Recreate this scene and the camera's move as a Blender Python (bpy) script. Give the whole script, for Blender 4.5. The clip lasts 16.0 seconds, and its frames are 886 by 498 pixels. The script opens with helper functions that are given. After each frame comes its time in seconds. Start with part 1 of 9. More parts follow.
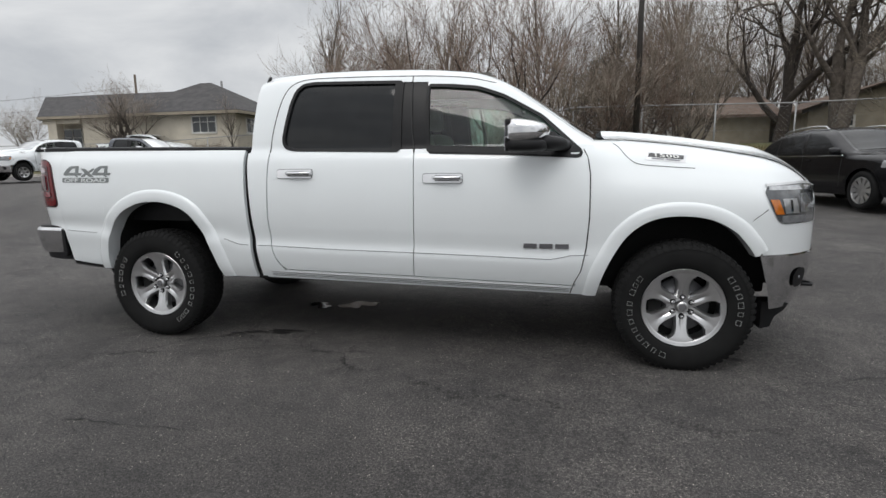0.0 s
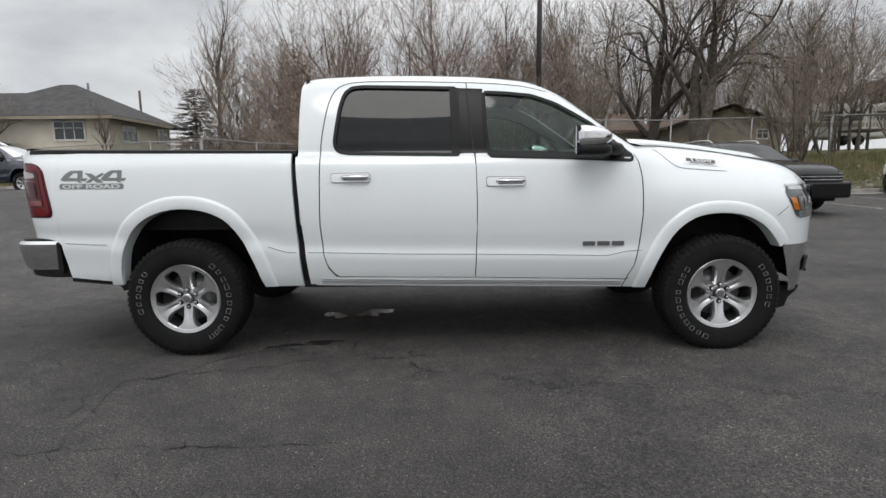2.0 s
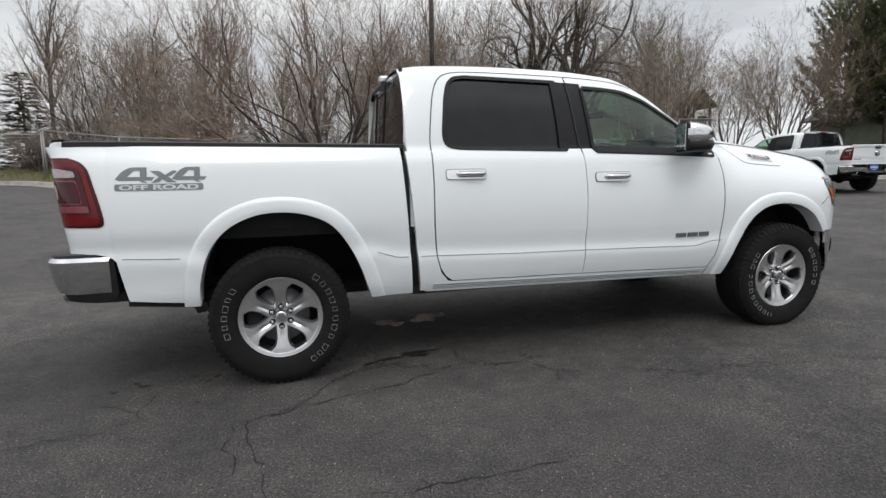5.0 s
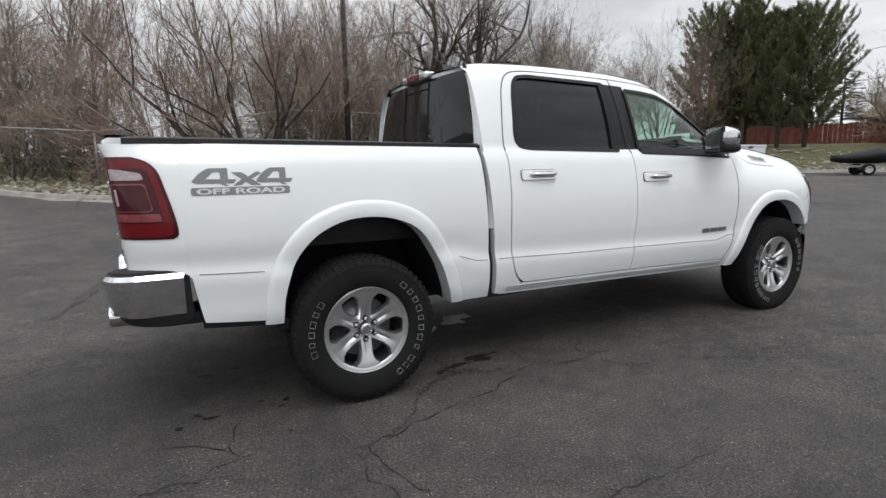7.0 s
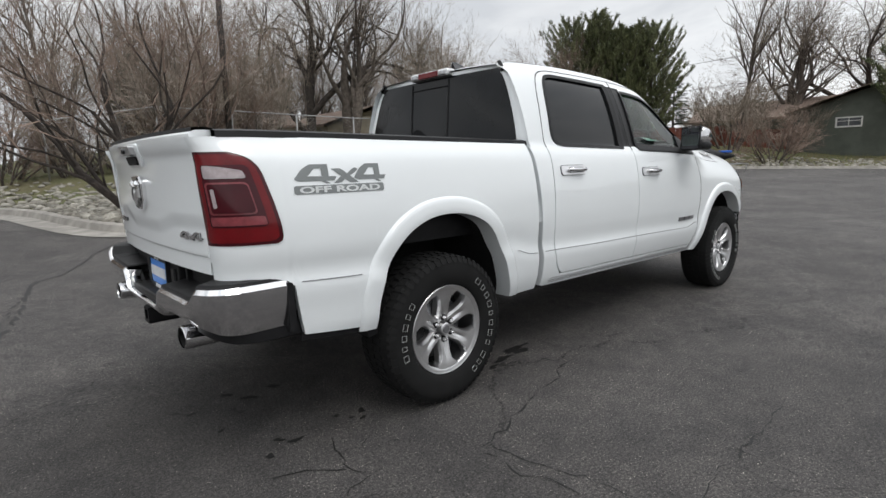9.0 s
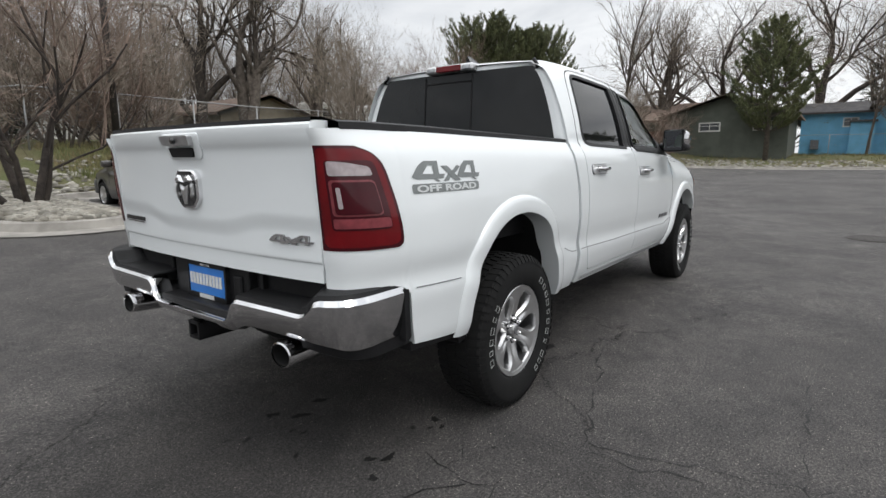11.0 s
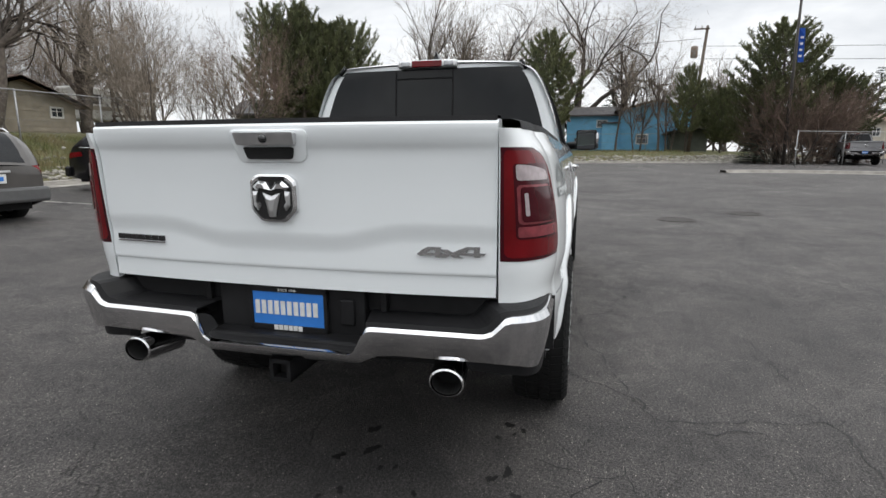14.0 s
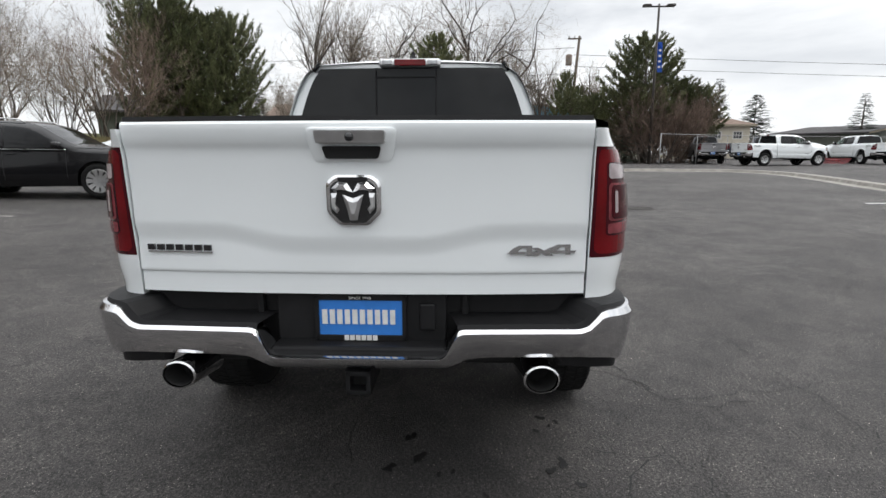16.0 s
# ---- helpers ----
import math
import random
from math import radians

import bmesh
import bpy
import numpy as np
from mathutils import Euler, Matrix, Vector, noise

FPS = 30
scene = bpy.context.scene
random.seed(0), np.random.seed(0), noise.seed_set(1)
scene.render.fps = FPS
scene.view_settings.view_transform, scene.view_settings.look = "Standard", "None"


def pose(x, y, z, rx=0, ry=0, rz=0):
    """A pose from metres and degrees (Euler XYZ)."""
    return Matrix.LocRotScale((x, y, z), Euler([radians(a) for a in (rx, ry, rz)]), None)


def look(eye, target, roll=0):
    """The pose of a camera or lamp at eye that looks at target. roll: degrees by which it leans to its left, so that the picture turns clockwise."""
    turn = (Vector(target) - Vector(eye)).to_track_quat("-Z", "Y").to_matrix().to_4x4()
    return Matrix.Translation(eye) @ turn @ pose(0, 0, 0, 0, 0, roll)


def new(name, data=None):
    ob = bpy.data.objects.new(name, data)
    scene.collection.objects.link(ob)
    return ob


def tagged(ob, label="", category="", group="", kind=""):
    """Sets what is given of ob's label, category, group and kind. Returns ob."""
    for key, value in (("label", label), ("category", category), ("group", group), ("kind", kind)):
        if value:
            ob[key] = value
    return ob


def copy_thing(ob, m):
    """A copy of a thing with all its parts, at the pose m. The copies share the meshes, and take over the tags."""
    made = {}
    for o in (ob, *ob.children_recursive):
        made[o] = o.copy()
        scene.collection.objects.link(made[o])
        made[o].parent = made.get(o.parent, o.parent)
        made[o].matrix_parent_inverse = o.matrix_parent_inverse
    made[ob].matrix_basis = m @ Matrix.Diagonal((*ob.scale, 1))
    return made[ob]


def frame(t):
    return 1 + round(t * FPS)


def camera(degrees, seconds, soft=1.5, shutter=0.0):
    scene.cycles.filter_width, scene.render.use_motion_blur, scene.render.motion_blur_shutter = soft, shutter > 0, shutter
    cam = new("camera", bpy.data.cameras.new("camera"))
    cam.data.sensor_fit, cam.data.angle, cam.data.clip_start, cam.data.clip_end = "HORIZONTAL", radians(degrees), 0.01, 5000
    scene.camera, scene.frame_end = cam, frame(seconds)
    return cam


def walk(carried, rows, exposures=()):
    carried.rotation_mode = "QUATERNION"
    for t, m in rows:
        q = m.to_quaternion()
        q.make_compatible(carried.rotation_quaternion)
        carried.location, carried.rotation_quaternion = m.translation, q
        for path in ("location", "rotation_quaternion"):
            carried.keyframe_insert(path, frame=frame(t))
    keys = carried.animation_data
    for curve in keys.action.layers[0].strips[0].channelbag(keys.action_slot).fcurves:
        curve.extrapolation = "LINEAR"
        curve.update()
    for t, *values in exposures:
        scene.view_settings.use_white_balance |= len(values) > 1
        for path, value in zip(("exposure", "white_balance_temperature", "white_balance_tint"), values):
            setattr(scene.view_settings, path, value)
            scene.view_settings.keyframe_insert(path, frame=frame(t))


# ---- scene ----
cam = camera(80.1, 16.0)
PATH = [
    (0, (2.94, -4.298, 1.262), (2.507, -2.371, 0.949), -0.5),
    (0.5, (2.651, -4.378, 1.229), (2.311, -2.43, 0.931), -0.4),
    (1, (2.36, -4.445, 1.237), (2.132, -2.48, 0.943), -0.5),
    (1.5, (2.063, -4.51, 1.224), (1.945, -2.533, 0.946), -0.5),
    (2, (1.768, -4.516, 1.219), (1.767, -2.535, 0.945), -0.6),
    (2.5, (1.456, -4.479, 1.214), (1.56, -2.501, 0.94), -0.7),
    (3, (1.159, -4.436, 1.215), (1.367, -2.466, 0.939), -0.7),
    (3.5, (0.867, -4.392, 1.207), (1.158, -2.432, 0.937), -0.8),
    (4, (0.628, -4.325, 1.203), (0.99, -2.377, 0.932), -0.9),
    (6.5, (-0.653, -3.75, 1.283), (0.151, -1.946, 0.967), -0.8),
    (7, (-0.895, -3.622, 1.28), (0.011, -1.867, 0.966), -0.8),
    (7.5, (-1.146, -3.486, 1.267), (-0.12, -1.798, 0.957), -0.9),
    (8, (-1.366, -3.342, 1.272), (-0.228, -1.727, 0.958), -1.0),
    (8.5, (-1.588, -3.162, 1.264), (-0.358, -1.617, 0.949), -1.1),
    (9, (-1.805, -2.989, 1.267), (-0.492, -1.514, 0.951), -1.3),
    (11.5, (-2.461, -2.034, 1.312), (-0.813, -0.963, 0.963), -0.0),
    (12, (-2.557, -1.832, 1.328), (-0.848, -0.864, 0.973), 0.0),
    (12.5, (-2.612, -1.638, 1.317), (-0.853, -0.764, 0.959), 0.0),
    (13, (-2.665, -1.422, 1.321), (-0.853, -0.667, 0.959), 0.0),
    (13.5, (-2.728, -1.226, 1.317), (-0.867, -0.6, 0.955), -0.0),
    (14, (-2.801, -1.028, 1.322), (-0.901, -0.537, 0.96), -0.1),
    (14.5, (-2.833, -0.842, 1.323), (-0.903, -0.489, 0.964), -0.2),
    (15, (-2.843, -0.645, 1.325), (-0.894, -0.414, 0.964), -0.3),
    (15.5, (-2.862, -0.483, 1.322), (-0.905, -0.348, 0.959), -0.1),
    (16, (-2.881, -0.356, 1.318), (-0.921, -0.281, 0.958), -0.1),
]
walk(cam, [(t, look(eye, target, roll)) for t, eye, target, roll in PATH],
     [(0, -0.14), (3.5, -0.08), (7, 0.03), (9.5, 0.09), (12.5, 0.20), (16, 0.24)])


# ---- light: an overcast spring day ----
world = bpy.data.worlds.new("overcast_sky")
scene.world = world
world.use_nodes = True
wn, wl = world.node_tree.nodes, world.node_tree.links
wn.clear()
sky = wn.new("ShaderNodeTexSky")
sky.sky_type = "NISHITA"
sky.sun_disc = False
sky.sun_elevation, sky.sun_rotation = radians(55), radians(188)
coord = wn.new("ShaderNodeTexCoord")
stretch = wn.new("ShaderNodeMapping")
stretch.inputs["Scale"].default_value = (1.0, 1.0, 2.6)
wl.new(coord.outputs["Generated"], stretch.inputs["Vector"])
cloud = wn.new("ShaderNodeTexNoise")
cloud.inputs["Scale"].default_value = 2.3
cloud.inputs["Detail"].default_value = 7.0
cloud.inputs["Roughness"].default_value = 0.55
cloud.inputs["Distortion"].default_value = 0.4
wl.new(stretch.outputs[0], cloud.inputs["Vector"])
shade = wn.new("ShaderNodeValToRGB")
shade.color_ramp.elements[0].position, shade.color_ramp.elements[0].color = 0.36, (0.62, 0.645, 0.68, 1)
shade.color_ramp.elements[1].position, shade.color_ramp.elements[1].color = 0.60, (0.92, 0.935, 0.95, 1)
wl.new(cloud.outputs["Fac"], shade.inputs["Fac"])
split = wn.new("ShaderNodeSeparateXYZ")
wl.new(coord.outputs["Generated"], split.inputs[0])
rise = wn.new("ShaderNodeMapRange")
rise.inputs["From Min"].default_value, rise.inputs["From Max"].default_value = 0.28, 1.0
rise.inputs["To Min"].default_value, rise.inputs["To Max"].default_value = 0.95, 2.25
wl.new(split.outputs["Z"], rise.inputs["Value"])
east = wn.new("ShaderNodeMapRange")
east.inputs["From Min"].default_value, east.inputs["From Max"].default_value = -0.2, 1.0
east.inputs["To Min"].default_value, east.inputs["To Max"].default_value = 0.98, 1.11
wl.new(split.outputs["X"], east.inputs["Value"])
both = wn.new("ShaderNodeMath")
both.operation = "MULTIPLY"
wl.new(rise.outputs[0], both.inputs[0])
wl.new(east.outputs[0], both.inputs[1])
lift = wn.new("ShaderNodeVectorMath")
lift.operation = "SCALE"
wl.new(shade.outputs["Color"], lift.inputs[0])
wl.new(both.outputs[0], lift.inputs["Scale"])
veil = wn.new("ShaderNodeMix")
veil.data_type = "RGBA"
veil.inputs["Factor"].default_value = 0.97
scaled = wn.new("ShaderNodeVectorMath")
scaled.operation = "SCALE"
scaled.inputs["Scale"].default_value = 0.1
wl.new(sky.outputs[0], scaled.inputs[0])
wl.new(scaled.outputs[0], veil.inputs["A"])
wl.new(lift.outputs[0], veil.inputs["B"])
back = wn.new("ShaderNodeBackground")
back.inputs["Strength"].default_value = 1.0
wl.new(veil.outputs["Result"], back.inputs["Color"])
wout = wn.new("ShaderNodeOutputWorld")
wl.new(back.outputs[0], wout.inputs["Surface"])

sun_data = bpy.data.lights.new("sun", "SUN")
sun_data.energy, sun_data.angle, sun_data.color = 0.75, radians(25), (1.0, 0.97, 0.93)
sun = new("sun", sun_data)
sun.matrix_world = look((-1.5, -11, 16), (0, 0, 0))


# ---- materials ----
def lin(c):
    return (c[0], c[1], c[2], 1.0)


def material(name, color, rough=0.6, metal=0.0, coat=0.0, vary=0.0, scale=8.0, bump=0.0, bump_scale=60.0, second=None,
             alpha=None, transmission=0.0, ior=1.45, random=0.0, spec=0.5, detail=6.0, dist=0.01):
    """A surface with two scales of variation: broad stains between two colours and fine grain in the relief."""
    m = bpy.data.materials.new(name)
    m.use_nodes = True
    n, l = m.node_tree.nodes, m.node_tree.links
    b = n["Principled BSDF"]
    b.inputs["Base Color"].default_value = lin(color)
    b.inputs["Roughness"].default_value = rough
    b.inputs["Metallic"].default_value = metal
    b.inputs["Coat Weight"].default_value = coat
    b.inputs["Coat Roughness"].default_value = 0.04
    b.inputs["IOR"].default_value = ior
    b.inputs["Specular IOR Level"].default_value = spec
    b.inputs["Transmission Weight"].default_value = transmission
    pos = n.new("ShaderNodeTexCoord")
    src = None
    if vary or second:
        broad = n.new("ShaderNodeTexNoise")
        broad.inputs["Scale"].default_value = scale
        broad.inputs["Detail"].default_value = detail
        l.new(pos.outputs["Object"], broad.inputs["Vector"])
        ramp = n.new("ShaderNodeValToRGB")
        other = second or tuple(max(0.0, c * (1 - vary)) for c in color)
        ramp.color_ramp.elements[0].position, ramp.color_ramp.elements[0].color = 0.36, lin(other)
        ramp.color_ramp.elements[1].position, ramp.color_ramp.elements[1].color = 0.64, lin(color)
        l.new(broad.outputs["Fac"], ramp.inputs["Fac"])
        src = ramp.outputs["Color"]
    if random:
        info = n.new("ShaderNodeObjectInfo")
        geo = n.new("ShaderNodeNewGeometry")
        add = n.new("ShaderNodeMath")
        add.operation = "ADD"
        l.new(info.outputs["Random"], add.inputs[0])
        l.new(geo.outputs["Random Per Island"], add.inputs[1])
        half = n.new("ShaderNodeMath")
        half.operation = "FRACT"
        l.new(add.outputs[0], half.inputs[0])
        span = n.new("ShaderNodeMapRange")
        span.inputs["To Min"].default_value, span.inputs["To Max"].default_value = 1 - random, 1 + random
        l.new(half.outputs[0], span.inputs["Value"])
        tint = n.new("ShaderNodeVectorMath")
        tint.operation = "SCALE"
        if src:
            l.new(src, tint.inputs[0])
        else:
            tint.inputs[0].default_value = color
        l.new(span.outputs[0], tint.inputs["Scale"])
        src = tint.outputs[0]
    if src:
        l.new(src, b.inputs["Base Color"])
    if bump:
        fine = n.new("ShaderNodeTexNoise")
        fine.inputs["Scale"].default_value = bump_scale
        fine.inputs["Detail"].default_value = 5.0
        l.new(pos.outputs["Object"], fine.inputs["Vector"])
        bp = n.new("ShaderNodeBump")
        bp.inputs["Strength"].default_value = bump
        bp.inputs["Distance"].default_value = dist
        l.new(fine.outputs["Fac"], bp.inputs["Height"])
        l.new(bp.outputs[0], b.inputs["Normal"])
    return m


def asphalt_material():
    """Worn sealed asphalt: fine aggregate, broad grey patches, thin meandering cracks and a dark area of damp and
    painted truck shade.
    """
    m = bpy.data.materials.new("worn_asphalt")
    m.use_nodes = True
    n, l = m.node_tree.nodes, m.node_tree.links
    b = n["Principled BSDF"]
    pos = n.new("ShaderNodeTexCoord")

    def noise_tex(scale, detail=6.0, rough=0.55):
        t = n.new("ShaderNodeTexNoise")
        t.inputs["Scale"].default_value, t.inputs["Detail"].default_value = scale, detail
        t.inputs["Roughness"].default_value = rough
        l.new(pos.outputs["Object"], t.inputs["Vector"])
        return t

    def ramp(src, stops):
        r = n.new("ShaderNodeValToRGB")
        while len(r.color_ramp.elements) < len(stops):
            r.color_ramp.elements.new(0.5)
        for e, (p, c) in zip(r.color_ramp.elements, stops):
            e.position, e.color = p, lin(c)
        l.new(src, r.inputs["Fac"])
        return r.outputs["Color"]

    def mix(mode, a, bb, fac=1.0):
        x = n.new("ShaderNodeMix")
        x.data_type, x.blend_type = "RGBA", mode
        x.inputs["Factor"].default_value = fac
        l.new(a, x.inputs["A"])
        l.new(bb, x.inputs["B"])
        return x.outputs["Result"]

    broad = ramp(noise_tex(0.35, 5).outputs["Fac"], [(0.3, (0.054, 0.0515, 0.0510)), (0.55, (0.078, 0.0748, 0.0742)), (0.75, (0.102, 0.0984, 0.0970))])
    patch = ramp(noise_tex(1.7, 4).outputs["Fac"], [(0.35, (0.72, 0.72, 0.73)), (0.7, (1.12, 1.11, 1.1))])
    grain = ramp(noise_tex(160, 3, 0.7).outputs["Fac"], [(0.30, (0.42, 0.42, 0.42)), (0.5, (0.95, 0.95, 0.95)), (0.66, (2.1, 2.06, 2.0))])
    coarse = ramp(noise_tex(74, 4, 0.85).outputs["Fac"], [(0.36, (0.30, 0.30, 0.30)), (0.5, (0.95, 0.94, 0.93)), (0.62, (2.0, 1.96, 1.92))])
    mottle = ramp(noise_tex(7.5, 5, 0.65).outputs["Fac"], [(0.34, (0.80, 0.80, 0.80)), (0.66, (1.22, 1.20, 1.18))])
    col = mix("MULTIPLY", mix("MULTIPLY", mix("MULTIPLY", mix("MULTIPLY", broad, patch), grain), coarse), mottle)
    # light chips of stone
    chips = n.new("ShaderNodeTexVoronoi")
    chips.inputs["Scale"].default_value = 80.0
    l.new(pos.outputs["Object"], chips.inputs["Vector"])
    chip = ramp(chips.outputs["Distance"], [(0.0, (7.0, 6.8, 6.4)), (0.14, (5.0, 4.85, 4.6)), (0.20, (1.0, 1.0, 1.0))])
    chip_mask = ramp(noise_tex(31, 2).outputs["Fac"], [(0.50, (0, 0, 0)), (0.56, (1, 1, 1))])
    x = n.new("ShaderNodeMix")
    x.data_type, x.blend_type = "RGBA", "MULTIPLY"
    l.new(chip_mask, x.inputs["Factor"])
    l.new(col, x.inputs["A"])
    l.new(chip, x.inputs["B"])
    col = x.outputs["Result"]
    # hairline cracks that wander
    warp = noise_tex(1.3, 6, 0.65)
    add = n.new("ShaderNodeMix")
    add.data_type, add.blend_type = "RGBA", "LINEAR_LIGHT"
    add.inputs["Factor"].default_value = 0.42
    l.new(pos.outputs["Object"], add.inputs["A"])
    l.new(warp.outputs["Color"], add.inputs["B"])
    cell = n.new("ShaderNodeTexVoronoi")
    cell.feature = "DISTANCE_TO_EDGE"
    cell.inputs["Scale"].default_value = 0.36
    l.new(add.outputs["Result"], cell.inputs["Vector"])
    line = ramp(cell.outputs["Distance"], [(0.0, (0, 0, 0)), (0.0022, (0.25, 0.25, 0.25)), (0.0042, (1, 1, 1))])
    keep = ramp(noise_tex(0.5, 2).outputs["Fac"], [(0.50, (1, 1, 1)), (0.56, (0, 0, 0))])
    cracks = mix("LIGHTEN", line, keep)
    x = n.new("ShaderNodeMix")
    x.data_type, x.blend_type = "RGBA", "MULTIPLY"
    x.inputs["Factor"].default_value = 0.75
    l.new(col, x.inputs["A"])
    l.new(cracks, x.inputs["B"])
    col = x.outputs["Result"]
    # damp ground behind the tailpipes plus painted-in truck shade, with a ragged edge, and curved tyre scrubs
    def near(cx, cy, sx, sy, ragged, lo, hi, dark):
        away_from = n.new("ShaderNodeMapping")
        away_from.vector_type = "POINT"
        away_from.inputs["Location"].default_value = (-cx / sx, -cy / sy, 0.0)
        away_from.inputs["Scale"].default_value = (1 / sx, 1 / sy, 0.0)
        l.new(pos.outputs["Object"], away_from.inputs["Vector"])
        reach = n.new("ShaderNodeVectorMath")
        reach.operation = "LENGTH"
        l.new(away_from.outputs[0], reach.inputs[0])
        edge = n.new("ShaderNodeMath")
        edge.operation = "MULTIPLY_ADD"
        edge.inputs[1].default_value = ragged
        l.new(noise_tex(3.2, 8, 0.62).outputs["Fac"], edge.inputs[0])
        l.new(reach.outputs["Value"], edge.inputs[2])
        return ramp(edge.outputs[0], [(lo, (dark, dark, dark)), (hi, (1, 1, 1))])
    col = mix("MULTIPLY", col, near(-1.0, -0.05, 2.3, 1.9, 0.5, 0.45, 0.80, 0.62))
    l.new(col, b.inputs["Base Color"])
    b.inputs["Roughness"].default_value = 0.72
    b.inputs["Specular IOR Level"].default_value = 0.42
    bp = n.new("ShaderNodeBump")
    bp.inputs["Strength"].default_value, bp.inputs["Distance"].default_value = 1.0, 0.018
    l.new(noise_tex(110, 4, 0.7).outputs["Fac"], bp.inputs["Height"])
    bp2 = n.new("ShaderNodeBump")
    bp2.inputs["Strength"].default_value, bp2.inputs["Distance"].default_value = 0.8, 0.01
    l.new(cracks, bp2.inputs["Height"])
    l.new(bp.outputs[0], bp2.inputs["Normal"])
    l.new(bp2.outputs[0], b.inputs["Normal"])
    return m


ASPHALT = asphalt_material()
CONCRETE = material("kerb_concrete", (0.34, 0.32, 0.29), 0.85, vary=0.35, scale=3.0, bump=0.4, bump_scale=90)
SOIL = material("bare_soil", (0.13, 0.105, 0.075), 0.95, second=(0.075, 0.062, 0.045), scale=1.4, bump=0.8, bump_scale=25, dist=0.04)
LAWN = material("dormant_grass_soil", (0.105, 0.115, 0.045), 0.95, second=(0.13, 0.115, 0.06), scale=0.8, bump=0.9, bump_scale=40, dist=0.05)
BLADE = material("spring_grass", (0.13, 0.145, 0.05), 0.85, second=(0.23, 0.185, 0.10), scale=0.9, random=0.35)
STONE = material("river_stone", (0.33, 0.315, 0.275), 0.85, second=(0.19, 0.175, 0.145), scale=2.2, bump=0.45, bump_scale=40, random=0.35)
PAINT = material("white_car_paint", (0.782, 0.812, 0.822), 0.32, coat=1.0, vary=0.02, scale=2.0)
PAINT_SEAM = material("panel_gap", (0.03, 0.03, 0.03), 0.7)
MIRROR = material("mirror_glass", (0.55, 0.57, 0.60), 0.02, metal=1.0)
CREASE_SHADE = material("crease_shade_grey", (0.16, 0.165, 0.17), 0.5)
CHROME = material("chrome", (0.72, 0.72, 0.73), 0.07, metal=1.0, vary=0.06, scale=5.0)
CHROME_DULL = material("machined_alloy", (0.70, 0.70, 0.705), 0.31, metal=0.95, vary=0.14, scale=12.0)
CHROME_SATIN = material("satin_chrome", (0.85, 0.85, 0.86), 0.28, metal=0.85, vary=0.05, scale=9.0)
CHROME_BRIGHT = material("bright_chrome", (0.86, 0.86, 0.87), 0.12, metal=1.0, vary=0.05, scale=9.0)
DECAL_PALE = material("pale_decal", (0.62, 0.64, 0.64), 0.45, vary=0.08, scale=20.0)
SIDEWALL = material("worn_white_rubber", (0.42, 0.43, 0.42), 0.7, vary=0.35, scale=40.0)
HEAD_DARK = material("headlamp_housing", (0.10, 0.105, 0.112), 0.12, metal=0.35, coat=0.8, vary=0.3, scale=20.0)
HEAD_GREY = material("grey_reflector", (0.30, 0.31, 0.325), 0.15, metal=0.5, coat=0.6, vary=0.3, scale=24.0)
PALE_LENS = material("frosted_clear_lens", (0.42, 0.36, 0.37), 0.16, coat=0.5, vary=0.25, scale=40)
ALLOY_GREY = material("painted_grey_alloy", (0.22, 0.22, 0.23), 0.4, metal=0.6, vary=0.15, scale=9.0)
BLACK_TRIM = material("black_plastic_trim", (0.012, 0.012, 0.013), 0.5, spec=0.28, vary=0.3, scale=14.0, bump=0.25, bump_scale=260, dist=0.003)
BLACK_GLOSS = material("gloss_black", (0.012, 0.012, 0.013), 0.16, coat=0.6, vary=0.1)
PILLAR_BLACK = material("satin_black_pillar", (0.011, 0.011, 0.012), 0.34, vary=0.15, scale=10.0, spec=0.28)
RUBBER = material("tyre_rubber", (0.010, 0.010, 0.010), 0.85, spec=0.3, vary=0.3, scale=10.0, bump=0.2, bump_scale=140, dist=0.004)
INNER_GREY = material("inner_panel_paint", (0.42, 0.44, 0.45), 0.5, vary=0.25, scale=6.0)
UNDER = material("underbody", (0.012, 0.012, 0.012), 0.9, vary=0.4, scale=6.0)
TINT = material("privacy_glass", (0.011, 0.012, 0.013), 0.03, coat=0.0, spec=0.36, vary=0.2)
DECAL = material("grey_decal", (0.20, 0.215, 0.215), 0.45, vary=0.12, scale=20.0)
WHITE_MARK = material("white_marking", (0.72, 0.72, 0.70), 0.6, vary=0.15, scale=30.0)
GREY_INTERIOR = material("interior_cloth", (0.20, 0.19, 0.17), 0.8, vary=0.25, scale=12.0, bump=0.3, bump_scale=200)
DARK_INTERIOR = material("interior_plastic", (0.045, 0.045, 0.045), 0.6, vary=0.2)
AMBER = material("amber_lens", (0.55, 0.16, 0.02), 0.12, coat=0.8, vary=0.25, scale=40)
CLEAR_LENS = material("clear_lens", (0.50, 0.51, 0.52), 0.08, metal=0.55, coat=0.8, vary=0.35, scale=26)
RED_LENS = material("red_lens", (0.1500, 0.0030, 0.0060), 0.14, coat=0.35, vary=0.3, scale=9, spec=0.3)
DARK_RED_LENS = material("dark_red_lens", (0.052, 0.002, 0.006), 0.12, coat=0.35, vary=0.2, scale=12, spec=0.3)
SMOKE_LENS = material("smoked_clear_lens", (0.24, 0.045, 0.055), 0.14, coat=0.5, vary=0.3, scale=34)
PLATE_BLUE = material("blue_plate", (0.035, 0.20, 0.62), 0.4, vary=0.08, scale=30)
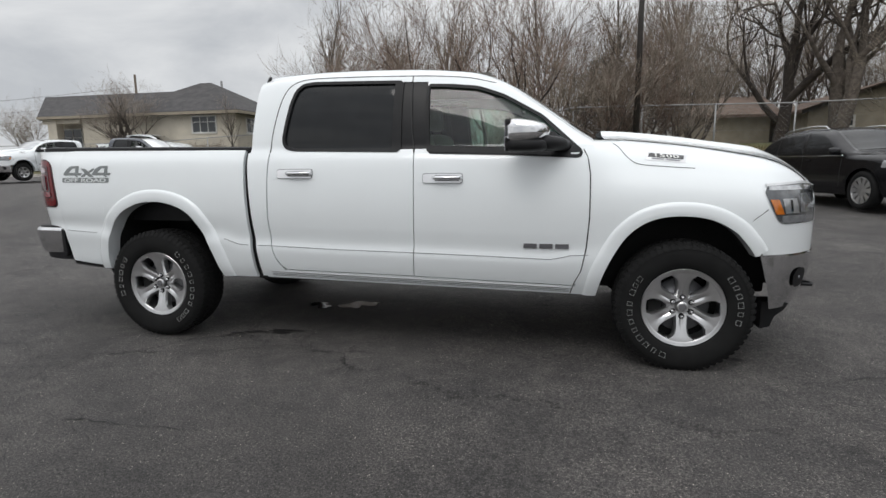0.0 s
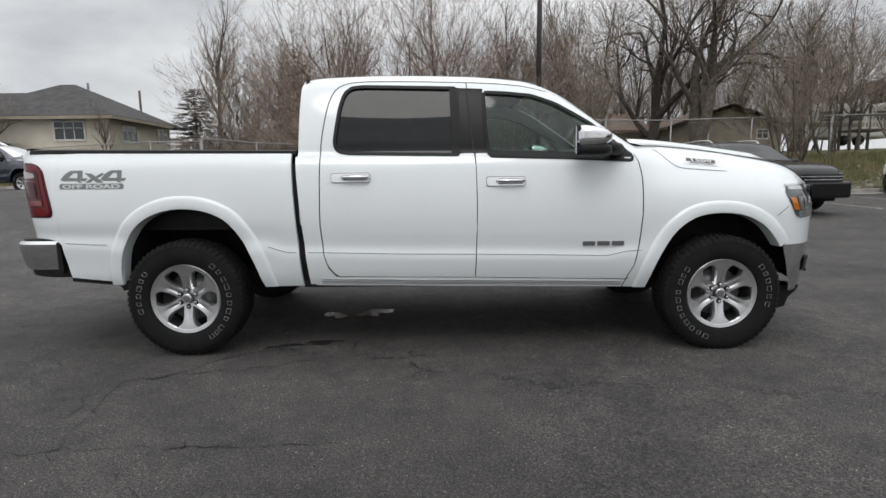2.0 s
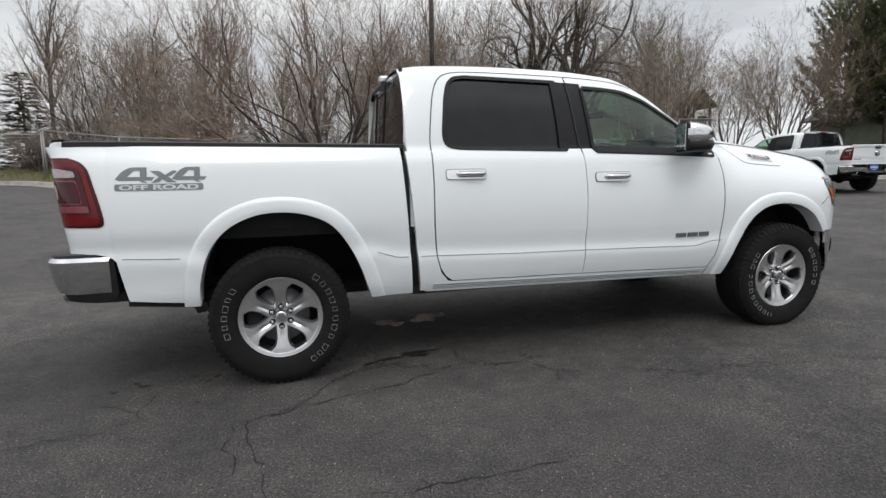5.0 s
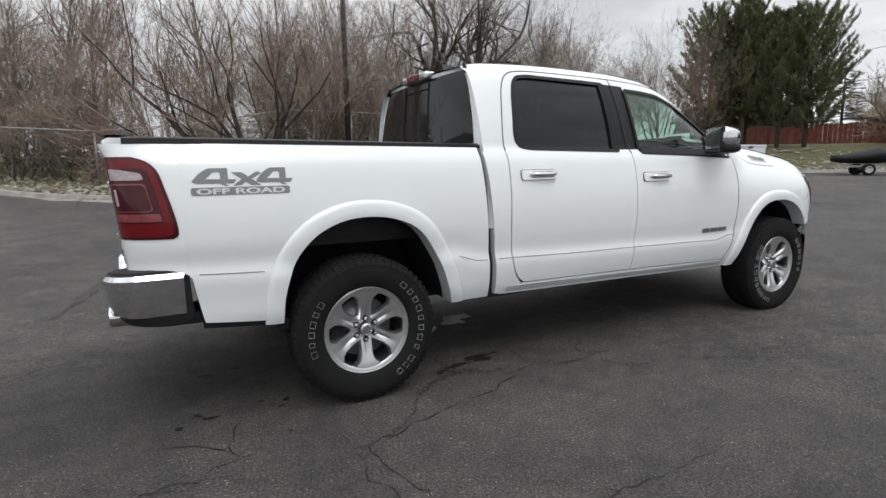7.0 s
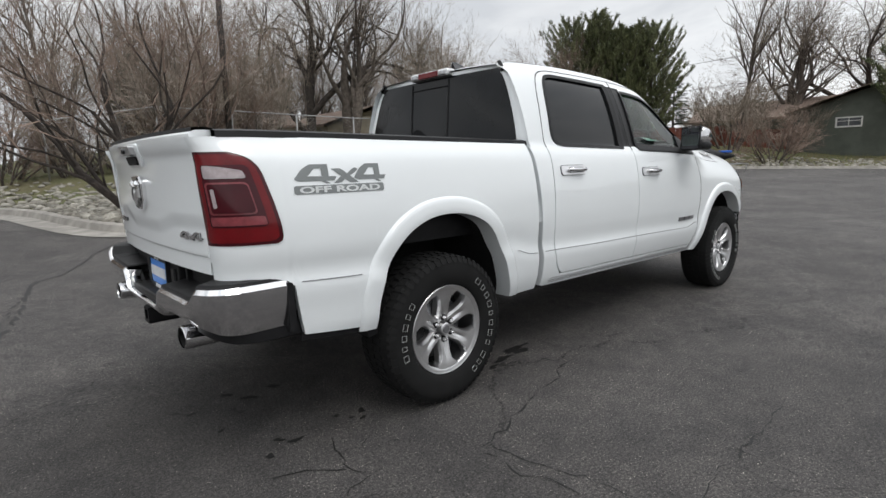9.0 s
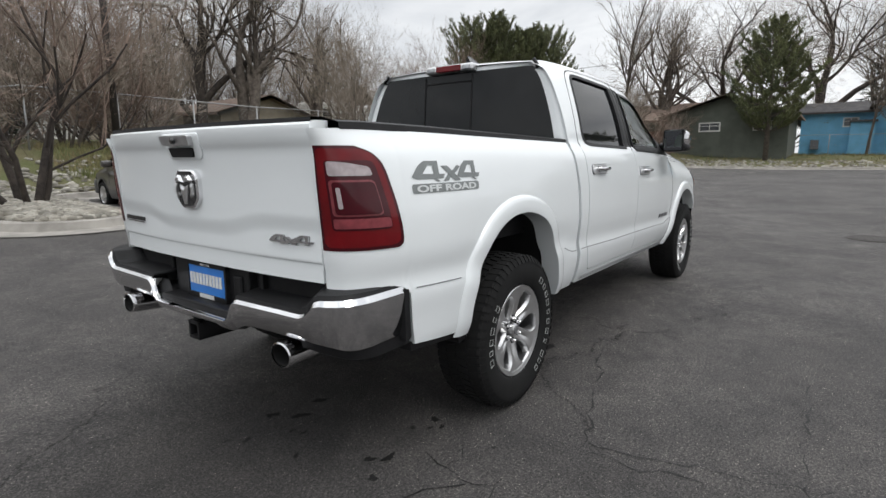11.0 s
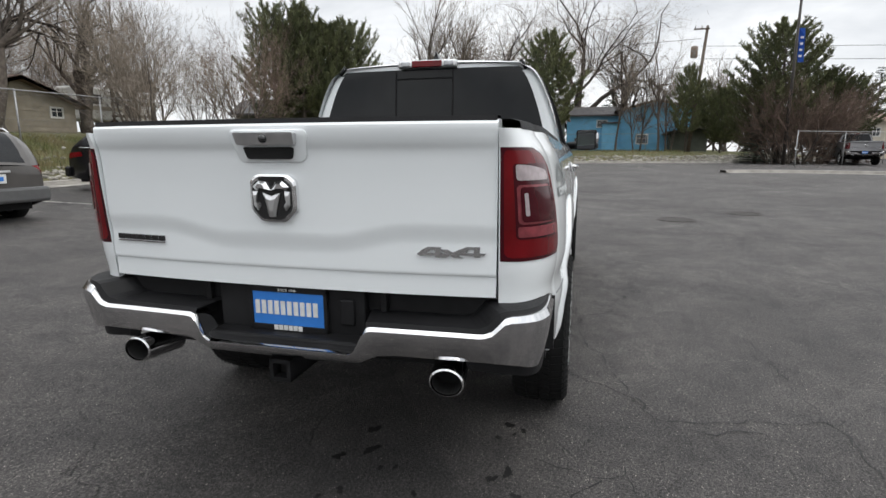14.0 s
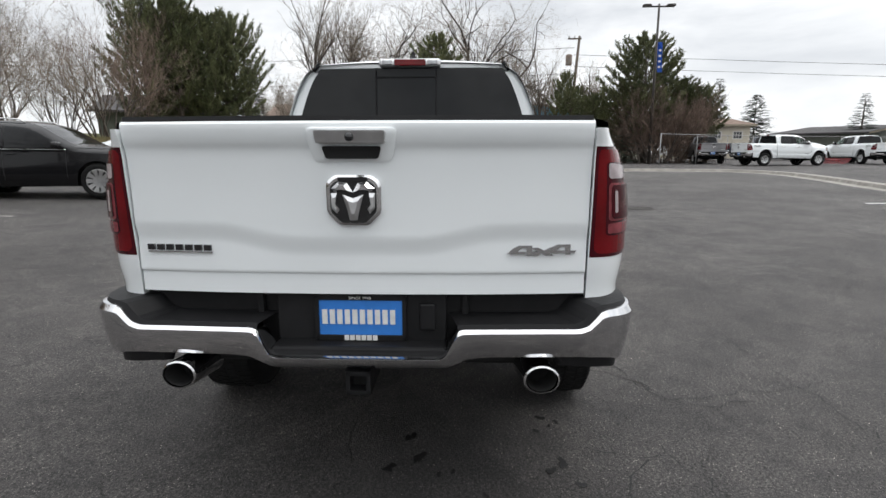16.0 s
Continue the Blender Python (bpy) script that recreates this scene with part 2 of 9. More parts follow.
BARK = material("grey_brown_bark", (0.125, 0.105, 0.088), 0.95, second=(0.07, 0.058, 0.05), scale=7.0, bump=0.8, bump_scale=30, dist=0.03, random=0.2)
BARK_DARK = material("dark_ridged_bark", (0.062, 0.050, 0.042), 0.95, second=(0.03, 0.025, 0.022), scale=6.0, bump=0.9, bump_scale=24, dist=0.04)
TWIG = material("bare_twigs", (0.30, 0.255, 0.21), 0.95, second=(0.18, 0.150, 0.122), scale=1.2, random=0.3)
TWIG_RED = material("reddish_twigs", (0.235, 0.172, 0.138), 0.95, second=(0.14, 0.10, 0.080), scale=1.2, random=0.3)
CABINET_GREEN = material("cabinet_green", (0.030, 0.052, 0.040), 0.5, second=(0.022, 0.040, 0.031), scale=3.0)
NEEDLE = material("pine_needles", (0.130, 0.138, 0.060), 0.8, second=(0.068, 0.082, 0.036), scale=0.9, random=0.5)
NEEDLE_BLUE = material("spruce_needles", (0.060, 0.078, 0.052), 0.8, second=(0.034, 0.046, 0.030), scale=0.8, random=0.45)
STEEL = material("galvanised_steel", (0.36, 0.36, 0.36), 0.5, metal=0.7, vary=0.2, scale=20)
POLE_BROWN = material("dark_bronze_pole", (0.040, 0.034, 0.030), 0.6, vary=0.25, scale=4)
WOOD_POLE = material("weathered_wood", (0.14, 0.11, 0.085), 0.9, second=(0.085, 0.068, 0.055), scale=5, bump=0.5, bump_scale=50)
STUCCO = material("cream_stucco", (0.58, 0.53, 0.44), 0.9, vary=0.14, scale=1.5, bump=0.3, bump_scale=80)
SHINGLE = material("dark_shingles", (0.085, 0.080, 0.080), 0.95, second=(0.055, 0.053, 0.055), scale=2.5, bump=0.6, bump_scale=35, dist=0.03)
SHINGLE_BROWN = material("brown_shingles", (0.24, 0.175, 0.14), 0.95, second=(0.17, 0.125, 0.10), scale=2.5, bump=0.6, bump_scale=35, dist=0.03)
SIDING_TAN = material("tan_siding", (0.36, 0.315, 0.245), 0.85, vary=0.2, scale=2.0)
SIDING_BLUE = material("bright_blue_siding", (0.17, 0.43, 0.64), 0.75, vary=0.14, scale=1.5)
SIDING_GREY = material("grey_green_siding", (0.11, 0.12, 0.10), 0.85, vary=0.2, scale=2.0)
SIDING_WHITE = material("white_siding", (0.66, 0.65, 0.62), 0.8, vary=0.15, scale=2.0)
RED_FENCE = material("red_stained_boards", (0.20, 0.065, 0.045), 0.85, vary=0.35, scale=3.0, random=0.2)
HOUSE_GLASS = material("house_glass", (0.03, 0.035, 0.04), 0.06, spec=0.8, vary=0.2)
CAR_BLACK = material("black_car_paint", (0.007, 0.007, 0.008), 0.22, coat=0.35, spec=0.3, vary=0.1)
CAR_PEWTER = material("pewter_car_paint", (0.085, 0.078, 0.072), 0.35, metal=0.35, coat=0.7, vary=0.08)
CAR_CLADDING = material("grey_cladding", (0.10, 0.10, 0.10), 0.5, vary=0.15)
CAR_NAVY = material("navy_car_paint", (0.012, 0.018, 0.035), 0.22, coat=1.0, vary=0.1)
CAR_SILVER = material("silver_car_paint", (0.30, 0.30, 0.31), 0.3, metal=0.5, coat=0.8, vary=0.08)
BANNER_BLUE = material("blue_banner", (0.02, 0.11, 0.50), 0.7, vary=0.15)
PLOW_RED = material("red_plow", (0.22, 0.025, 0.03), 0.5, vary=0.3, scale=6)
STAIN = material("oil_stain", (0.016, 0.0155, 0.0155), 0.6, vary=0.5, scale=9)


def green_glass():
    m = bpy.data.materials.new("tinted_green_glass")
    m.use_nodes = True
    n, l = m.node_tree.nodes, m.node_tree.links
    n.clear()
    clear = n.new("ShaderNodeBsdfTransparent")
    clear.inputs["Color"].default_value = (0.58, 0.74, 0.66, 1)
    gloss = n.new("ShaderNodeBsdfGlossy")
    gloss.inputs["Roughness"].default_value = 0.02
    fres = n.new("ShaderNodeFresnel")
    fres.inputs["IOR"].default_value = 1.6
    mixer = n.new("ShaderNodeMixShader")
    l.new(fres.outputs[0], mixer.inputs[0])
    l.new(clear.outputs[0], mixer.inputs[1])
    l.new(gloss.outputs[0], mixer.inputs[2])
    out = n.new("ShaderNodeOutputMaterial")
    l.new(mixer.outputs[0], out.inputs["Surface"])
    return m


GREEN_GLASS = green_glass()


# ---- helpers for shapes ----
def mesh_of(name, verts, faces, mat, smooth=False):
    me = bpy.data.meshes.new(name)
    me.from_pydata([tuple(v) for v in verts], [], faces)
    me.materials.append(mat)
    if smooth:
        me.polygons.foreach_set("use_smooth", [True] * len(me.polygons))
    me.update()
    return me


def thing(name, label, category, group="", kind="", at=(0, 0, 0), turn=0.0):
    ob = new(name)
    ob.empty_display_size = 0.2
    ob.matrix_basis = pose(at[0], at[1], at[2], 0, 0, turn)
    return tagged(ob, label, category, group, kind)


def add(name, me, parent, label=""):
    ob = new(name, me)
    ob.parent = parent
    if label:
        ob["label"] = label
    return ob


def part(name, bm, mat, parent, label="", smooth=False):
    me = bpy.data.meshes.new(name)
    bmesh.ops.recalc_face_normals(bm, faces=bm.faces[:])
    bm.to_mesh(me)
    bm.free()
    me.materials.append(mat)
    if smooth:
        me.polygons.foreach_set("use_smooth", [True] * len(me.polygons))
    return add(name, me, parent, label)


def structure(name, verts, faces, mat, label, smooth=False, category="ground"):
    return tagged(new(name, mesh_of(name, verts, faces, mat, smooth)), label, category, kind="structure")


def lerp(table, x):
    """Piecewise linear through (x, value) pairs, smoothed a little by a cosine-free blend."""
    return float(np.interp(x, [p[0] for p in table], [p[1] for p in table]))


def catmull(table, x):
    """Smooth curve through (x, value) pairs."""
    xs = [p[0] for p in table]
    if x <= xs[0]:
        return table[0][1]
    if x >= xs[-1]:
        return table[-1][1]
    i = max(j for j in range(len(xs) - 1) if xs[j] <= x)
    x0, x1 = xs[i], xs[i + 1]
    y0, y1 = table[i][1], table[i + 1][1]
    d = (y1 - y0) / (x1 - x0)
    m0 = d if i == 0 else (y1 - table[i - 1][1]) / (x1 - xs[i - 1])
    m1 = d if i == len(xs) - 2 else (table[i + 2][1] - y0) / (xs[i + 2] - x0)
    u, h = (x - x0) / (x1 - x0), x1 - x0
    return (2 * u**3 - 3 * u**2 + 1) * y0 + (u**3 - 2 * u**2 + u) * h * m0 + (-2 * u**3 + 3 * u**2) * y1 + (u**3 - u**2) * h * m1


def box_bm(bm, x0, x1, y0, y1, z0, z1, m=None, bevel=0.0):
    made = bmesh.ops.create_cube(bm, size=1.0)
    vs = made["verts"]
    t = Matrix.Translation(((x0 + x1) / 2, (y0 + y1) / 2, (z0 + z1) / 2)) @ Matrix.Diagonal((x1 - x0, y1 - y0, z1 - z0, 1))
    bmesh.ops.transform(bm, matrix=(m @ t) if m else t, verts=vs)
    if bevel:
        es = list({e for v in vs for e in v.link_edges})
        bmesh.ops.bevel(bm, geom=es, offset=bevel, segments=2, affect="EDGES", profile=0.5)
    return bm


def box(name, x0, x1, y0, y1, z0, z1, mat, parent, label="", bevel=0.0, m=None):
    return part(name, box_bm(bmesh.new(), x0, x1, y0, y1, z0, z1, m, bevel), mat, parent, label)


def tube(points, radii, sides=8, caps=True):
    """Verts and faces of a tapered tube along points."""
    pts = [Vector(p) for p in points]
    verts, faces = [], []
    side = None
    for i, p in enumerate(pts):
        d = (pts[min(i + 1, len(pts) - 1)] - pts[max(i - 1, 0)]).normalized()
        if side is None:
            side = d.orthogonal().normalized()
        side = (side - d * side.dot(d))
        side = side.normalized() if side.length > 1e-6 else d.orthogonal().normalized()
        up = d.cross(side)
        r = radii[i] if isinstance(radii, (list, tuple)) else radii
        for k in range(sides):
            a = 2 * math.pi * k / sides
            verts.append(p + r * (math.cos(a) * side + math.sin(a) * up))
        if i:
            for k in range(sides):
                a, b = (i - 1) * sides + k, (i - 1) * sides + (k + 1) % sides
                faces.append((a, b, b + sides, a + sides))
    if caps:
        faces.append(tuple(range(sides))[::-1])
        faces.append(tuple(range(len(verts) - sides, len(verts))))
    return verts, faces


def tube_part(name, points, radii, mat, parent, sides=8, label=""):
    v, f = tube(points, radii, sides)
    return add(name, mesh_of(name, v, f, mat, True), parent, label)


def lathe(profile, sides=48, axis="y", closed=False):
    """Verts and faces of a profile of (radius, along) turned round the axis."""
    verts, faces, n = [], [], len(profile)
    for k in range(sides):
        a = 2 * math.pi * k / sides
        for r, h in profile:
            c, s = r * math.cos(a), r * math.sin(a)
            verts.append((c, h, s) if axis == "y" else (c, s, h) if axis == "z" else (h, c, s))
    for k in range(sides):
        for i in range(n if closed else n - 1):
            a, b = k * n + i, k * n + (i + 1) % n
            c, d = ((k + 1) % sides) * n + (i + 1) % n, ((k + 1) % sides) * n + i
            faces.append((a, b, c, d))
    return verts, faces


def join(*pieces):
    verts, faces = [], []
    for v, f in pieces:
        o = len(verts)
        verts += list(v)
        faces += [tuple(i + o for i in q) for q in f]
    return verts, faces


# ---- the ground: a lot that rises gently to the north and the east ----
def lot(x, y):
    rise = min(1.0, max(0.0, (-3 - x) / 7)) * min(1.0, max(0.0, (y - 2) / 10))
    if x < -12:
        rise *= max(0.5, 1 - (-12 - x) / 14)
    return 0.015 * min(max(0.0, x - 3), 45) + 0.025 * min(max(0.0, y - 1), 40) + 0.55 * rise * rise * (3 - 2 * rise)


def spaced(lo, hi, fine_lo, fine_hi, step):
    out = list(np.arange(fine_lo, fine_hi + 1e-6, step))
    d, x = step, fine_lo
    while x > lo:
        d *= 1.5
        x -= d
        out.insert(0, max(x, lo))
    d, x = step, fine_hi
    while x < hi:
        d *= 1.5
        x += d
        out.append(min(x, hi))
    return out


gx, gy = spaced(-700, 700, -40, 60, 2.0), spaced(-700, 700, -30, 40, 2.0)
gv = [(x, y, lot(x, y)) for y in gy for x in gx]
gf = [(j * len(gx) + i, j * len(gx) + i + 1, (j + 1) * len(gx) + i + 1, (j + 1) * len(gx) + i) for j in range(len(gy) - 1) for i in range(len(gx) - 1)]
structure("ground", gv, gf, ASPHALT, "dark grey worn asphalt car park with hairline cracks", True)

# the edge of the planted land, as a line of plan points
EDGE = [(-70, 27.5), (-40, 23.2), (-24, 21.4), (-17, 20.6), (-12, 19.6), (-9, 18.8), (-6.5, 17.6), (-4.5, 16.6), (-2.4, 15.3), (-0.9, 13), (-0.4, 10), (-0.05, 8.4), (0.35, 7.65), (0.95, 7.42), (1.45, 7.45),
        (1.88, 7.72), (2.1, 8.2), (2.18, 9), (2.2, 11), (2.3, 12.6), (2.8, 13.1), (5, 13.2), (9, 13.2), (14, 13.2), (19, 13.3), (24, 13.2), (29, 11.6), (32.5, 8.2),
        (35, 3.2), (36.7, -3), (37.2, -8), (37.6, -11.3), (39.5, -14), (44, -18.3), (52, -23), (70, -28), (110, -33)]


def rounded(line, rounds=2):
    for _ in range(rounds):
        out = [line[0]]
        for a, b in zip(line, line[1:]):
            out += [(a[0] * 0.75 + b[0] * 0.25, a[1] * 0.75 + b[1] * 0.25), (a[0] * 0.25 + b[0] * 0.75, a[1] * 0.25 + b[1] * 0.75)]
        line = out + [line[-1]]
    return line


EDGE = rounded(EDGE)


def offset_line(line, d):
    """A plan line moved to its left by d metres."""
    out = []
    for i, p in enumerate(line):
        a, b = line[max(i - 1, 0)], line[min(i + 1, len(line) - 1)]
        tx, ty = b[0] - a[0], b[1] - a[1]
        k = math.hypot(tx, ty) or 1
        out.append((p[0] - ty / k * d, p[1] + tx / k * d))
    return out


def ribbon(name, line, cross, mat, label, closed=False, base=lot, category="kerb"):
    """A profile of (offset to the left, height over the lot) swept along a plan line."""
    lines = [offset_line(line, o) for o, _ in cross]
    verts = [(lines[c][i][0], lines[c][i][1], base(*line[i]) + cross[c][1]) for i in range(len(line)) for c in range(len(cross))]
    n = len(cross)
    faces = [(i * n + c, (i + 1) * n + c, (i + 1) * n + c + 1, i * n + c + 1) for i in range(len(line) - 1) for c in range(n - 1)]
    return structure(name, verts, faces, mat, label, False, category)


ribbon("kerb_north", EDGE, [(-0.55, 0.006), (-0.08, 0.02), (-0.03, 0.14), (0.02, 0.155), (0.16, 0.155), (0.17, -0.1)], CONCRETE, "pale worn concrete kerb and gutter along the car park")
ISLAND = rounded([(24.6, -7.6), (25.1, -8.6), (24.9, -11), (24.2, -14), (22.0, -14.9), (18, -14.3), (14.4, -13.4), (8, -12.4), (-2, -11.5)])
ribbon("kerb_island", ISLAND, [(-0.40, 0.006), (-0.05, 0.02), (0, 0.13), (0.35, 0.135), (0.38, 0.02), (0.6, 0.006)], CONCRETE, "low pale concrete kerb strip across the lot")


def away(x, y):
    """Distance in from the planted edge (positive on the planted side)."""
    best, sign = 1e9, 1
    for (ax, ay), (bx, by) in zip(EDGE, EDGE[1:]):
        tx, ty = bx - ax, by - ay
        u = max(0, min(1, ((x - ax) * tx + (y - ay) * ty) / (tx * tx + ty * ty)))
        dx, dy = x - ax - u * tx, y - ay - u * ty
        d = math.hypot(dx, dy)
        if d < best:
            best, sign = d, 1 if tx * dy - ty * dx > 0 else -1
    return best * sign


def bank(x, y):
    """Height of the planted land: a bank up to the fence north of the lot, flatter to the east."""
    return height(x, y, away(x, y))


def height(x, y, d):
    d = max(0.0, d)
    north = max(0.0, min(1.0, (y - 6) / 8)) * max(0.0, min(1.0, (x + 6) / 6))
    steep = lerp([(0, 0), (1.0, 0.12), (2.5, 0.45), (4.2, 1.05), (9, 1.3), (40, 1.6)], d)
    if x < 2.4:
        steep *= 0.55
    gentle = lerp([(0, 0), (2, 0.15), (8, 0.5), (40, 0.9)], d)
    return lot(x, y) + 0.12 + north * steep + (1 - north) * gentle


def bed_mesh():
    """A grid over the planted land; where it passes under the lot it dips out of sight."""
    xs, ys = spaced(-500, 500, -12, 46, 0.4), spaced(-34, 500, -16, 26, 0.4)
    gx2, gy2 = np.meshgrid(xs, ys)
    best, sign = np.full(gx2.shape, 1e9), np.ones(gx2.shape)
    for (ax, ay), (bx, by) in zip(EDGE, EDGE[1:]):
        tx, ty = bx - ax, by - ay
        u = np.clip(((gx2 - ax) * tx + (gy2 - ay) * ty) / (tx * tx + ty * ty), 0, 1)
        dx, dy = gx2 - ax - u * tx, gy2 - ay - u * ty
        d = np.hypot(dx, dy)
        near = d < best
        best = np.where(near, d, best)
        sign = np.where(near, np.where(tx * dy - ty * dx > 0, 1, -1), sign)
    inside = best * sign
    n = len(xs)
    verts, keep = [], []
    for j, y in enumerate(ys):
        for i, x in enumerate(xs):
            d = inside[j, i]
            verts.append((x, y, height(x, y, d) + 0.05 * noise.noise((x * 0.8, y * 0.8, 0)) if d > 0.08 else lot(x, y) - 0.15))
            keep.append(d > -0.9)
    faces = [(j * n + i, j * n + i + 1, (j + 1) * n + i + 1, (j + 1) * n + i) for j in range(len(ys) - 1) for i in range(n - 1)
             if keep[j * n + i] or keep[j * n + i + 1] or keep[(j + 1) * n + i] or keep[(j + 1) * n + i + 1]]
    return verts, faces


bv, bf = bed_mesh()
structure("ground_planted", bv, bf, LAWN, "planted bank of soil and rough spring grass", True)


# ---- the white crew-cab pickup ----
# x runs forward from the rear axle, y to its left, z up.
WHEELBASE, HUB_Z, TYRE_R = 3.672, 0.402, 0.408
SIDE = [(0.44, 0.905), (0.50, 0.935), (0.56, 0.956), (0.64, 0.970), (0.70, 0.9765), (0.728, 0.9745), (0.755, 0.9685), (0.79, 0.9675), (0.83, 0.9725), (0.88, 0.979), (0.95, 0.983), (1.10, 0.976), (1.22, 0.958),
        (1.30, 0.938), (1.345, 0.915), (1.385, 0.888), (1.45, 0.872), (1.55, 0.845), (1.65, 0.812), (1.75, 0.773), (1.83, 0.732), (1.88, 0.690), (1.915, 0.620)]
FRONT_SIDE = [(0.44, 0.905), (0.56, 0.956), (0.66, 0.974), (0.74, 0.980), (0.95, 0.984), (1.05, 0.976), (1.12, 0.956), (1.18, 0.926), (1.24, 0.886), (1.30, 0.838), (1.35, 0.775), (1.40, 0.690)]
ROOF = [(0.76, 1.885), (0.82, 1.905), (0.95, 1.922), (1.40, 1.934), (1.94, 1.922), (2.20, 1.902), (2.40, 1.872), (2.61, 1.785), (2.84, 1.632), (3.147, 1.424), (3.3, 1.40)]
HOOD = [(3.10, 1.425), (3.35, 1.412), (3.70, 1.372), (4.00, 1.322), (4.20, 1.272), (4.33, 1.20), (4.42, 1.12)]


NOSE = [(4.0, 1.0), (4.07, 0.998), (4.15, 0.975), (4.245, 0.92), (4.335, 0.838), (4.415, 0.737), (4.5, 0.60)]
BOW = [(0.0, 4.62), (0.25, 4.60), (0.45, 4.545), (0.60, 4.482), (0.72, 4.415), (0.82, 4.335), (0.90, 4.245), (0.955, 4.15), (0.985, 4.06)]
CREASE = [(-0.85, 0.790), (-0.5, 0.776), (0.5, 0.756), (0.59, 0.751), (0.64, 0.733), (0.70, 0.715), (0.80, 0.711), (0.96, 0.710), (1.48, 0.695), (1.98, 0.689), (2.47, 0.680), (2.88, 0.670), (2.94, 0.682), (3.01, 0.699), (3.15, 0.696)]
SILL = [(0.9, 0.546), (1.98, 0.530), (3.05, 0.505)]



def roof_z(x):
    return catmull(ROOF, x)


def rear_len(z):
    """How far the bed's rear corner reaches behind x = -0.80."""
    return lerp([(0.8, 0.298), (1.0, 0.313), (1.2, 0.330), (1.30, 0.336), (1.345, 0.343), (1.375, 0.358), (1.405, 0.366), (1.43, 0.362)], z)


def half_width(x, z):
    """How far the body's side stands from the middle."""
    if 0.56 < z < 0.94:
        # the crease along the lower side falls towards the front
        k = min(1.0, (z - 0.56) / 0.1, (0.94 - z) / 0.1)
        z += (0.728 - lerp(CREASE, x)) * max(0.0, k) * (1 if x < 3.1 else max(0.0, 1 - (x - 3.1) / 0.1))
    if z > 1.385:
        zz = 1.385 + (z - 1.385) * (1.915 - 1.385) / max(0.02, roof_z(x) - 0.012 - 1.385)
        y = catmull(SIDE, min(zz, 1.915))
    else:
        y = catmull(SIDE, z)
    if x > 2.95:
        h = catmull(HOOD, min(max(x, 3.1), 4.42))
        zf = z + (1.412 - h) * max(0.0, (z - 0.9) / 0.5)
        w = min(1.0, (x - 2.95) / 0.4)
        w = w * w * (3 - 2 * w)
        y = y * (1 - w) + catmull(FRONT_SIDE, min(zf, 1.40)) * w
    if x < -0.55:
        y -= 0.024 * min(1.0, ((-0.55 - x) / 0.30)) ** 2
    if x < -0.80:
        u = min(1.0, (-0.80 - x) / rear_len(z))
        f = 1 - max(0.0, 1 - u ** 2.2) ** (1 / 2.2)
        y = y * (1 - f) + min(y, 0.780) * f
    if x > 4.0:
        y *= catmull(NOSE, min(x, 4.5))
    return y


def skin(cols, rows, flip, depth=0.02, off=0.0, keep=None):
    """A panel of the body's side from a grid of (x, z), with a return edge inward; flip is -1 for the right side."""
    nc, nr = len(cols), len(rows(cols[0]))
    verts, faces = [], []
    grid = []
    for c in cols:
        for x, z in rows(c):
            grid.append((x, z))
            verts.append((x, flip * (half_width(x, z) + off), z))
    used = set()
    for i in range(nc - 1):
        for j in range(nr - 1):
            q = (i * nr + j, (i + 1) * nr + j, (i + 1) * nr + j + 1, i * nr + j + 1)
            if keep:
                mx, mz = sum(grid[k][0] for k in q) / 4, sum(grid[k][1] for k in q) / 4
                if not keep(mx, mz):
                    continue
            faces.append(q if flip < 0 else q[::-1])
            used.add(q)
    if depth and not keep:
        rim = [i * nr for i in range(nc)] + [(nc - 1) * nr + j for j in range(1, nr)] + [i * nr + nr - 1 for i in range(nc - 2, -1, -1)] + [j for j in range(nr - 2, 0, -1)]
        o = len(verts)
        for k in rim:
            x, y, z = verts[k]
            verts.append((x + depth, y, z) if x < -1.07 else (x, y - flip * depth, z))
        m = len(rim)
        for a in range(m):
            b = (a + 1) % m
            q = (rim[a], o + a, o + b, rim[b])
            faces.append(q if flip < 0 else q[::-1])
    return verts, faces


def split_normals(me, angle=35):
    """Smooth shading with crisp edges beyond the angle."""
    me.polygons.foreach_set("use_smooth", [True] * len(me.polygons))
    bm = bmesh.new()
    bm.from_mesh(me)
    for e in bm.edges:
        if len(e.link_faces) == 2 and e.calc_face_angle(0) > radians(angle):
            e.smooth = False
    bm.to_mesh(me)
    bm.free()
    return me


def side_panel(name, vf, mat, parent, label=""):
    me = mesh_of(name, *vf, mat)
    return add(name, split_normals(me), parent, label)


def span(a, b, n):
    return [a + (b - a) * i / (n - 1) for i in range(n)]


def inside(poly, x, y):
    hit = False
    for (ax, ay), (bx, by) in zip(poly, poly[1:] + poly[:1]):
        if (ay > y) != (by > y) and x < (bx - ax) * (y - ay) / (by - ay) + ax:
            hit = not hit
    return hit


def soften(poly, rounds=2):
    """Corner cutting of a closed outline."""
    for _ in range(rounds):
        poly = [q for a, b in zip(poly, poly[1:] + poly[:1]) for q in ((a[0] * 0.8 + b[0] * 0.2, a[1] * 0.8 + b[1] * 0.2), (a[0] * 0.2 + b[0] * 0.8, a[1] * 0.2 + b[1] * 0.8))]
    return poly


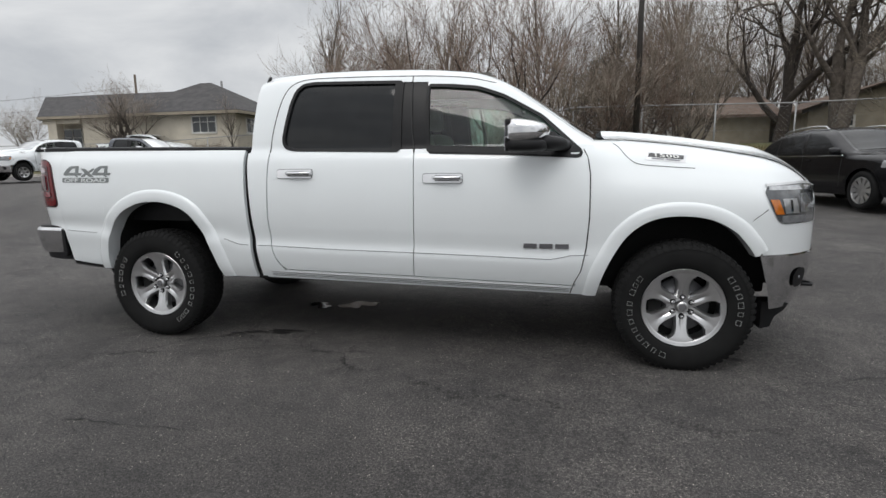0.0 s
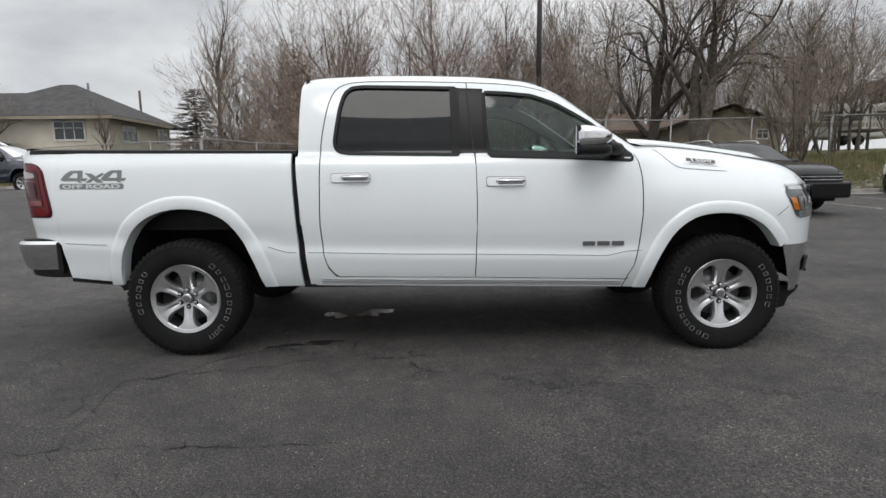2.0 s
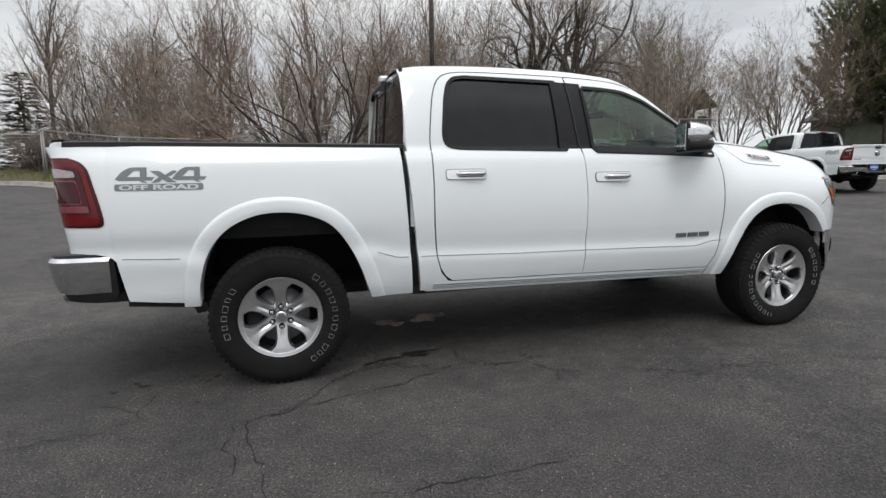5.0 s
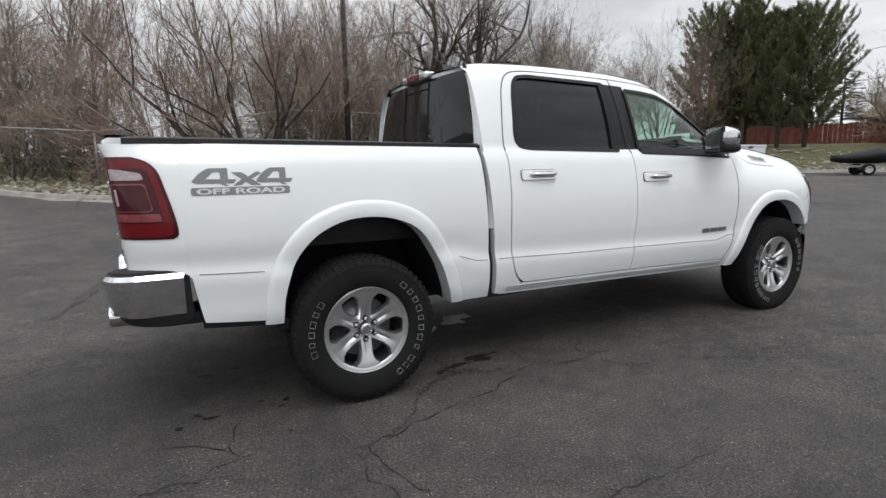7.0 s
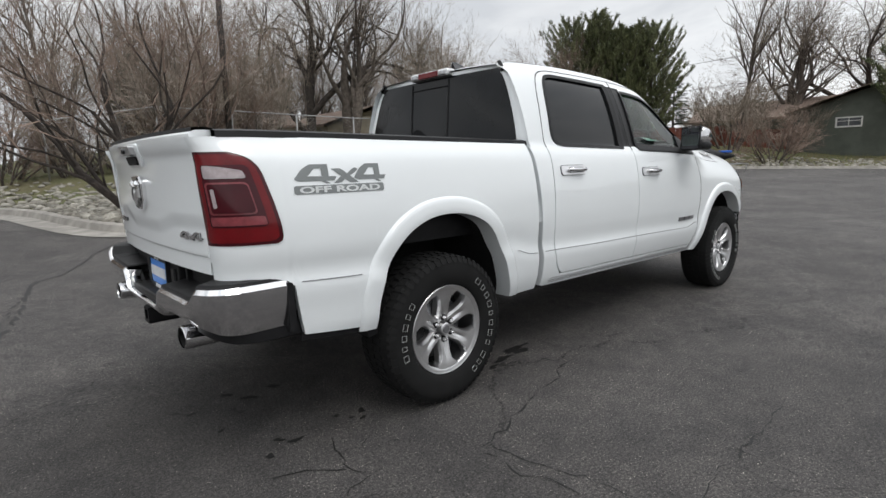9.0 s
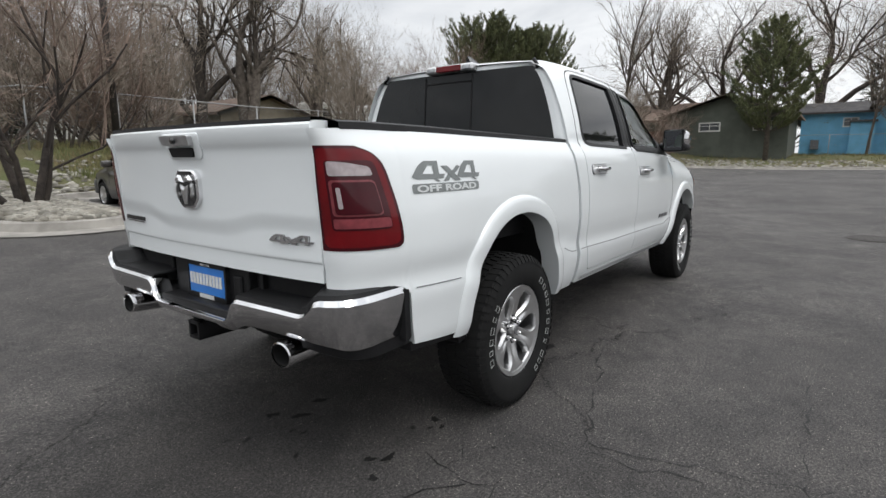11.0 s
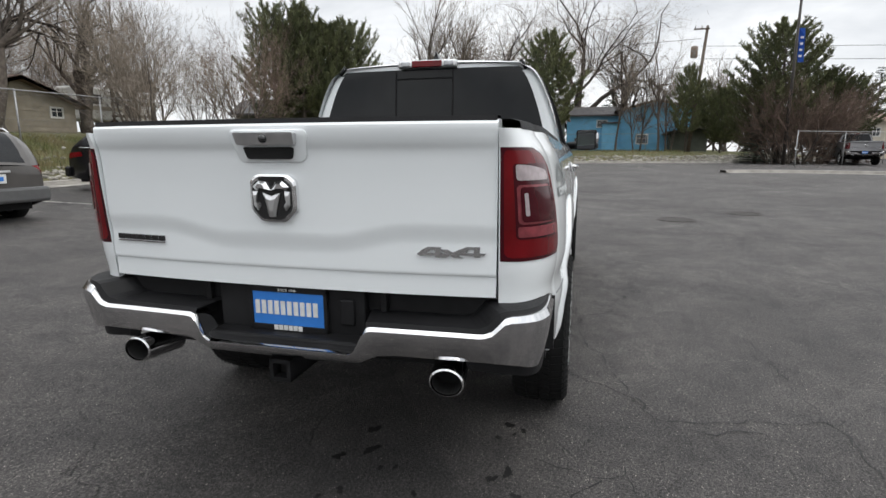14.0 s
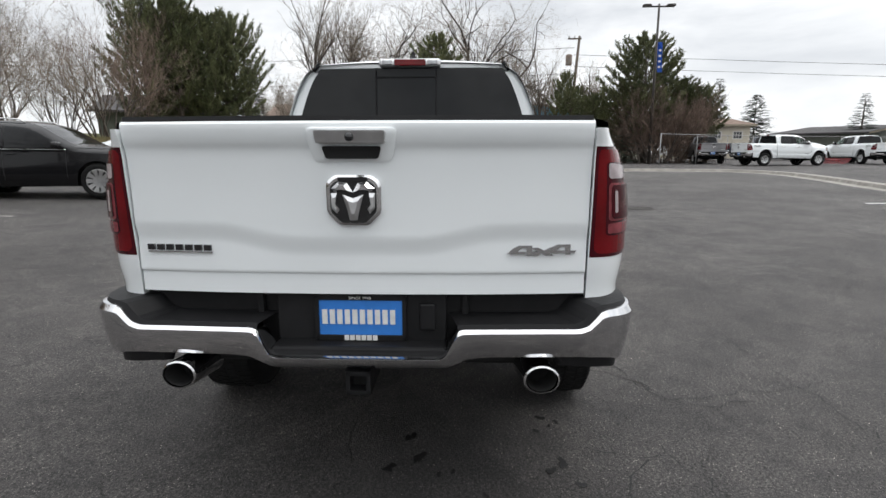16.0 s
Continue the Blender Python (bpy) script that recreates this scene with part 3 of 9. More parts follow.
def strip_on(line, width, flip, off, closed=True, depth=0.012, widths=None):
    """A raised band along a line of (x, z) on the body's side."""
    n = len(line)
    verts, faces = [], []
    for i, (x, z) in enumerate(line):
        a = line[(i - 1) % n] if closed or i else line[0]
        b = line[(i + 1) % n] if closed or i < n - 1 else line[-1]
        tx, tz = b[0] - a[0], b[1] - a[1]
        k = math.hypot(tx, tz) or 1
        w = (widths[i] if widths else width) / 2
        for s, o in ((-1, off - depth), (-1, off), (1, off), (1, off - depth)):
            px, pz = x - tz / k * w * s, z + tx / k * w * s
            verts.append((px, flip * (half_width(px, pz) + o), pz))
    for i in range(n if closed else n - 1):
        j = (i + 1) % n
        for c in range(3):
            q = (i * 4 + c, j * 4 + c, j * 4 + c + 1, i * 4 + c + 1)
            faces.append(q)
    return verts, faces


def line_on(points, flip, off=0.001, width=0.007):
    return strip_on(points, width, flip, off, closed=False, depth=0.003)


def dense(line, step=0.03):
    out = []
    for a, b in zip(line, line[1:]):
        n = max(1, int(math.hypot(b[0] - a[0], b[1] - a[1]) / step))
        out += [(a[0] + (b[0] - a[0]) * i / n, a[1] + (b[1] - a[1]) * i / n) for i in range(n)]
    return out + [line[-1]]


def smooth_line(ctrl, n=40):
    """A smooth open line through control points (by distance)."""
    d = [0.0]
    for a, b in zip(ctrl, ctrl[1:]):
        d.append(d[-1] + math.hypot(b[0] - a[0], b[1] - a[1]))
    tx, tz = [(s, p[0]) for s, p in zip(d, ctrl)], [(s, p[1]) for s, p in zip(d, ctrl)]
    return [(catmull(tx, s), catmull(tz, s)) for s in span(0, d[-1], n)]


REAR_ARCH = [(-0.430, 0.50), (-0.418, 0.64), (-0.362, 0.81), (-0.262, 0.93), (-0.12, 1.000), (0.03, 1.018), (0.18, 0.997), (0.31, 0.935), (0.405, 0.815), (0.475, 0.67), (0.54, 0.474)]
FRONT_ARCH = [(3.165, 0.44), (3.200, 0.58), (3.262, 0.72), (3.345, 0.845), (3.465, 0.928), (3.62, 0.956), (3.79, 0.938), (3.92, 0.872), (4.00, 0.785), (4.040, 0.725)]
WIN_REAR = soften(dense([(1.035, 1.46), (1.043, 1.415), (1.07, 1.388), (1.13, 1.377), (1.885, 1.362), (1.868, 1.825), (1.22, 1.842), (1.14, 1.833), (1.095, 1.79), (1.068, 1.70), (1.05, 1.58), (1.035, 1.46)], 0.06)[:-1], 1)
WIN_FRONT = soften(dense([(2.055, 1.793), (2.064, 1.578), (2.084, 1.350), (2.64, 1.333), (3.045, 1.312), (3.055, 1.342), (2.807, 1.572), (2.554, 1.712), (2.389, 1.768), (2.202, 1.787), (2.055, 1.793)], 0.07)[:-1], 1)
PILLAR = [(1.868, 1.362), (2.084, 1.352), (2.064, 1.578), (2.055, 1.812), (1.858, 1.826), (1.865, 1.6)]


def wheel(parent, name, x, y, flip, turn=0):
    """Tyre, alloy rim with six broad spokes, brake and nuts; the axle runs along y."""
    hub = new(name)
    hub.empty_display_size = 0.1
    hub.parent = parent
    hub.matrix_basis = pose(x, y, HUB_Z, 0, 0, 0 if flip < 0 else 180) @ Matrix.Diagonal((0.974, 1.0, 0.974, 1.0))
    # in this frame -y is the outer face
    prof = [(0.235, 0.10), (0.25, 0.125), (0.30, 0.135), (0.345, 0.137), (0.38, 0.130), (0.398, 0.116), (0.405, 0.09), (0.407, 0.0), (0.405, -0.09),
            (0.398, -0.116), (0.38, -0.130), (0.345, -0.137), (0.30, -0.135), (0.262, -0.126), (0.250, -0.115), (0.243, -0.10)]
    add("tyre", split_normals(mesh_of("tyre", *lathe(prof, 72), RUBBER), 30), hub, "black all-terrain tyre")
    tread = []
    for k in range(60):
        a = 2 * math.pi * k / 60
        for row, (y0, y1, skew) in enumerate(((-0.122, -0.062, 0.010), (-0.052, -0.006, -0.014), (0.006, 0.052, 0.014), (0.062, 0.122, -0.010))):
            a2 = a + (row % 2) * math.pi / 60
            ring = []
            for r in (0.40, 0.4135 if 0 < row < 3 else 0.411):
                for yy, da in ((y0, -0.034), (y1, -0.034), (y1, 0.034), (y0, 0.034)):
                    aa = a2 + da + skew * (1 if yy == y1 else -1)
                    rr = r - (0.010 if abs(yy) > 0.1 else 0)
                    ring.append((rr * math.cos(aa), yy, rr * math.sin(aa)))
            tread.append((ring, [(4, 5, 6, 7), (0, 1, 5, 4), (1, 2, 6, 5), (2, 3, 7, 6), (3, 0, 4, 7)]))
        # shoulder lugs that run down the sidewall
        ring = [(r * math.cos(a + d), yy, r * math.sin(a + d)) for r, yy in ((0.404, -0.118), (0.372, -0.1385)) for d in (-0.03, 0.03)]
        ring += [(r * math.cos(a + d), yy, r * math.sin(a + d)) for r, yy in ((0.410, -0.112), (0.374, -0.1335)) for d in (-0.03, 0.03)]
        tread.append((ring, [(0, 1, 3, 2), (0, 2, 6, 4), (1, 5, 7, 3), (0, 4, 5, 1), (2, 3, 7, 6)]))
    add("tread", split_normals(mesh_of("tread", *join(*tread), RUBBER), 30), hub, "chunky tread blocks")["kind"] = "stuff"
    # raised outlined marks on the sidewall: runs of plain bars
    marks = []
    for start, count, pitch in ((37, 6, -10.0), (250, 8, -10.5), (163, 3, -8.5)):
        for k in range(count):
            a, w, r0, r1, t = radians(start + turn + k * pitch), 0.056 - 0.009 * (k * 5 % 3), 0.303, 0.333, 0.0010
            for ra, rb, wa, wb in ((r0, r0 + t, -w, w), (r1 - t, r1, -w, w), (r0, r1, -w, -w + t / 0.3), (r0, r1, w - t / 0.3, w)):
                q = [(r * math.cos(a + d), -0.1395 if r < 0.34 else -0.139, r * math.sin(a + d)) for r, d in ((ra, wa), (rb, wa), (rb, wb), (ra, wb))]
                q += [(px, py + 0.004, pz) for px, py, pz in q]
                marks.append((q, [(0, 1, 2, 3), (0, 4, 5, 1), (1, 5, 6, 2), (2, 6, 7, 3), (3, 7, 4, 0)]))
    add("sidewall_marks", mesh_of("sidewall_marks", *join(*marks), SIDEWALL), hub, "white outlined sidewall marks")["kind"] = "stuff"
    rim = lathe([(0.238, 0.12), (0.232, 0.05), (0.229, -0.03), (0.224, -0.070), (0.214, -0.094), (0.216, -0.1065), (0.221, -0.1115), (0.230, -0.1130), (0.238, -0.1145), (0.2435, -0.1165), (0.2465, -0.114), (0.247, -0.105)], 72)
    add("rim", split_normals(mesh_of("rim", *rim, CHROME_DULL), 40), hub, "silver alloy rim")
    spokes = []
    for k in range(6):
        a = 2 * math.pi * k / 6 + radians(90)
        ca, sa = math.cos(a), math.sin(a)

        def place(r, w, d):
            return (r * ca - w * sa, d, r * sa + w * ca)
        ring = []
        for r, w, d, back in ((0.045, 0.040, -0.076, -0.03), (0.090, 0.039, -0.085, -0.03), (0.130, 0.038, -0.094, -0.035), (0.162, 0.043, -0.100, -0.045), (0.182, 0.052, -0.105, -0.055), (0.200, 0.076, -0.109, -0.07), (0.222, 0.112, -0.1125, -0.08)):
            g = 0.010 if r < 0.15 else 0.002
            ring += [place(r, -w, back), place(r, -w, d + 0.016), place(r, -w + 0.009, d), place(r, -0.013, d + 0.001), place(r, 0.0, d + g), place(r, 0.013, d + 0.001),
                     place(r, w - 0.009, d), place(r, w, d + 0.016), place(r, w, back)]
        fs = [(i * 9 + j, i * 9 + j + 1, (i + 1) * 9 + j + 1, (i + 1) * 9 + j) for i in range(6) for j in range(8)]
        spokes.append((ring, fs))
    for k, s in enumerate(spokes):
        add("spoke", split_normals(mesh_of("spoke", *s, CHROME_DULL), 25), hub)
    disc = lathe([(0.0, -0.02), (0.17, -0.02), (0.17, 0.0), (0.0, 0.0)], 40)
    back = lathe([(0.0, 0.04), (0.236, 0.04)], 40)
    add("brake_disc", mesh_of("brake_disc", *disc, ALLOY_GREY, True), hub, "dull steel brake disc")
    # near-black disc gives the openings between the spokes their shade
    add("wheel_backing", mesh_of("wheel_backing", *back, UNDER), hub, "near-black disc standing in for shade behind the spokes")
    cal = bmesh.new()
    box_bm(cal, -0.20, -0.11, -0.05, 0.02, -0.09, 0.09, None, 0.012)
    part("brake_caliper", cal, UNDER, hub)
    capv = lathe([(0.0, -0.100), (0.028, -0.100), (0.034, -0.096), (0.036, -0.072), (0.040, -0.066), (0.074, -0.070), (0.086, -0.058), (0.088, -0.03)], 36)
    cap = add("hub_cap", split_normals(mesh_of("hub_cap", *capv, CHROME_DULL), 30), hub, "round alloy hub cap")
    emb = lathe([(0.0, -0.1030), (0.021, -0.1030), (0.024, -0.0995)], 20)
    add("cap_emblem", mesh_of("cap_emblem", *emb, ALLOY_GREY), hub, "dark grey hub emblem")
    for k in range(6):
        a = 2 * math.pi * k / 6 + radians(90)
        sv, sf = lathe([(0.0, -0.0745), (0.018, -0.0745), (0.018, -0.06)], 16)
        # flat dark disc paints the recess shade round each nut
        add("nut_seat", mesh_of("nut_seat", [(px + 0.061 * math.cos(a), py - 0.006, pz + 0.061 * math.sin(a)) for px, py, pz in sv], sf, UNDER), hub, "dark disc painted as shade of the nut recess")
        nv, nf = lathe([(0.0, -0.104), (0.006, -0.103), (0.0105, -0.097), (0.012, -0.06)], 12)
        add("wheel_nut", split_normals(mesh_of("wheel_nut", [(px + 0.061 * math.cos(a), py, pz + 0.061 * math.sin(a)) for px, py, pz in nv], nf, CHROME), 40), hub, "chrome wheel nut")
    return hub


def flare(line, flip, out=0.021, wide=0.074):
    """A rounded wheel-arch lip that swells out of the body and returns inward under the arch."""
    n = len(line)
    verts, faces = [], []
    cross = [(1.0, 0.001), (0.94, 0.42), (0.84, 0.74), (0.66, 0.90), (0.36, 0.98), (0.07, 1.0), (0.0, 0.92), (0.0, 0.40), (-0.02, -4.2)]
    low = min(z for x, z in line)
    for i, (x, z) in enumerate(line):
        a, b = line[max(i - 1, 0)], line[min(i + 1, n - 1)]
        tx, tz = b[0] - a[0], b[1] - a[1]
        k = math.hypot(tx, tz) or 1
        nx, nz = -tz / k, tx / k * min(1.0, max(0.0, (z - low) / 0.16))
        k = math.hypot(nx, nz) or 1
        nx, nz = nx / k, nz / k
        for u, v in cross:
            px, pz = x + nx * wide * u, z + nz * wide * u
            base = half_width(x + nx * wide, z + nz * wide) if u >= 0 else half_width(x, z)
            verts.append((px, flip * (half_width(px, min(pz, 1.3)) * 0.5 + base * 0.5 + out * v), pz))
    m = len(cross)
    for i in range(n - 1):
        for c in range(m - 1):
            q = (i * m + c, (i + 1) * m + c, (i + 1) * m + c + 1, i * m + c + 1)
            faces.append(q if flip > 0 else q[::-1])
    return verts, faces


def letters(text, size, parent, mat, matrix, depth=0.003, name="lettering", label="", spacing=1.0, shear=0.0, bold=0.0, xscale=1.0):
    cu = bpy.data.curves.new(name, "FONT")
    cu.body, cu.size, cu.extrude, cu.space_character, cu.shear, cu.offset = text, size, depth, spacing, shear, bold
    cu.align_x = "CENTER"
    tmp = bpy.data.objects.new(name, cu)
    scene.collection.objects.link(tmp)
    me = bpy.data.meshes.new_from_object(tmp.evaluated_get(bpy.context.evaluated_depsgraph_get()))
    bpy.data.objects.remove(tmp)
    me.materials.clear()
    me.materials.append(mat)
    me.transform(matrix @ Matrix.Diagonal((xscale, 1, 1, 1)))
    return add(name, me, parent, label)


def letters_on(text, size, flip, x, z, mat, parent, off, depth=0.0006, name="lettering", label="", spacing=1.0, bold=0.0, xscale=1.0, slope=0.0):
    """Words laid on the curved side of the body."""
    ob = letters(text, size, parent, mat, Matrix.Identity(4), depth, name, label, spacing, 0.0, bold, xscale)
    for v in ob.data.vertices:
        px, pz = x - flip * v.co.x, z + v.co.y - slope * v.co.x * -flip
        v.co = Vector((px, flip * (half_width(px, pz) + off + v.co.z), pz))
    ob.data.update()
    return ob


def glyph_on(polys, flip, centre, off):
    """Flat convex shapes of (x, z) laid on the body's side in narrow slices; mirrored about centre on the left side."""
    out = []
    for poly in polys:
        x0, x1 = min(p[0] for p in poly), max(p[0] for p in poly)
        n = max(3, int((x1 - x0) / 0.012))
        vs, fs = [], []
        for i, x in enumerate(span(x0 + 1e-5, x1 - 1e-5, n)):
            cuts = [az + (bz - az) * (x - ax) / (bx - ax) for (ax, az), (bx, bz) in zip(poly, poly[1:] + poly[:1]) if min(ax, bx) <= x <= max(ax, bx) and abs(bx - ax) > 1e-7]
            px = x if flip < 0 else 2 * centre - x
            for z in span(min(cuts), max(cuts), 4):
                vs.append((px, flip * (half_width(px, z) + off), z))
            if i:
                fs += [((i - 1) * 4 + c, i * 4 + c, i * 4 + c + 1, (i - 1) * 4 + c + 1) for c in range(3)]
        out.append((vs, fs))
    return join(*out)


# the strokes of a wide slanted 4, from its left tip
FOUR = [[(0.0, 0.026), (0.060, 0.038), (0.095, 0.078), (0.085, 0.100), (0.070, 0.098), (0.034, 0.072)], [(0.0, 0.026), (0.018, 0.014), (0.185, 0.014), (0.198, 0.036), (0.030, 0.040)],
        [(0.075, 0.100), (0.160, 0.100), (0.160, 0.078), (0.060, 0.078)], [(0.125, 0.078), (0.160, 0.078), (0.160, 0.037), (0.125, 0.038)], [(0.120, 0.014), (0.160, 0.014), (0.165, 0.0), (0.128, 0.0)]]
CROSS = [[(0.0, 0.076), (0.044, 0.076), (0.125, 0.0), (0.080, 0.0)], [(0.005, 0.0), (0.040, 0.0), (0.062, 0.026), (0.042, 0.038)], [(0.070, 0.048), (0.088, 0.036), (0.128, 0.070), (0.110, 0.082)]]


def pickup():
    truck = thing("pickup_truck", "white crew-cab four-wheel-drive pickup truck parked on the asphalt", "pickup truck")
    for flip in (-1, 1):
        # --- bed side with the wheel arch cut out of it
        arch = smooth_line(REAR_ARCH, 60)

        def bed_low(x):
            if x < -0.425:
                return lerp([(-1.11, 0.822), (-1.0, 0.824), (-0.90, 0.815), (-0.855, 0.800), (-0.83, 0.775), (-0.818, 0.70), (-0.80, 0.60), (-0.79, 0.552), (-0.425, 0.515)], x)
            if x > 0.54:
                return lerp([(0.54, 0.474), (0.84, 0.476)], x)
            return float(np.interp(x, [p[0] for p in arch], [p[1] for p in arch]))

        def bed_col(x):
            lo, hi = bed_low(x), lerp([(-1.2, 1.392), (-0.95, 1.397), (0.8, 1.380)], x)
            out = []
            for u in span(0, 1, 34):
                z = lo + (hi - lo) * u
                if x < -0.80:
                    out.append((-0.80 + (x + 0.80) * rear_len(z) / 0.305, z))
                    continue
                xx = x + (0.055 * (1.40 - z) / 0.92 if x > 0.56 else 0.0) * max(0.0, (x - 0.56) / 0.185)
                out.append((xx, z))
            return out
        cols = [-0.80 - 0.305 * math.sin(a) for a in span(math.pi / 2, 0, 14)][:-1] + span(-0.865, -0.775, 14) + span(-0.76, -0.43, 12)[:-1] + [p[0] for p in arch[::1]] + span(0.56, 0.745, 9)
        cols = sorted(set(round(c, 4) for c in cols))
        side_panel("bed_side", skin(cols, bed_col, flip, 0.03), PAINT, truck, "white bed side panel")
        side_panel("rear_wheel_arch", flare(arch, flip, 0.021, 0.088), PAINT, truck, "white flared wheel arch")
        # --- cab sides: everything above the belt line, with window openings
        cc = span(0.792, 3.13, 118)
        side_panel("cab_side", skin(cc, lambda x: [(x, z) for z in span(1.355, roof_z(x) - 0.004, 48)], flip, 0, 0.0,
                                    lambda x, z: not inside(WIN_REAR, x, z) and not inside(WIN_FRONT, x, z) and not inside(PILLAR, x, z)), PAINT, truck, "white roof rail and pillars")
        rear_glass = skin(cc, lambda x: [(x, z) for z in span(1.355, roof_z(x) - 0.004, 48)], flip, 0, -0.012, lambda x, z: inside(WIN_REAR, x, z))
        side_panel("rear_door_glass", rear_glass, TINT, truck, "dark privacy glass")
        front_glass = skin(cc, lambda x: [(x, z) for z in span(1.30, roof_z(x) - 0.004, 50)], flip, 0, -0.012, lambda x, z: inside(WIN_FRONT, x, z))
        g = side_panel("front_door_glass", front_glass, GREEN_GLASS, truck, "green-tinted window glass")
        g.visible_shadow = False
        side_panel("door_pillar", skin(span(1.84, 2.10, 30), lambda x: [(x, z) for z in span(1.34, 1.85, 46)], flip, 0, -0.006, lambda x, z: inside(PILLAR, x, z)), PILLAR_BLACK, truck, "black door pillar cover")
        for nm, poly in (("rear_window_seal", WIN_REAR), ("front_window_seal", WIN_FRONT)):
            side_panel(nm, strip_on(dense(poly + poly[:1])[:-1], 0.022, flip, 0.004, True, 0.02), BLACK_TRIM, truck, "black window seal")
        side_panel("window_weatherstrip", strip_on(dense([(2.092, 1.371), (2.64, 1.354), (2.99, 1.336)]), 0.044, flip, 0.0065, False, 0.02), BLACK_TRIM, truck, "black weatherstrip below the window")
        side_panel("window_divider", strip_on(dense([(1.862, 1.37), (1.852, 1.822)]), 0.060, flip, 0.004, False, 0.02), BLACK_TRIM, truck, "black window divider")
        # --- corner between bed and doors
        def corner(z):
            lo = 0.768 + 0.078 * max(0.0, (1.40 - z)) / 0.92
            hi = lerp([(0.49, 1.00), (0.53, 1.045), (0.6, 0.985), (0.7, 0.955), (0.9, 0.94), (1.36, 0.945)], z) - 0.004
            return [(x, z) for x in span(lo + 0.006, max(hi, lo + 0.02), 8)]
        side_panel("cab_corner", skin(span(0.487, 1.36, 40), corner, -flip, 0.05), PAINT, truck)
        # sunken black strip that paints the shade in the open gap
        side_panel("bed_gap_shade", strip_on(dense([(0.825, 0.49), (0.810, 0.62), (0.788, 0.87), (0.772, 1.10), (0.762, 1.31)]), 0.046, flip, -0.04, False, 0.02), BLACK_TRIM, truck, "black strip standing in for shade in the gap between bed and cab")
        # --- doors below the belt
        rear_lo = [(0.53, 1.055), (0.56, 1.015), (0.62, 0.978), (0.70, 0.956), (0.9, 0.942), (1.36, 0.946)]
        front_hi = [(0.53, 3.035), (0.60, 3.070), (0.75, 3.098), (0.95, 3.112), (1.2, 3.110), (1.30, 3.095), (1.36, 3.065)]
        zs = span(0.53, 1.37, 52)

        def rear_door(z):
            return [(x, z + (lerp(SILL, x) - 0.53) * max(0.0, (0.70 - z) / 0.17)) for x in span(lerp(rear_lo, z) + 0.003, 1.984 + 0.012 * math.sin((z - 0.53) * 3.4), 26)]

        def front_door(z):
            return [(x, z + (lerp(SILL, x) - 0.53) * max(0.0, (0.70 - z) / 0.17)) for x in span(1.990 + 0.012 * math.sin((z - 0.53) * 3.4), lerp(front_hi, z) - 0.003, 28)]
        for nm, fn, hx, hz in (("rear_door", rear_door, 1.153, 1.214), ("front_door", front_door, 2.192, 1.181)):
            door = side_panel(nm, skin(zs, fn, -flip, 0.03), PAINT, truck, "white door panel")

            def bezel_row(z):
                r, dz = 0.016, min(abs(z - (hz - 0.029)), abs(z - (hz + 0.029)))
                e = r - math.sqrt(max(0.0, r * r - max(0.0, r - dz) ** 2))
                return [(x, z) for x in span(hx - 0.129 + e, hx + 0.129 - e, 12)]
            # handle joint and hollow: their shade is painted with flat grey pieces
            side_panel("handle_rim", skin([hz + d * 1.13 for d in (-0.029, -0.026, -0.020, -0.010, 0.010, 0.020, 0.026, 0.029)], lambda z: [(hx + (x - hx) * 1.025, z) for x, _ in bezel_row(hz + (z - hz) / 1.13)], -flip, 0.008, 0.006), ALLOY_GREY, door, "thin grey outline painted for the shadowed joint round the handle")
            side_panel("handle_bezel", skin([hz + d for d in (-0.029, -0.026, -0.020, -0.010, 0.010, 0.020, 0.026, 0.029)], bezel_row, -flip, 0.012, 0.010), CHROME_SATIN, door, "satin chrome door handle surround")
            side_panel("handle_cup", skin(span(hz - 0.017, hz + 0.019, 5), lambda z: [(x, z) for x in span(hx - 0.048, hx + 0.110, 8)], -flip, 0.002, 0.0125), ALLOY_GREY, door, "grey patch painted as shade behind the handle")
            pull = [(hx - 0.062, -0.004), (hx - 0.045, 0.020), (hx - 0.02, 0.030), (hx + 0.09, 0.030), (hx + 0.112, 0.020), (hx + 0.125, -0.002)]
            v, f = tube([(x, flip * (half_width(x, hz) + 0.010 + d), hz + 0.003) for x, d in pull], [0.010, 0.011, 0.010, 0.010, 0.011, 0.010], 10)
            add("handle", mesh_of("handle", [(a, b, hz + 0.003 + (c - hz - 0.003) * 1.25) for a, b, c in v], f, CHROME, True), door, "chrome door handle")
        # the crease's shade is painted on as thin grey lines
        crease = [q for q in CREASE if 1.0 <= q[0] <= 3.02]
        side_panel("door_crease_shade", line_on(dense([(0.95, lerp(CREASE, 0.95) + 0.003)] + [(x, z + 0.003) for x, z in crease] + [(3.11, 0.707)]), flip, 0.0028, 0.0036), CREASE_SHADE, truck, "thin grey line painted as crease shade along the doors")
        for a, b in ((-0.80, -0.51), (0.58, 0.77), (0.85, 0.95)):
            side_panel("bed_crease_shade", line_on(dense([(x, lerp(CREASE, x) + 0.003) for x in span(a, b, 12)]), flip, 0.0028, 0.0034), CREASE_SHADE, truck, "thin grey line painted as crease shade")
        # --- rocker under the doors
        side_panel("rocker", skin(span(0.885, 3.16, 40), lambda x: [(x, z) for z in span(lerp([(0.88, 0.478), (3.0, 0.444), (3.16, 0.440)], x), lerp(SILL, x) - 0.005, 8)], flip, 0.04), PAINT, truck, "white rocker panel")
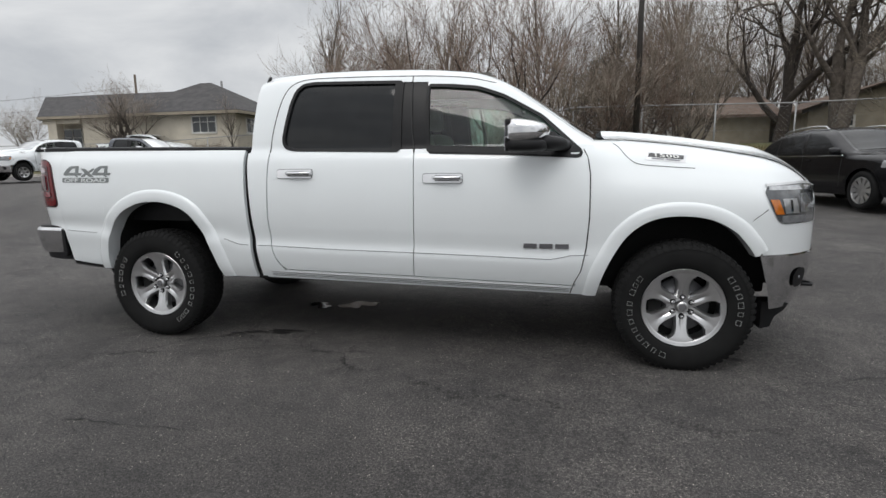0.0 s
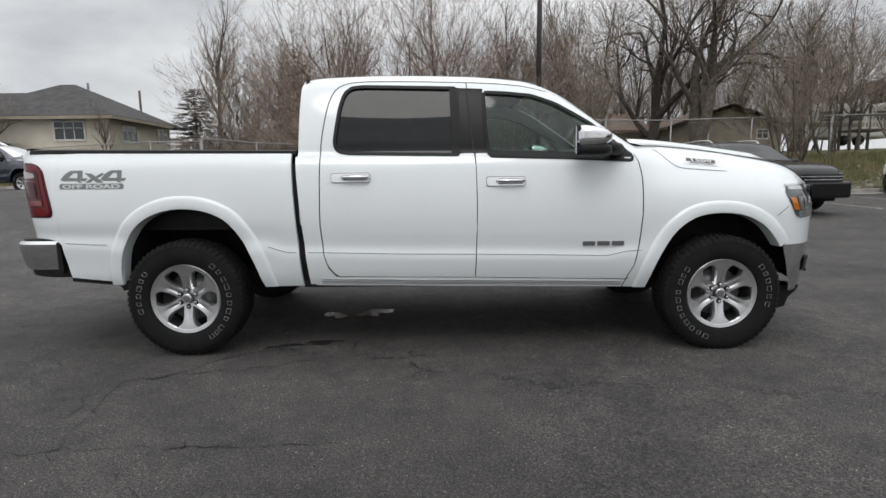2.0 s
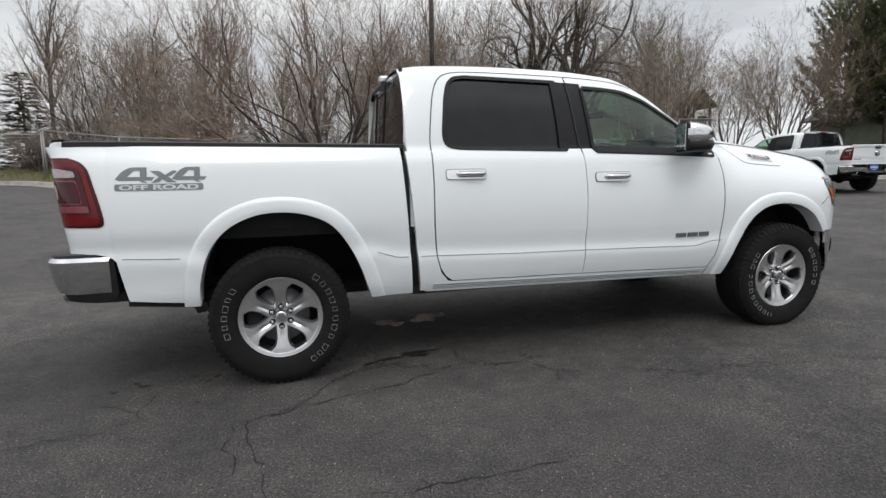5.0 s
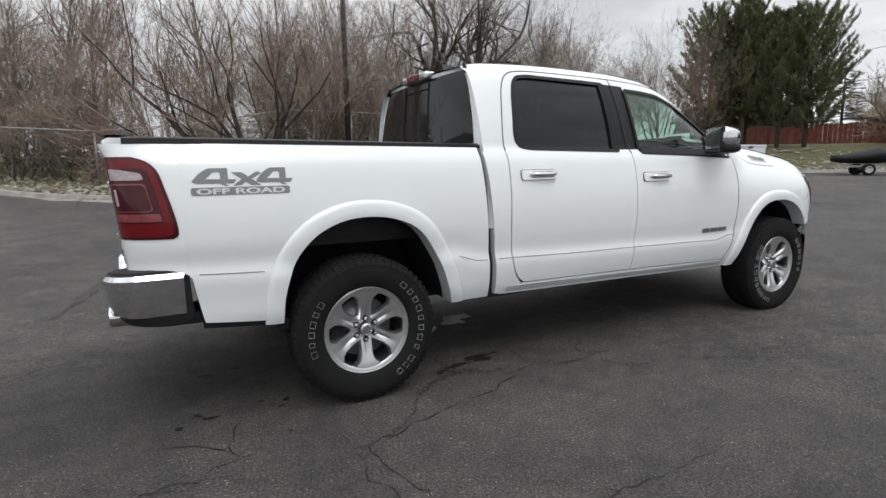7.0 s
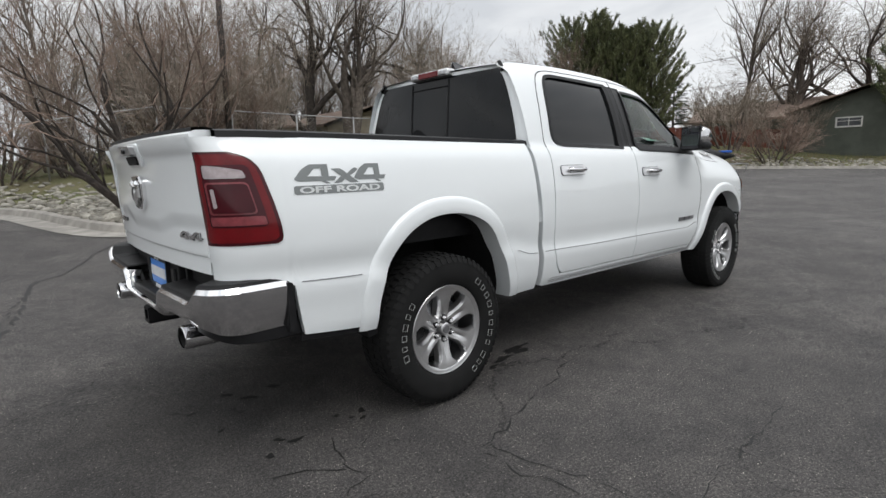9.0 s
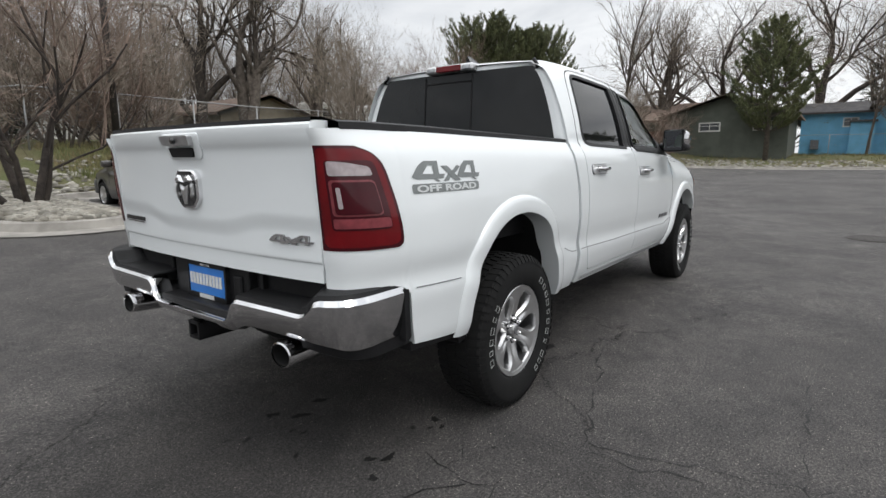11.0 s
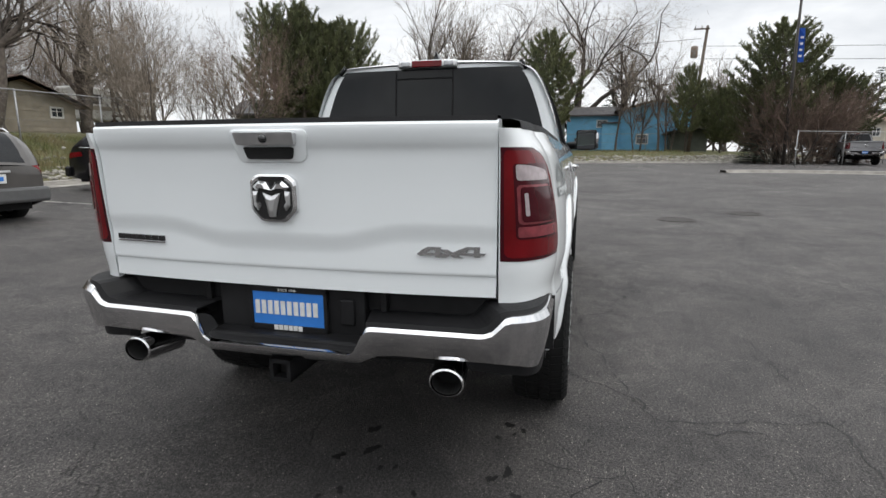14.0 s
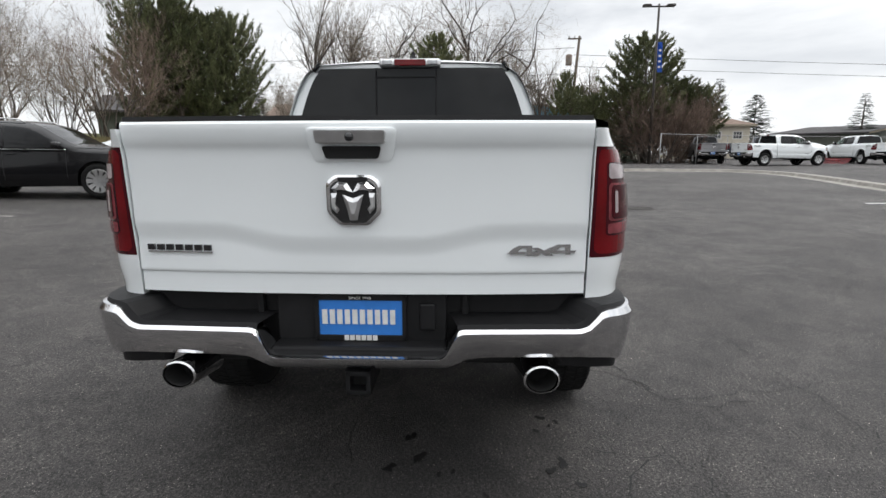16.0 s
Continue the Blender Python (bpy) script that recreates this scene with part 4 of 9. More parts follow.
        side_panel("wing_seam", line_on(dense([(x - 0.001, z) for z, x in [(0.445, 3.01)] + front_hi[:-1]]), flip, 0.001, 0.0055), PAINT_SEAM, truck, "thin gap before the front door")
        for nm, ln in (("door_seam", [(0.945, 1.36), (0.944, 1.42), (0.958, 1.55), (0.995, 1.74), (1.045, 1.83), (1.13, 1.868), (1.3, 1.878), (1.95, 1.865), (2.30, 1.842), (2.50, 1.80)]),):
            side_panel(nm, line_on(dense(smooth_line(ln, 60)), flip), PAINT_SEAM, truck, "thin panel gap round the door frame")
        side_panel("bonnet_seam", line_on(dense(smooth_line([(3.235, 1.405), (3.285, 1.364), (3.328, 1.306), (3.385, 1.264), (3.528, 1.246), (3.713, 1.233)], 40)), flip, 0.001, 0.0045), PAINT_SEAM, truck, "thin gap along the bonnet edge")
        side_panel("pillar_seam", line_on(dense([(1.988, 1.345), (1.965, 1.50), (1.938, 1.862)]), flip, 0.004, 0.006), PAINT_SEAM, truck)
        side_panel("sill_trim", strip_on(dense([(0.93, 0.522), (3.0, 0.484)]), 0.007, flip, 0.004, False), CHROME_DULL, truck, "thin bright sill line")
        # groove shade painted as two grey lines, no groove is cut
        for dz in (0.500, 0.490):
            side_panel("rocker_groove_shade", line_on(dense([(0.93, dz + 0.006), (3.0, dz - 0.030)]), flip, 0.002, 0.0035), ALLOY_GREY, truck, "grey line painted as shade of a rocker groove")
        # --- front wing
        farch = smooth_line(FRONT_ARCH, 60)

        def wing_low(x):
            if x < 3.165:
                return 0.45
            if x > 4.045:
                return lerp([(4.045, 0.725), (4.10, 0.735), (4.5, 0.735)], x)
            return float(np.interp(x, [p[0] for p in farch], [p[1] for p in farch]))

        def wing_col(x):
            lo, hi = wing_low(x), catmull(HOOD, min(x, 4.42)) - 0.004
            out = []
            for u in span(0, 1, 36):
                z = lo + (hi - lo) * u
                edge = lerp(front_hi, min(max(z, 0.53), 1.36)) + 0.004 if z < 1.36 else 3.065 + (z - 1.36)
                w = max(0.0, 1 - (x - 3.115) / 0.10)
                out.append((x + (edge - 3.115) * w if w > 0 else x, z))
            return out
        cols = sorted(set([round(c, 4) for c in span(3.115, 3.165, 4) + [p[0] for p in farch] + span(4.06, 4.45, 20)]))
        side_panel("front_wing", skin(cols, wing_col, flip, 0.03), PAINT, truck, "white front wing")
        side_panel("front_wheel_arch", flare(farch, flip, 0.021, 0.082), PAINT, truck, "white flared wheel arch")
        # --- wheel well liners
        for nm, ln, hx in (("rear_wheel_liner", arch, 0.02), ("front_wheel_liner", farch, 3.63)):
            vs, fs = [], []
            for i, (x, z) in enumerate(ln):
                for d in (0.03, 0.30, 0.62):
                    k = 1.05 if d > 0.1 else 1.0
                    vs.append((hx + (x - hx) * k, flip * (half_width(x, z) - d), 0.45 + (z - 0.45) * k))
                if i:
                    for c in range(2):
                        a = (i - 1) * 3 + c
                        fs.append((a, a + 1, a + 4, a + 3))
            inner = [i * 3 + 2 for i in range(len(ln))]
            fs.append(tuple(inner))
            add(nm, mesh_of(nm, vs, fs, UNDER, False), truck, "black wheel-well liner")
        y0, y1 = sorted((flip * 0.70, flip * 0.76))
        box("inner_bed_panel", -0.24, 0.36, y0, y1, 0.925, 1.03, INNER_GREY, truck, "pale grey inner bed panel above the wheel", 0.008)
        box("inner_bed_flange", -0.26, 0.40, y0 - 0.02, y1 + 0.02, 0.912, 0.925, INNER_GREY, truck, "folded lower flange of the inner panel")
        val = [(-0.80, 0.560), (-0.425, 0.522), (-0.40, 0.505), (-0.405, 0.462), (-0.455, 0.452), (-0.47, 0.490), (-0.80, 0.522)]
        k = len(val)
        vv_ = [(x, flip * 0.925, z) for x, z in val] + [(x, flip * 0.80, z) for x, z in val]
        add("valance", mesh_of("valance", vv_, [tuple(range(k)), tuple(range(k, 2 * k))] + [(i, (i + 1) % k, (i + 1) % k + k, i + k) for i in range(k)], BLACK_TRIM), truck, "black valance between bumper and wheel")
        wheel(truck, "rear_wheel", 0.0, flip * 0.872, flip, 158)
        wheel(truck, "front_wheel", WHEELBASE, flip * 0.872, flip)
        # --- tail lamp wrapped round the corner
        def lamp_row(z, v0=0.0, v1=1.0, n=26):
            xo = catmull([(0.965, -0.895), (0.975, -0.874), (1.013, -0.869), (1.10, -0.885), (1.20, -0.911), (1.265, -0.930), (1.30, -0.955), (1.32, -0.985), (1.338, -1.04)], z)
            a0 = math.asin(min(1.0, (-0.80 - xo) / rear_len(z))) if xo < -0.80 else 0
            full = math.pi / 2
            return [(-0.80 - rear_len(z) * math.sin(a), z) for a in span(full + (a0 - full) * v0, full + (a0 - full) * v1, n)]
        lamp = side_panel("tail_lamp", skin(span(0.966, 1.336, 36), lamp_row, -flip, 0.03, 0.004), DARK_RED_LENS, truck, "glossy deep red wrap-round tail lamp")

        def lamp_zone(nm, z0, z1, v0, v1, mat, off, label, r=0.012, top=0.0):
            def row(z):
                dz = min(z - z0, z1 - z)
                e = (r - math.sqrt(max(0.0, r * r - max(0.0, r - dz) ** 2))) / 0.22
                return [(x, q + top * max(0.0, (q - z0) / (z1 - z0)) * (k / 25) ** 2) for k, (x, q) in enumerate(lamp_row(z, v0 + e, v1 - e))]
            rows = [z0 + (z1 - z0) * (1 - math.cos(a)) / 2 for a in span(0, math.pi, 16)]
            return side_panel(nm, skin(rows, row, -flip, 0.005, off), mat, lamp, label)
        lamp_zone("outer_lens", 0.978, 1.326, 0.03, 0.958, RED_LENS, 0.0075, "bright red outer lens", 0.02)
        lamp_zone("inner_panel", 1.040, 1.285, 0.16, 0.875, DARK_RED_LENS, 0.0105, "dark red inner panel", 0.012)
        lamp_zone("reverse_lens", 1.232, 1.282, 0.19, 0.80, PALE_LENS, 0.0135, "ribbed clear reversing lens", 0.010, -0.016)
        lamp_zone("lens_frame", 1.090, 1.218, 0.19, 0.80, SMOKE_LENS, 0.0125, "smoky red lens frame", 0.014)
        lamp_zone("brake_lens", 1.097, 1.211, 0.22, 0.78, DARK_RED_LENS, 0.0180, "raised dark red brake lens", 0.012)
        lamp_zone("lower_lens", 1.047, 1.082, 0.18, 0.86, SMOKE_LENS, 0.0135, "frosted pinkish lens", 0.006)
        lamp_zone("lens_bar", 1.118, 1.192, 0.265, 0.325, PALE_LENS, 0.0200, "clear upright bar in the lens", 0.004)
        # --- headlamp
        def head_row(z):
            return [(x, z) for x in span(lerp([(0.915, 4.195), (0.925, 4.165), (0.936, 4.150), (1.025, 4.102), (1.09, 4.076), (1.12, 4.086), (1.136, 4.115)], z), 4.435, 18)]

        def head_patch(nm, z0, z1, x0, x1, lean, off, mat, label):
            return side_panel(nm, skin(span(z0, z1, 6), lambda z: [(x + (z1 - z) * lean, z) for x in span(x0, x1, 8)], -flip, 0.003, off), mat, head, label)
        head = side_panel("headlamp", skin(span(0.915, 1.136, 16), head_row, -flip, 0.03, 0.006), HEAD_DARK, truck, "dark-housed headlamp with clear projector and amber marker")
        head_patch("light_strip", 1.106, 1.132, 4.098, 4.40, 0.0, 0.010, CLEAR_LENS, "bright light strip along the top")
        head_patch("amber_marker", 0.970, 1.054, 4.100, 4.150, 0.42, 0.010, AMBER, "amber side marker")
        head_patch("projector", 0.974, 1.058, 4.172, 4.268, 0.25, 0.010, CLEAR_LENS, "clear projector lens")
        head_patch("projector_core", 0.985, 1.050, 4.222, 4.236, 0.10, 0.012, BLACK_GLOSS, "dark projector core")
        head_patch("lower_reflector", 0.920, 0.962, 4.172, 4.42, 0.0, 0.0085, HEAD_GREY, "grey lower reflector")
        head_patch("inner_reflector", 0.975, 1.085, 4.300, 4.42, 0.0, 0.0085, HEAD_GREY, "grey inner reflector")
        side_panel("lamp_brow", strip_on(dense([(4.086, 1.136), (4.29, 1.148), (4.40, 1.146)]), 0.014, flip, 0.012, False), CHROME_DULL, head, "bright brow over the lamp")
        side_panel("arch_seam", line_on(dense([(4.017, 0.936), (4.092, 0.998)]), flip, 0.001, 0.0035), PAINT_SEAM, truck, "thin gap below the lamp")
        # --- badges on the side
        side_panel("wing_badge", skin(span(0, 1, 5), lambda v: [(3.431 + 0.232 * u + 0.017 * v, 1.288 - 0.023 * u + 0.046 * v) for u in span(0, 1, 12)], -flip, 0.004, 0.004), CHROME_DULL, truck, "small oblong chrome badge")
        side_panel("badge_field", skin(span(0.42, 0.93, 4), lambda v: [(3.431 + 0.232 * u + 0.017 * v, 1.288 - 0.023 * u + 0.046 * v) for u in span(0.06, 0.93, 12)], -flip, 0.002, 0.006), BLACK_GLOSS, truck, "black badge field")
        letters_on("1500", 0.026, flip, 3.556, 1.3005, WHITE_MARK, truck, 0.0075, 0.0006, "badge_digits", "white 1500 digits", 1.1, 0.0006, 2.7, 0.1)
        for k in range(2):
            side_panel("badge_bar", skin(span(0.16, 0.32, 3), lambda v: [(3.431 + 0.232 * u + 0.017 * v, 1.288 - 0.023 * u + 0.046 * v) for u in span(0.16 + 0.34 * k, 0.46 + 0.40 * k, 6)], -flip, 0.002, 0.0055), ALLOY_GREY, truck, "dark bar on the badge")
        for k in range(3):
            x0 = 2.715 + k * 0.098
            b = [(x0, 0.742), (x0 + 0.082, 0.742), (x0 + 0.082, 0.772), (x0, 0.772)]
            side_panel("door_badge", skin(span(0.742, 0.772, 3), lambda z: [(x, z) for x in span(x0, x0 + 0.082, 4)], -flip, 0.008, 0.008), ALLOY_GREY, truck, "dark chrome bar badge")
        # --- mirror
        mir = new("door_mirror")
        mir.parent = truck
        mir.matrix_basis = pose(2.78, flip * 0.90, 1.38)
        av, af = tube([(-0.02, flip * 0.20, 0.004), (0.07, flip * 0.16, 0.010), (0.14, flip * 0.08, 0.006), (0.17, flip * -0.01, 0.0)], [0.050, 0.054, 0.050, 0.046], 12)
        add("mirror_arm", mesh_of("mirror_arm", [(x, y, z * 0.85) for x, y, z in av], af, BLACK_TRIM, True), mir, "black mirror arm")
        head_bm = bmesh.new()
        bmesh.ops.create_uvsphere(head_bm, u_segments=28, v_segments=18, radius=1.0)
        for v in head_bm.verts:
            c = v.co.copy()
            for k in range(3):
                c[k] = math.copysign(abs(c[k]) ** 0.62, c[k])
            # flat glass side at the back, swept front
            v.co = Vector((max(c.x, -0.35) * 0.150 - 0.060, flip * (0.205 + c.y * 0.105 - 0.04 * max(0.0, c.x)), 0.072 + c.z * (0.078 - 0.022 * max(0.0, c.x))))
        cover = part("mirror_cover", head_bm, CHROME, mir, "chrome mirror cover", True)
        base_bm = bmesh.new()
        bmesh.ops.create_uvsphere(base_bm, u_segments=24, v_segments=14, radius=1.0)
        for v in base_bm.verts:
            c = v.co.copy()
            for k in range(3):
                c[k] = math.copysign(abs(c[k]) ** 0.6, c[k])
            v.co = Vector((max(c.x, -0.38) * 0.152 - 0.058, flip * (0.203 + c.y * 0.106 - 0.04 * max(0.0, c.x)), -0.004 + c.z * 0.040))
        part("mirror_base", base_bm, BLACK_TRIM, mir, "black lower mirror shell", True)
        gb = bmesh.new()
        box_bm(gb, -0.124, -0.117, min(flip * 0.122, flip * 0.292), max(flip * 0.122, flip * 0.292), -0.03, 0.138, None, 0.0)
        part("mirror_glass", gb, MIRROR, mir, "dark mirror glass")
        gb = bmesh.new()
        box_bm(gb, -0.119, -0.095, min(flip * 0.104, flip * 0.306), max(flip * 0.104, flip * 0.306), -0.040, 0.150, None, 0.02)
        part("mirror_bezel", gb, BLACK_TRIM, mir, "black mirror bezel")
        sweep = Matrix.Translation((-0.02, flip * 0.13, 0)) @ Matrix.Rotation(radians(20 * flip), 4, "Z") @ Matrix.Translation((0.02, -flip * 0.13, 0))
        for o in mir.children:
            if o.name.split(".")[0] != "mirror_arm":
                o.data.transform(sweep)
        # --- sail panel at the foot of the front pillar
        side_panel("mirror_sail", skin(span(1.335, 1.47, 12), lambda z: [(x, z) for x in span(2.80 + (z - 1.335) * 0.2, 3.055 - (z - 1.335) * 1.28, 8)], -flip, 0.01, 0.003), BLACK_TRIM, truck, "black mirror mounting triangle")
        # --- exhaust tip
        ev, ef = lathe([(0.052, 0.0), (0.058, 0.004), (0.060, 0.02), (0.060, 0.17), (0.050, 0.17), (0.050, 0.02)], 32, "x", True)
        ev = [(-1.205 + vx, flip * (0.625 - vx * 0.12) + vy * 1.05, 0.562 + vz * 0.86 - vx * 0.04) for vx, vy, vz in ev]
        add("exhaust_tip", split_normals(mesh_of("exhaust_tip", ev, ef, CHROME), 40), truck, "polished oval exhaust tip")
        dv, df = lathe([(0.0, 0.10), (0.0505, 0.10), (0.0505, 0.005)], 24, "x")
        add("exhaust_bore", mesh_of("exhaust_bore", [(-1.205 + vx, flip * (0.625 - vx * 0.12) + vy * 0.99, 0.562 + vz * 0.83 - vx * 0.04) for vx, vy, vz in dv], df, UNDER), truck, "near-black exhaust bore")
    # --- the words on the bed side, both sides
    for flip in (-1, 1):
        shapes = [[(-0.800 + x * 0.98, 1.199 + z * 0.82) for x, z in q] for q in FOUR] + [[(-0.628 + x * 1.05, 1.199 + z * 0.82) for x, z in q] for q in CROSS] + [[(-0.520 + x * 0.88, 1.199 + z * 0.82) for x, z in q] for q in FOUR]
        add("decal_four", mesh_of("decal_four", *glyph_on(shapes, flip, -0.585, 0.0022), DECAL), truck, "grey 4x4 decal")
        def band(z):
            r, dz = 0.010, min(z - 1.157, 1.193 - z)
            e = r - math.sqrt(max(0.0, r * r - max(0.0, r - dz) ** 2))
            return [(x, z) for x in span(-0.805 + e, -0.365 - e, 20)]
        side_panel("decal_field", skin([1.157, 1.159, 1.162, 1.167, 1.183, 1.188, 1.191, 1.193], band, -flip, 0.0008, 0.0024), DECAL, truck, "dark grey decal band")
        letters_on("OFF ROAD", 0.036, flip, -0.585, 1.1625, DECAL_PALE, truck, 0.0036, 0.0004, "decal_words", "pale OFF ROAD words", 1.0, 0.0012, 2.25)

    # --- roof
    vs, fs = [], []
    rx, ry = span(0.792, 2.47, 40), span(-1, 1, 25)
    for x in rx:
        for v in ry:
            z = roof_z(x) - 0.004
            w = half_width(x, z)
            vs.append((x, v * w, z + 0.034 * (1 - v * v) * (0.55 + 0.45 * math.sin(max(0, min(1, (x - 0.79) / 0.25)) * math.pi / 2))))
    n = len(ry)
    fs = [(i * n + j, (i + 1) * n + j, (i + 1) * n + j + 1, i * n + j + 1) for i in range(len(rx) - 1) for j in range(n - 1)]
    add("roof", mesh_of("roof", vs, [f[::-1] for f in fs][:], PAINT, True), truck, "white roof")
    for flip in (-1, 1):
        v, f = tube([(x, flip * (half_width(x, roof_z(x) - 0.004) - 0.008), roof_z(x) - 0.006) for x in span(0.84, 2.44, 30)], 0.006, 6)
        add("roof_channel", mesh_of("roof_channel", v, f, BLACK_TRIM, True), truck, "black roof channel strip")
    # antenna fin
    fb = bmesh.new()
    fin = [fb.verts.new(p) for p in ((1.0, -0.03, 1.955), (1.0, 0.03, 1.955), (1.22, 0.02, 1.955), (1.22, -0.02, 1.955), (0.985, 0, 2.022), (1.03, 0, 2.022))]
    for q in ((0, 1, 4), (1, 2, 5, 4), (2, 3, 5), (3, 0, 4, 5)):
        fb.faces.new([fin[k] for k in q])
    part("antenna_fin", fb, BLACK_GLOSS, truck, "small dark shark-fin antenna")
    # --- cab back: white frame, dark glass in three panes, high brake lamp
    def back_x(z):
        return 0.795 + 0.0 * z + max(0.0, (z - 1.40)) * 0.07
    vs, fs = [], []
    zs = span(0.9, 1.90, 40)
    ys = span(-1, 1, 61)

    def in_back(y, z):
        top, bot = 1.862, 1.40
        half = lerp([(1.40, 0.80), (1.62, 0.745), (1.862, 0.640)], z)
        return bot < z < top and abs(y) < half
    for z in zs:
        for v in ys:
            w = half_width(0.81, z)
            vs.append((back_x(z) - 0.03 * (1 - v * v) * (z > 1.39) + (0.03 if abs(v) > 0.985 else 0.0), v * (w - 0.002), z))
    n = len(ys)
    white, dark = [], []
    for i in range(len(zs) - 1):
        for j in range(n - 1):
            y = ((j + 0.5) / (n - 1) * 2 - 1) * half_width(0.81, (zs[i] + zs[i + 1]) / 2)
            q = (i * n + j, i * n + j + 1, (i + 1) * n + j + 1, (i + 1) * n + j)
            (dark if in_back(y, (zs[i] + zs[i + 1]) / 2) else white).append(q[::-1])
    add("cab_back", mesh_of("cab_back", vs, white, PAINT, True), truck, "white back wall of the cab")
    add("rear_window", mesh_of("rear_window", [(x - 0.004, y, z) for x, y, z in vs], dark, TINT, True), truck, "dark tinted rear window with a sliding middle pane")
    for y in (0.232, -0.172):
        v, f = tube([(back_x(z) - 0.034, y, z) for z in (1.40, 1.6, 1.858)], 0.006, 5)
        add("window_bar", mesh_of("window_bar", v, f, BLACK_TRIM), truck)
    v, f = tube([(back_x(1.815) - 0.034, y, 1.812) for y in (0.225, 0.0, -0.165)], 0.006, 5)
    add("window_bar", mesh_of("window_bar", v, f, BLACK_TRIM), truck)
    for flip in (-1, 1):
        line = [(back_x(z) - 0.012, flip * lerp([(1.40, 0.815), (1.62, 0.758), (1.862, 0.655), (1.94, 0.60)], z), z) for z in span(1.855, 1.912, 5)]
        v, f = tube(line, 0.013, 6)
        add("roof_corner_seal", mesh_of("roof_corner_seal", v, f, BLACK_TRIM, True), truck, "black strip at the roof corner")
    box("high_brake_lamp", 0.748, 0.83, -0.205, 0.205, 1.874, 1.928, CHROME_DULL, truck, "high brake lamp housing with clear ends", 0.016)
    box("brake_lamp_lens", 0.741, 0.80, -0.105, 0.105, 1.880, 1.922, RED_LENS, truck, "red high brake lens", 0.006)
    for y in (-0.15, 0.15):
        box("cargo_lamp", 0.743, 0.80, y - 0.035, y + 0.035, 1.884, 1.918, CLEAR_LENS, truck, "clear cargo lamp", 0.008)
    # --- windscreen
    vs, fs = [], []
    us, vv = span(0, 1, 16), span(-1, 1, 21)
    for u in us:
        x = 2.455 + (3.13 - 2.455) * u
        for v in vv:
            w = half_width(x, roof_z(x) - 0.004) - 0.02
            bow = 0.12 * (1 - v * v)
            vs.append((x + bow * u, v * w, roof_z(x) + 0.03 * (1 - v * v) * (1 - u)))
    n = len(vv)
    fs = [(i * n + j, i * n + j + 1, (i + 1) * n + j + 1, (i + 1) * n + j) for i in range(len(us) - 1) for j in range(n - 1)]
    g = add("windscreen", mesh_of("windscreen", vs, fs, GREEN_GLASS, True), truck, "green-tinted windscreen")
    g.visible_shadow = False
    # --- bonnet with a raised centre and black cowl
    vs, fs = [], []
    us, vv = span(3.20, 4.42, 40), span(-1, 1, 41)
    for x in us:
        h = catmull(HOOD, min(x, 4.42))
        w = half_width(min(x, 4.42), h - 0.006) + 0.004
        for v in vv:
            dome = 0.050 * max(0.0, 1 - abs(v) ** 2.4) + 0.030 * max(0.0, min(1.0, (0.62 - abs(v)) / 0.12))
            vs.append((x + 0.17 * (1 - v * v) * max(0, (x - 3.9) / 0.5), v * w, h + dome * max(0.0, min(1.0, (4.46 - x) / 0.35))))
    n = len(vv)
    fs = [(i * n + j, (i + 1) * n + j, (i + 1) * n + j + 1, i * n + j + 1) for i in range(len(us) - 1) for j in range(n - 1)]
    add("bonnet", mesh_of("bonnet", vs, fs, PAINT, True), truck, "white bonnet with a raised middle")
    box("cowl", 3.09, 3.26, -0.68, 0.68, 1.36, 1.408, BLACK_TRIM, truck, "black cowl below the windscreen", 0.015)
    for y in (-0.45, 0.15):
        v, f = tube([(3.16, y, 1.415), (3.05, y + 0.28, 1.468), (3.02, y + 0.55, 1.485)], [0.010, 0.008, 0.005], 6)
        add("wiper", mesh_of("wiper", v, f, BLACK_TRIM, True), truck, "black wiper")
    # --- nose: grille, bumper, lower lip, swept round in plan
    def nose(name, z0, z1, reach0, reach1, mat, label, start=4.36, rows=8, wide=1.0, bulge=0.0, back=0.0):
        """A band round the front, bowed in plan; reach is how far it stands before the bow's own line."""
        most_of = [lerp([(x, y) for y, x in reversed(BOW)], start + back * i / (rows - 1)) for i in range(rows)]
        most = max(most_of)
        ys = [most * math.sin(a) for a in span(-math.pi / 2, math.pi / 2, 49)]
        vs = []
        for i, z in enumerate(span(z0, z1, rows)):
            u = i / (rows - 1)
            r = reach0 + (reach1 - reach0) * u + bulge * math.sin(u * math.pi)
            for y in ys:
                y *= most_of[i] / most
                vs.append((catmull(BOW, abs(y)) + r * (1 - (abs(y) / most) ** 4), y * wide, z))
        m = len(ys)
        fs = [(i * m + j, i * m + j + 1, (i + 1) * m + j + 1, (i + 1) * m + j) for i in range(rows - 1) for j in range(m - 1)]
        return add(name, split_normals(mesh_of(name, vs, fs, mat)), truck, label)
    nose("grille", 0.92, 1.13, -0.01, -0.05, BLACK_GLOSS, "dark grille with bright edges", 4.40, 8, 1.0)
    nose("grille_surround", 0.735, 0.925, -0.005, -0.012, PAINT, "white strip below the grille", 4.36, 8, 1.0)
    nose("front_bumper", 0.412, 0.722, -0.09, 0.0, CHROME, "chrome front bumper", 4.155, 16, 0.998, 0.03, -0.085)
    nose("bumper_cap", 0.722, 0.742, 0.004, -0.012, CHROME, "chrome bumper top edge", 4.07, 3, 0.998)
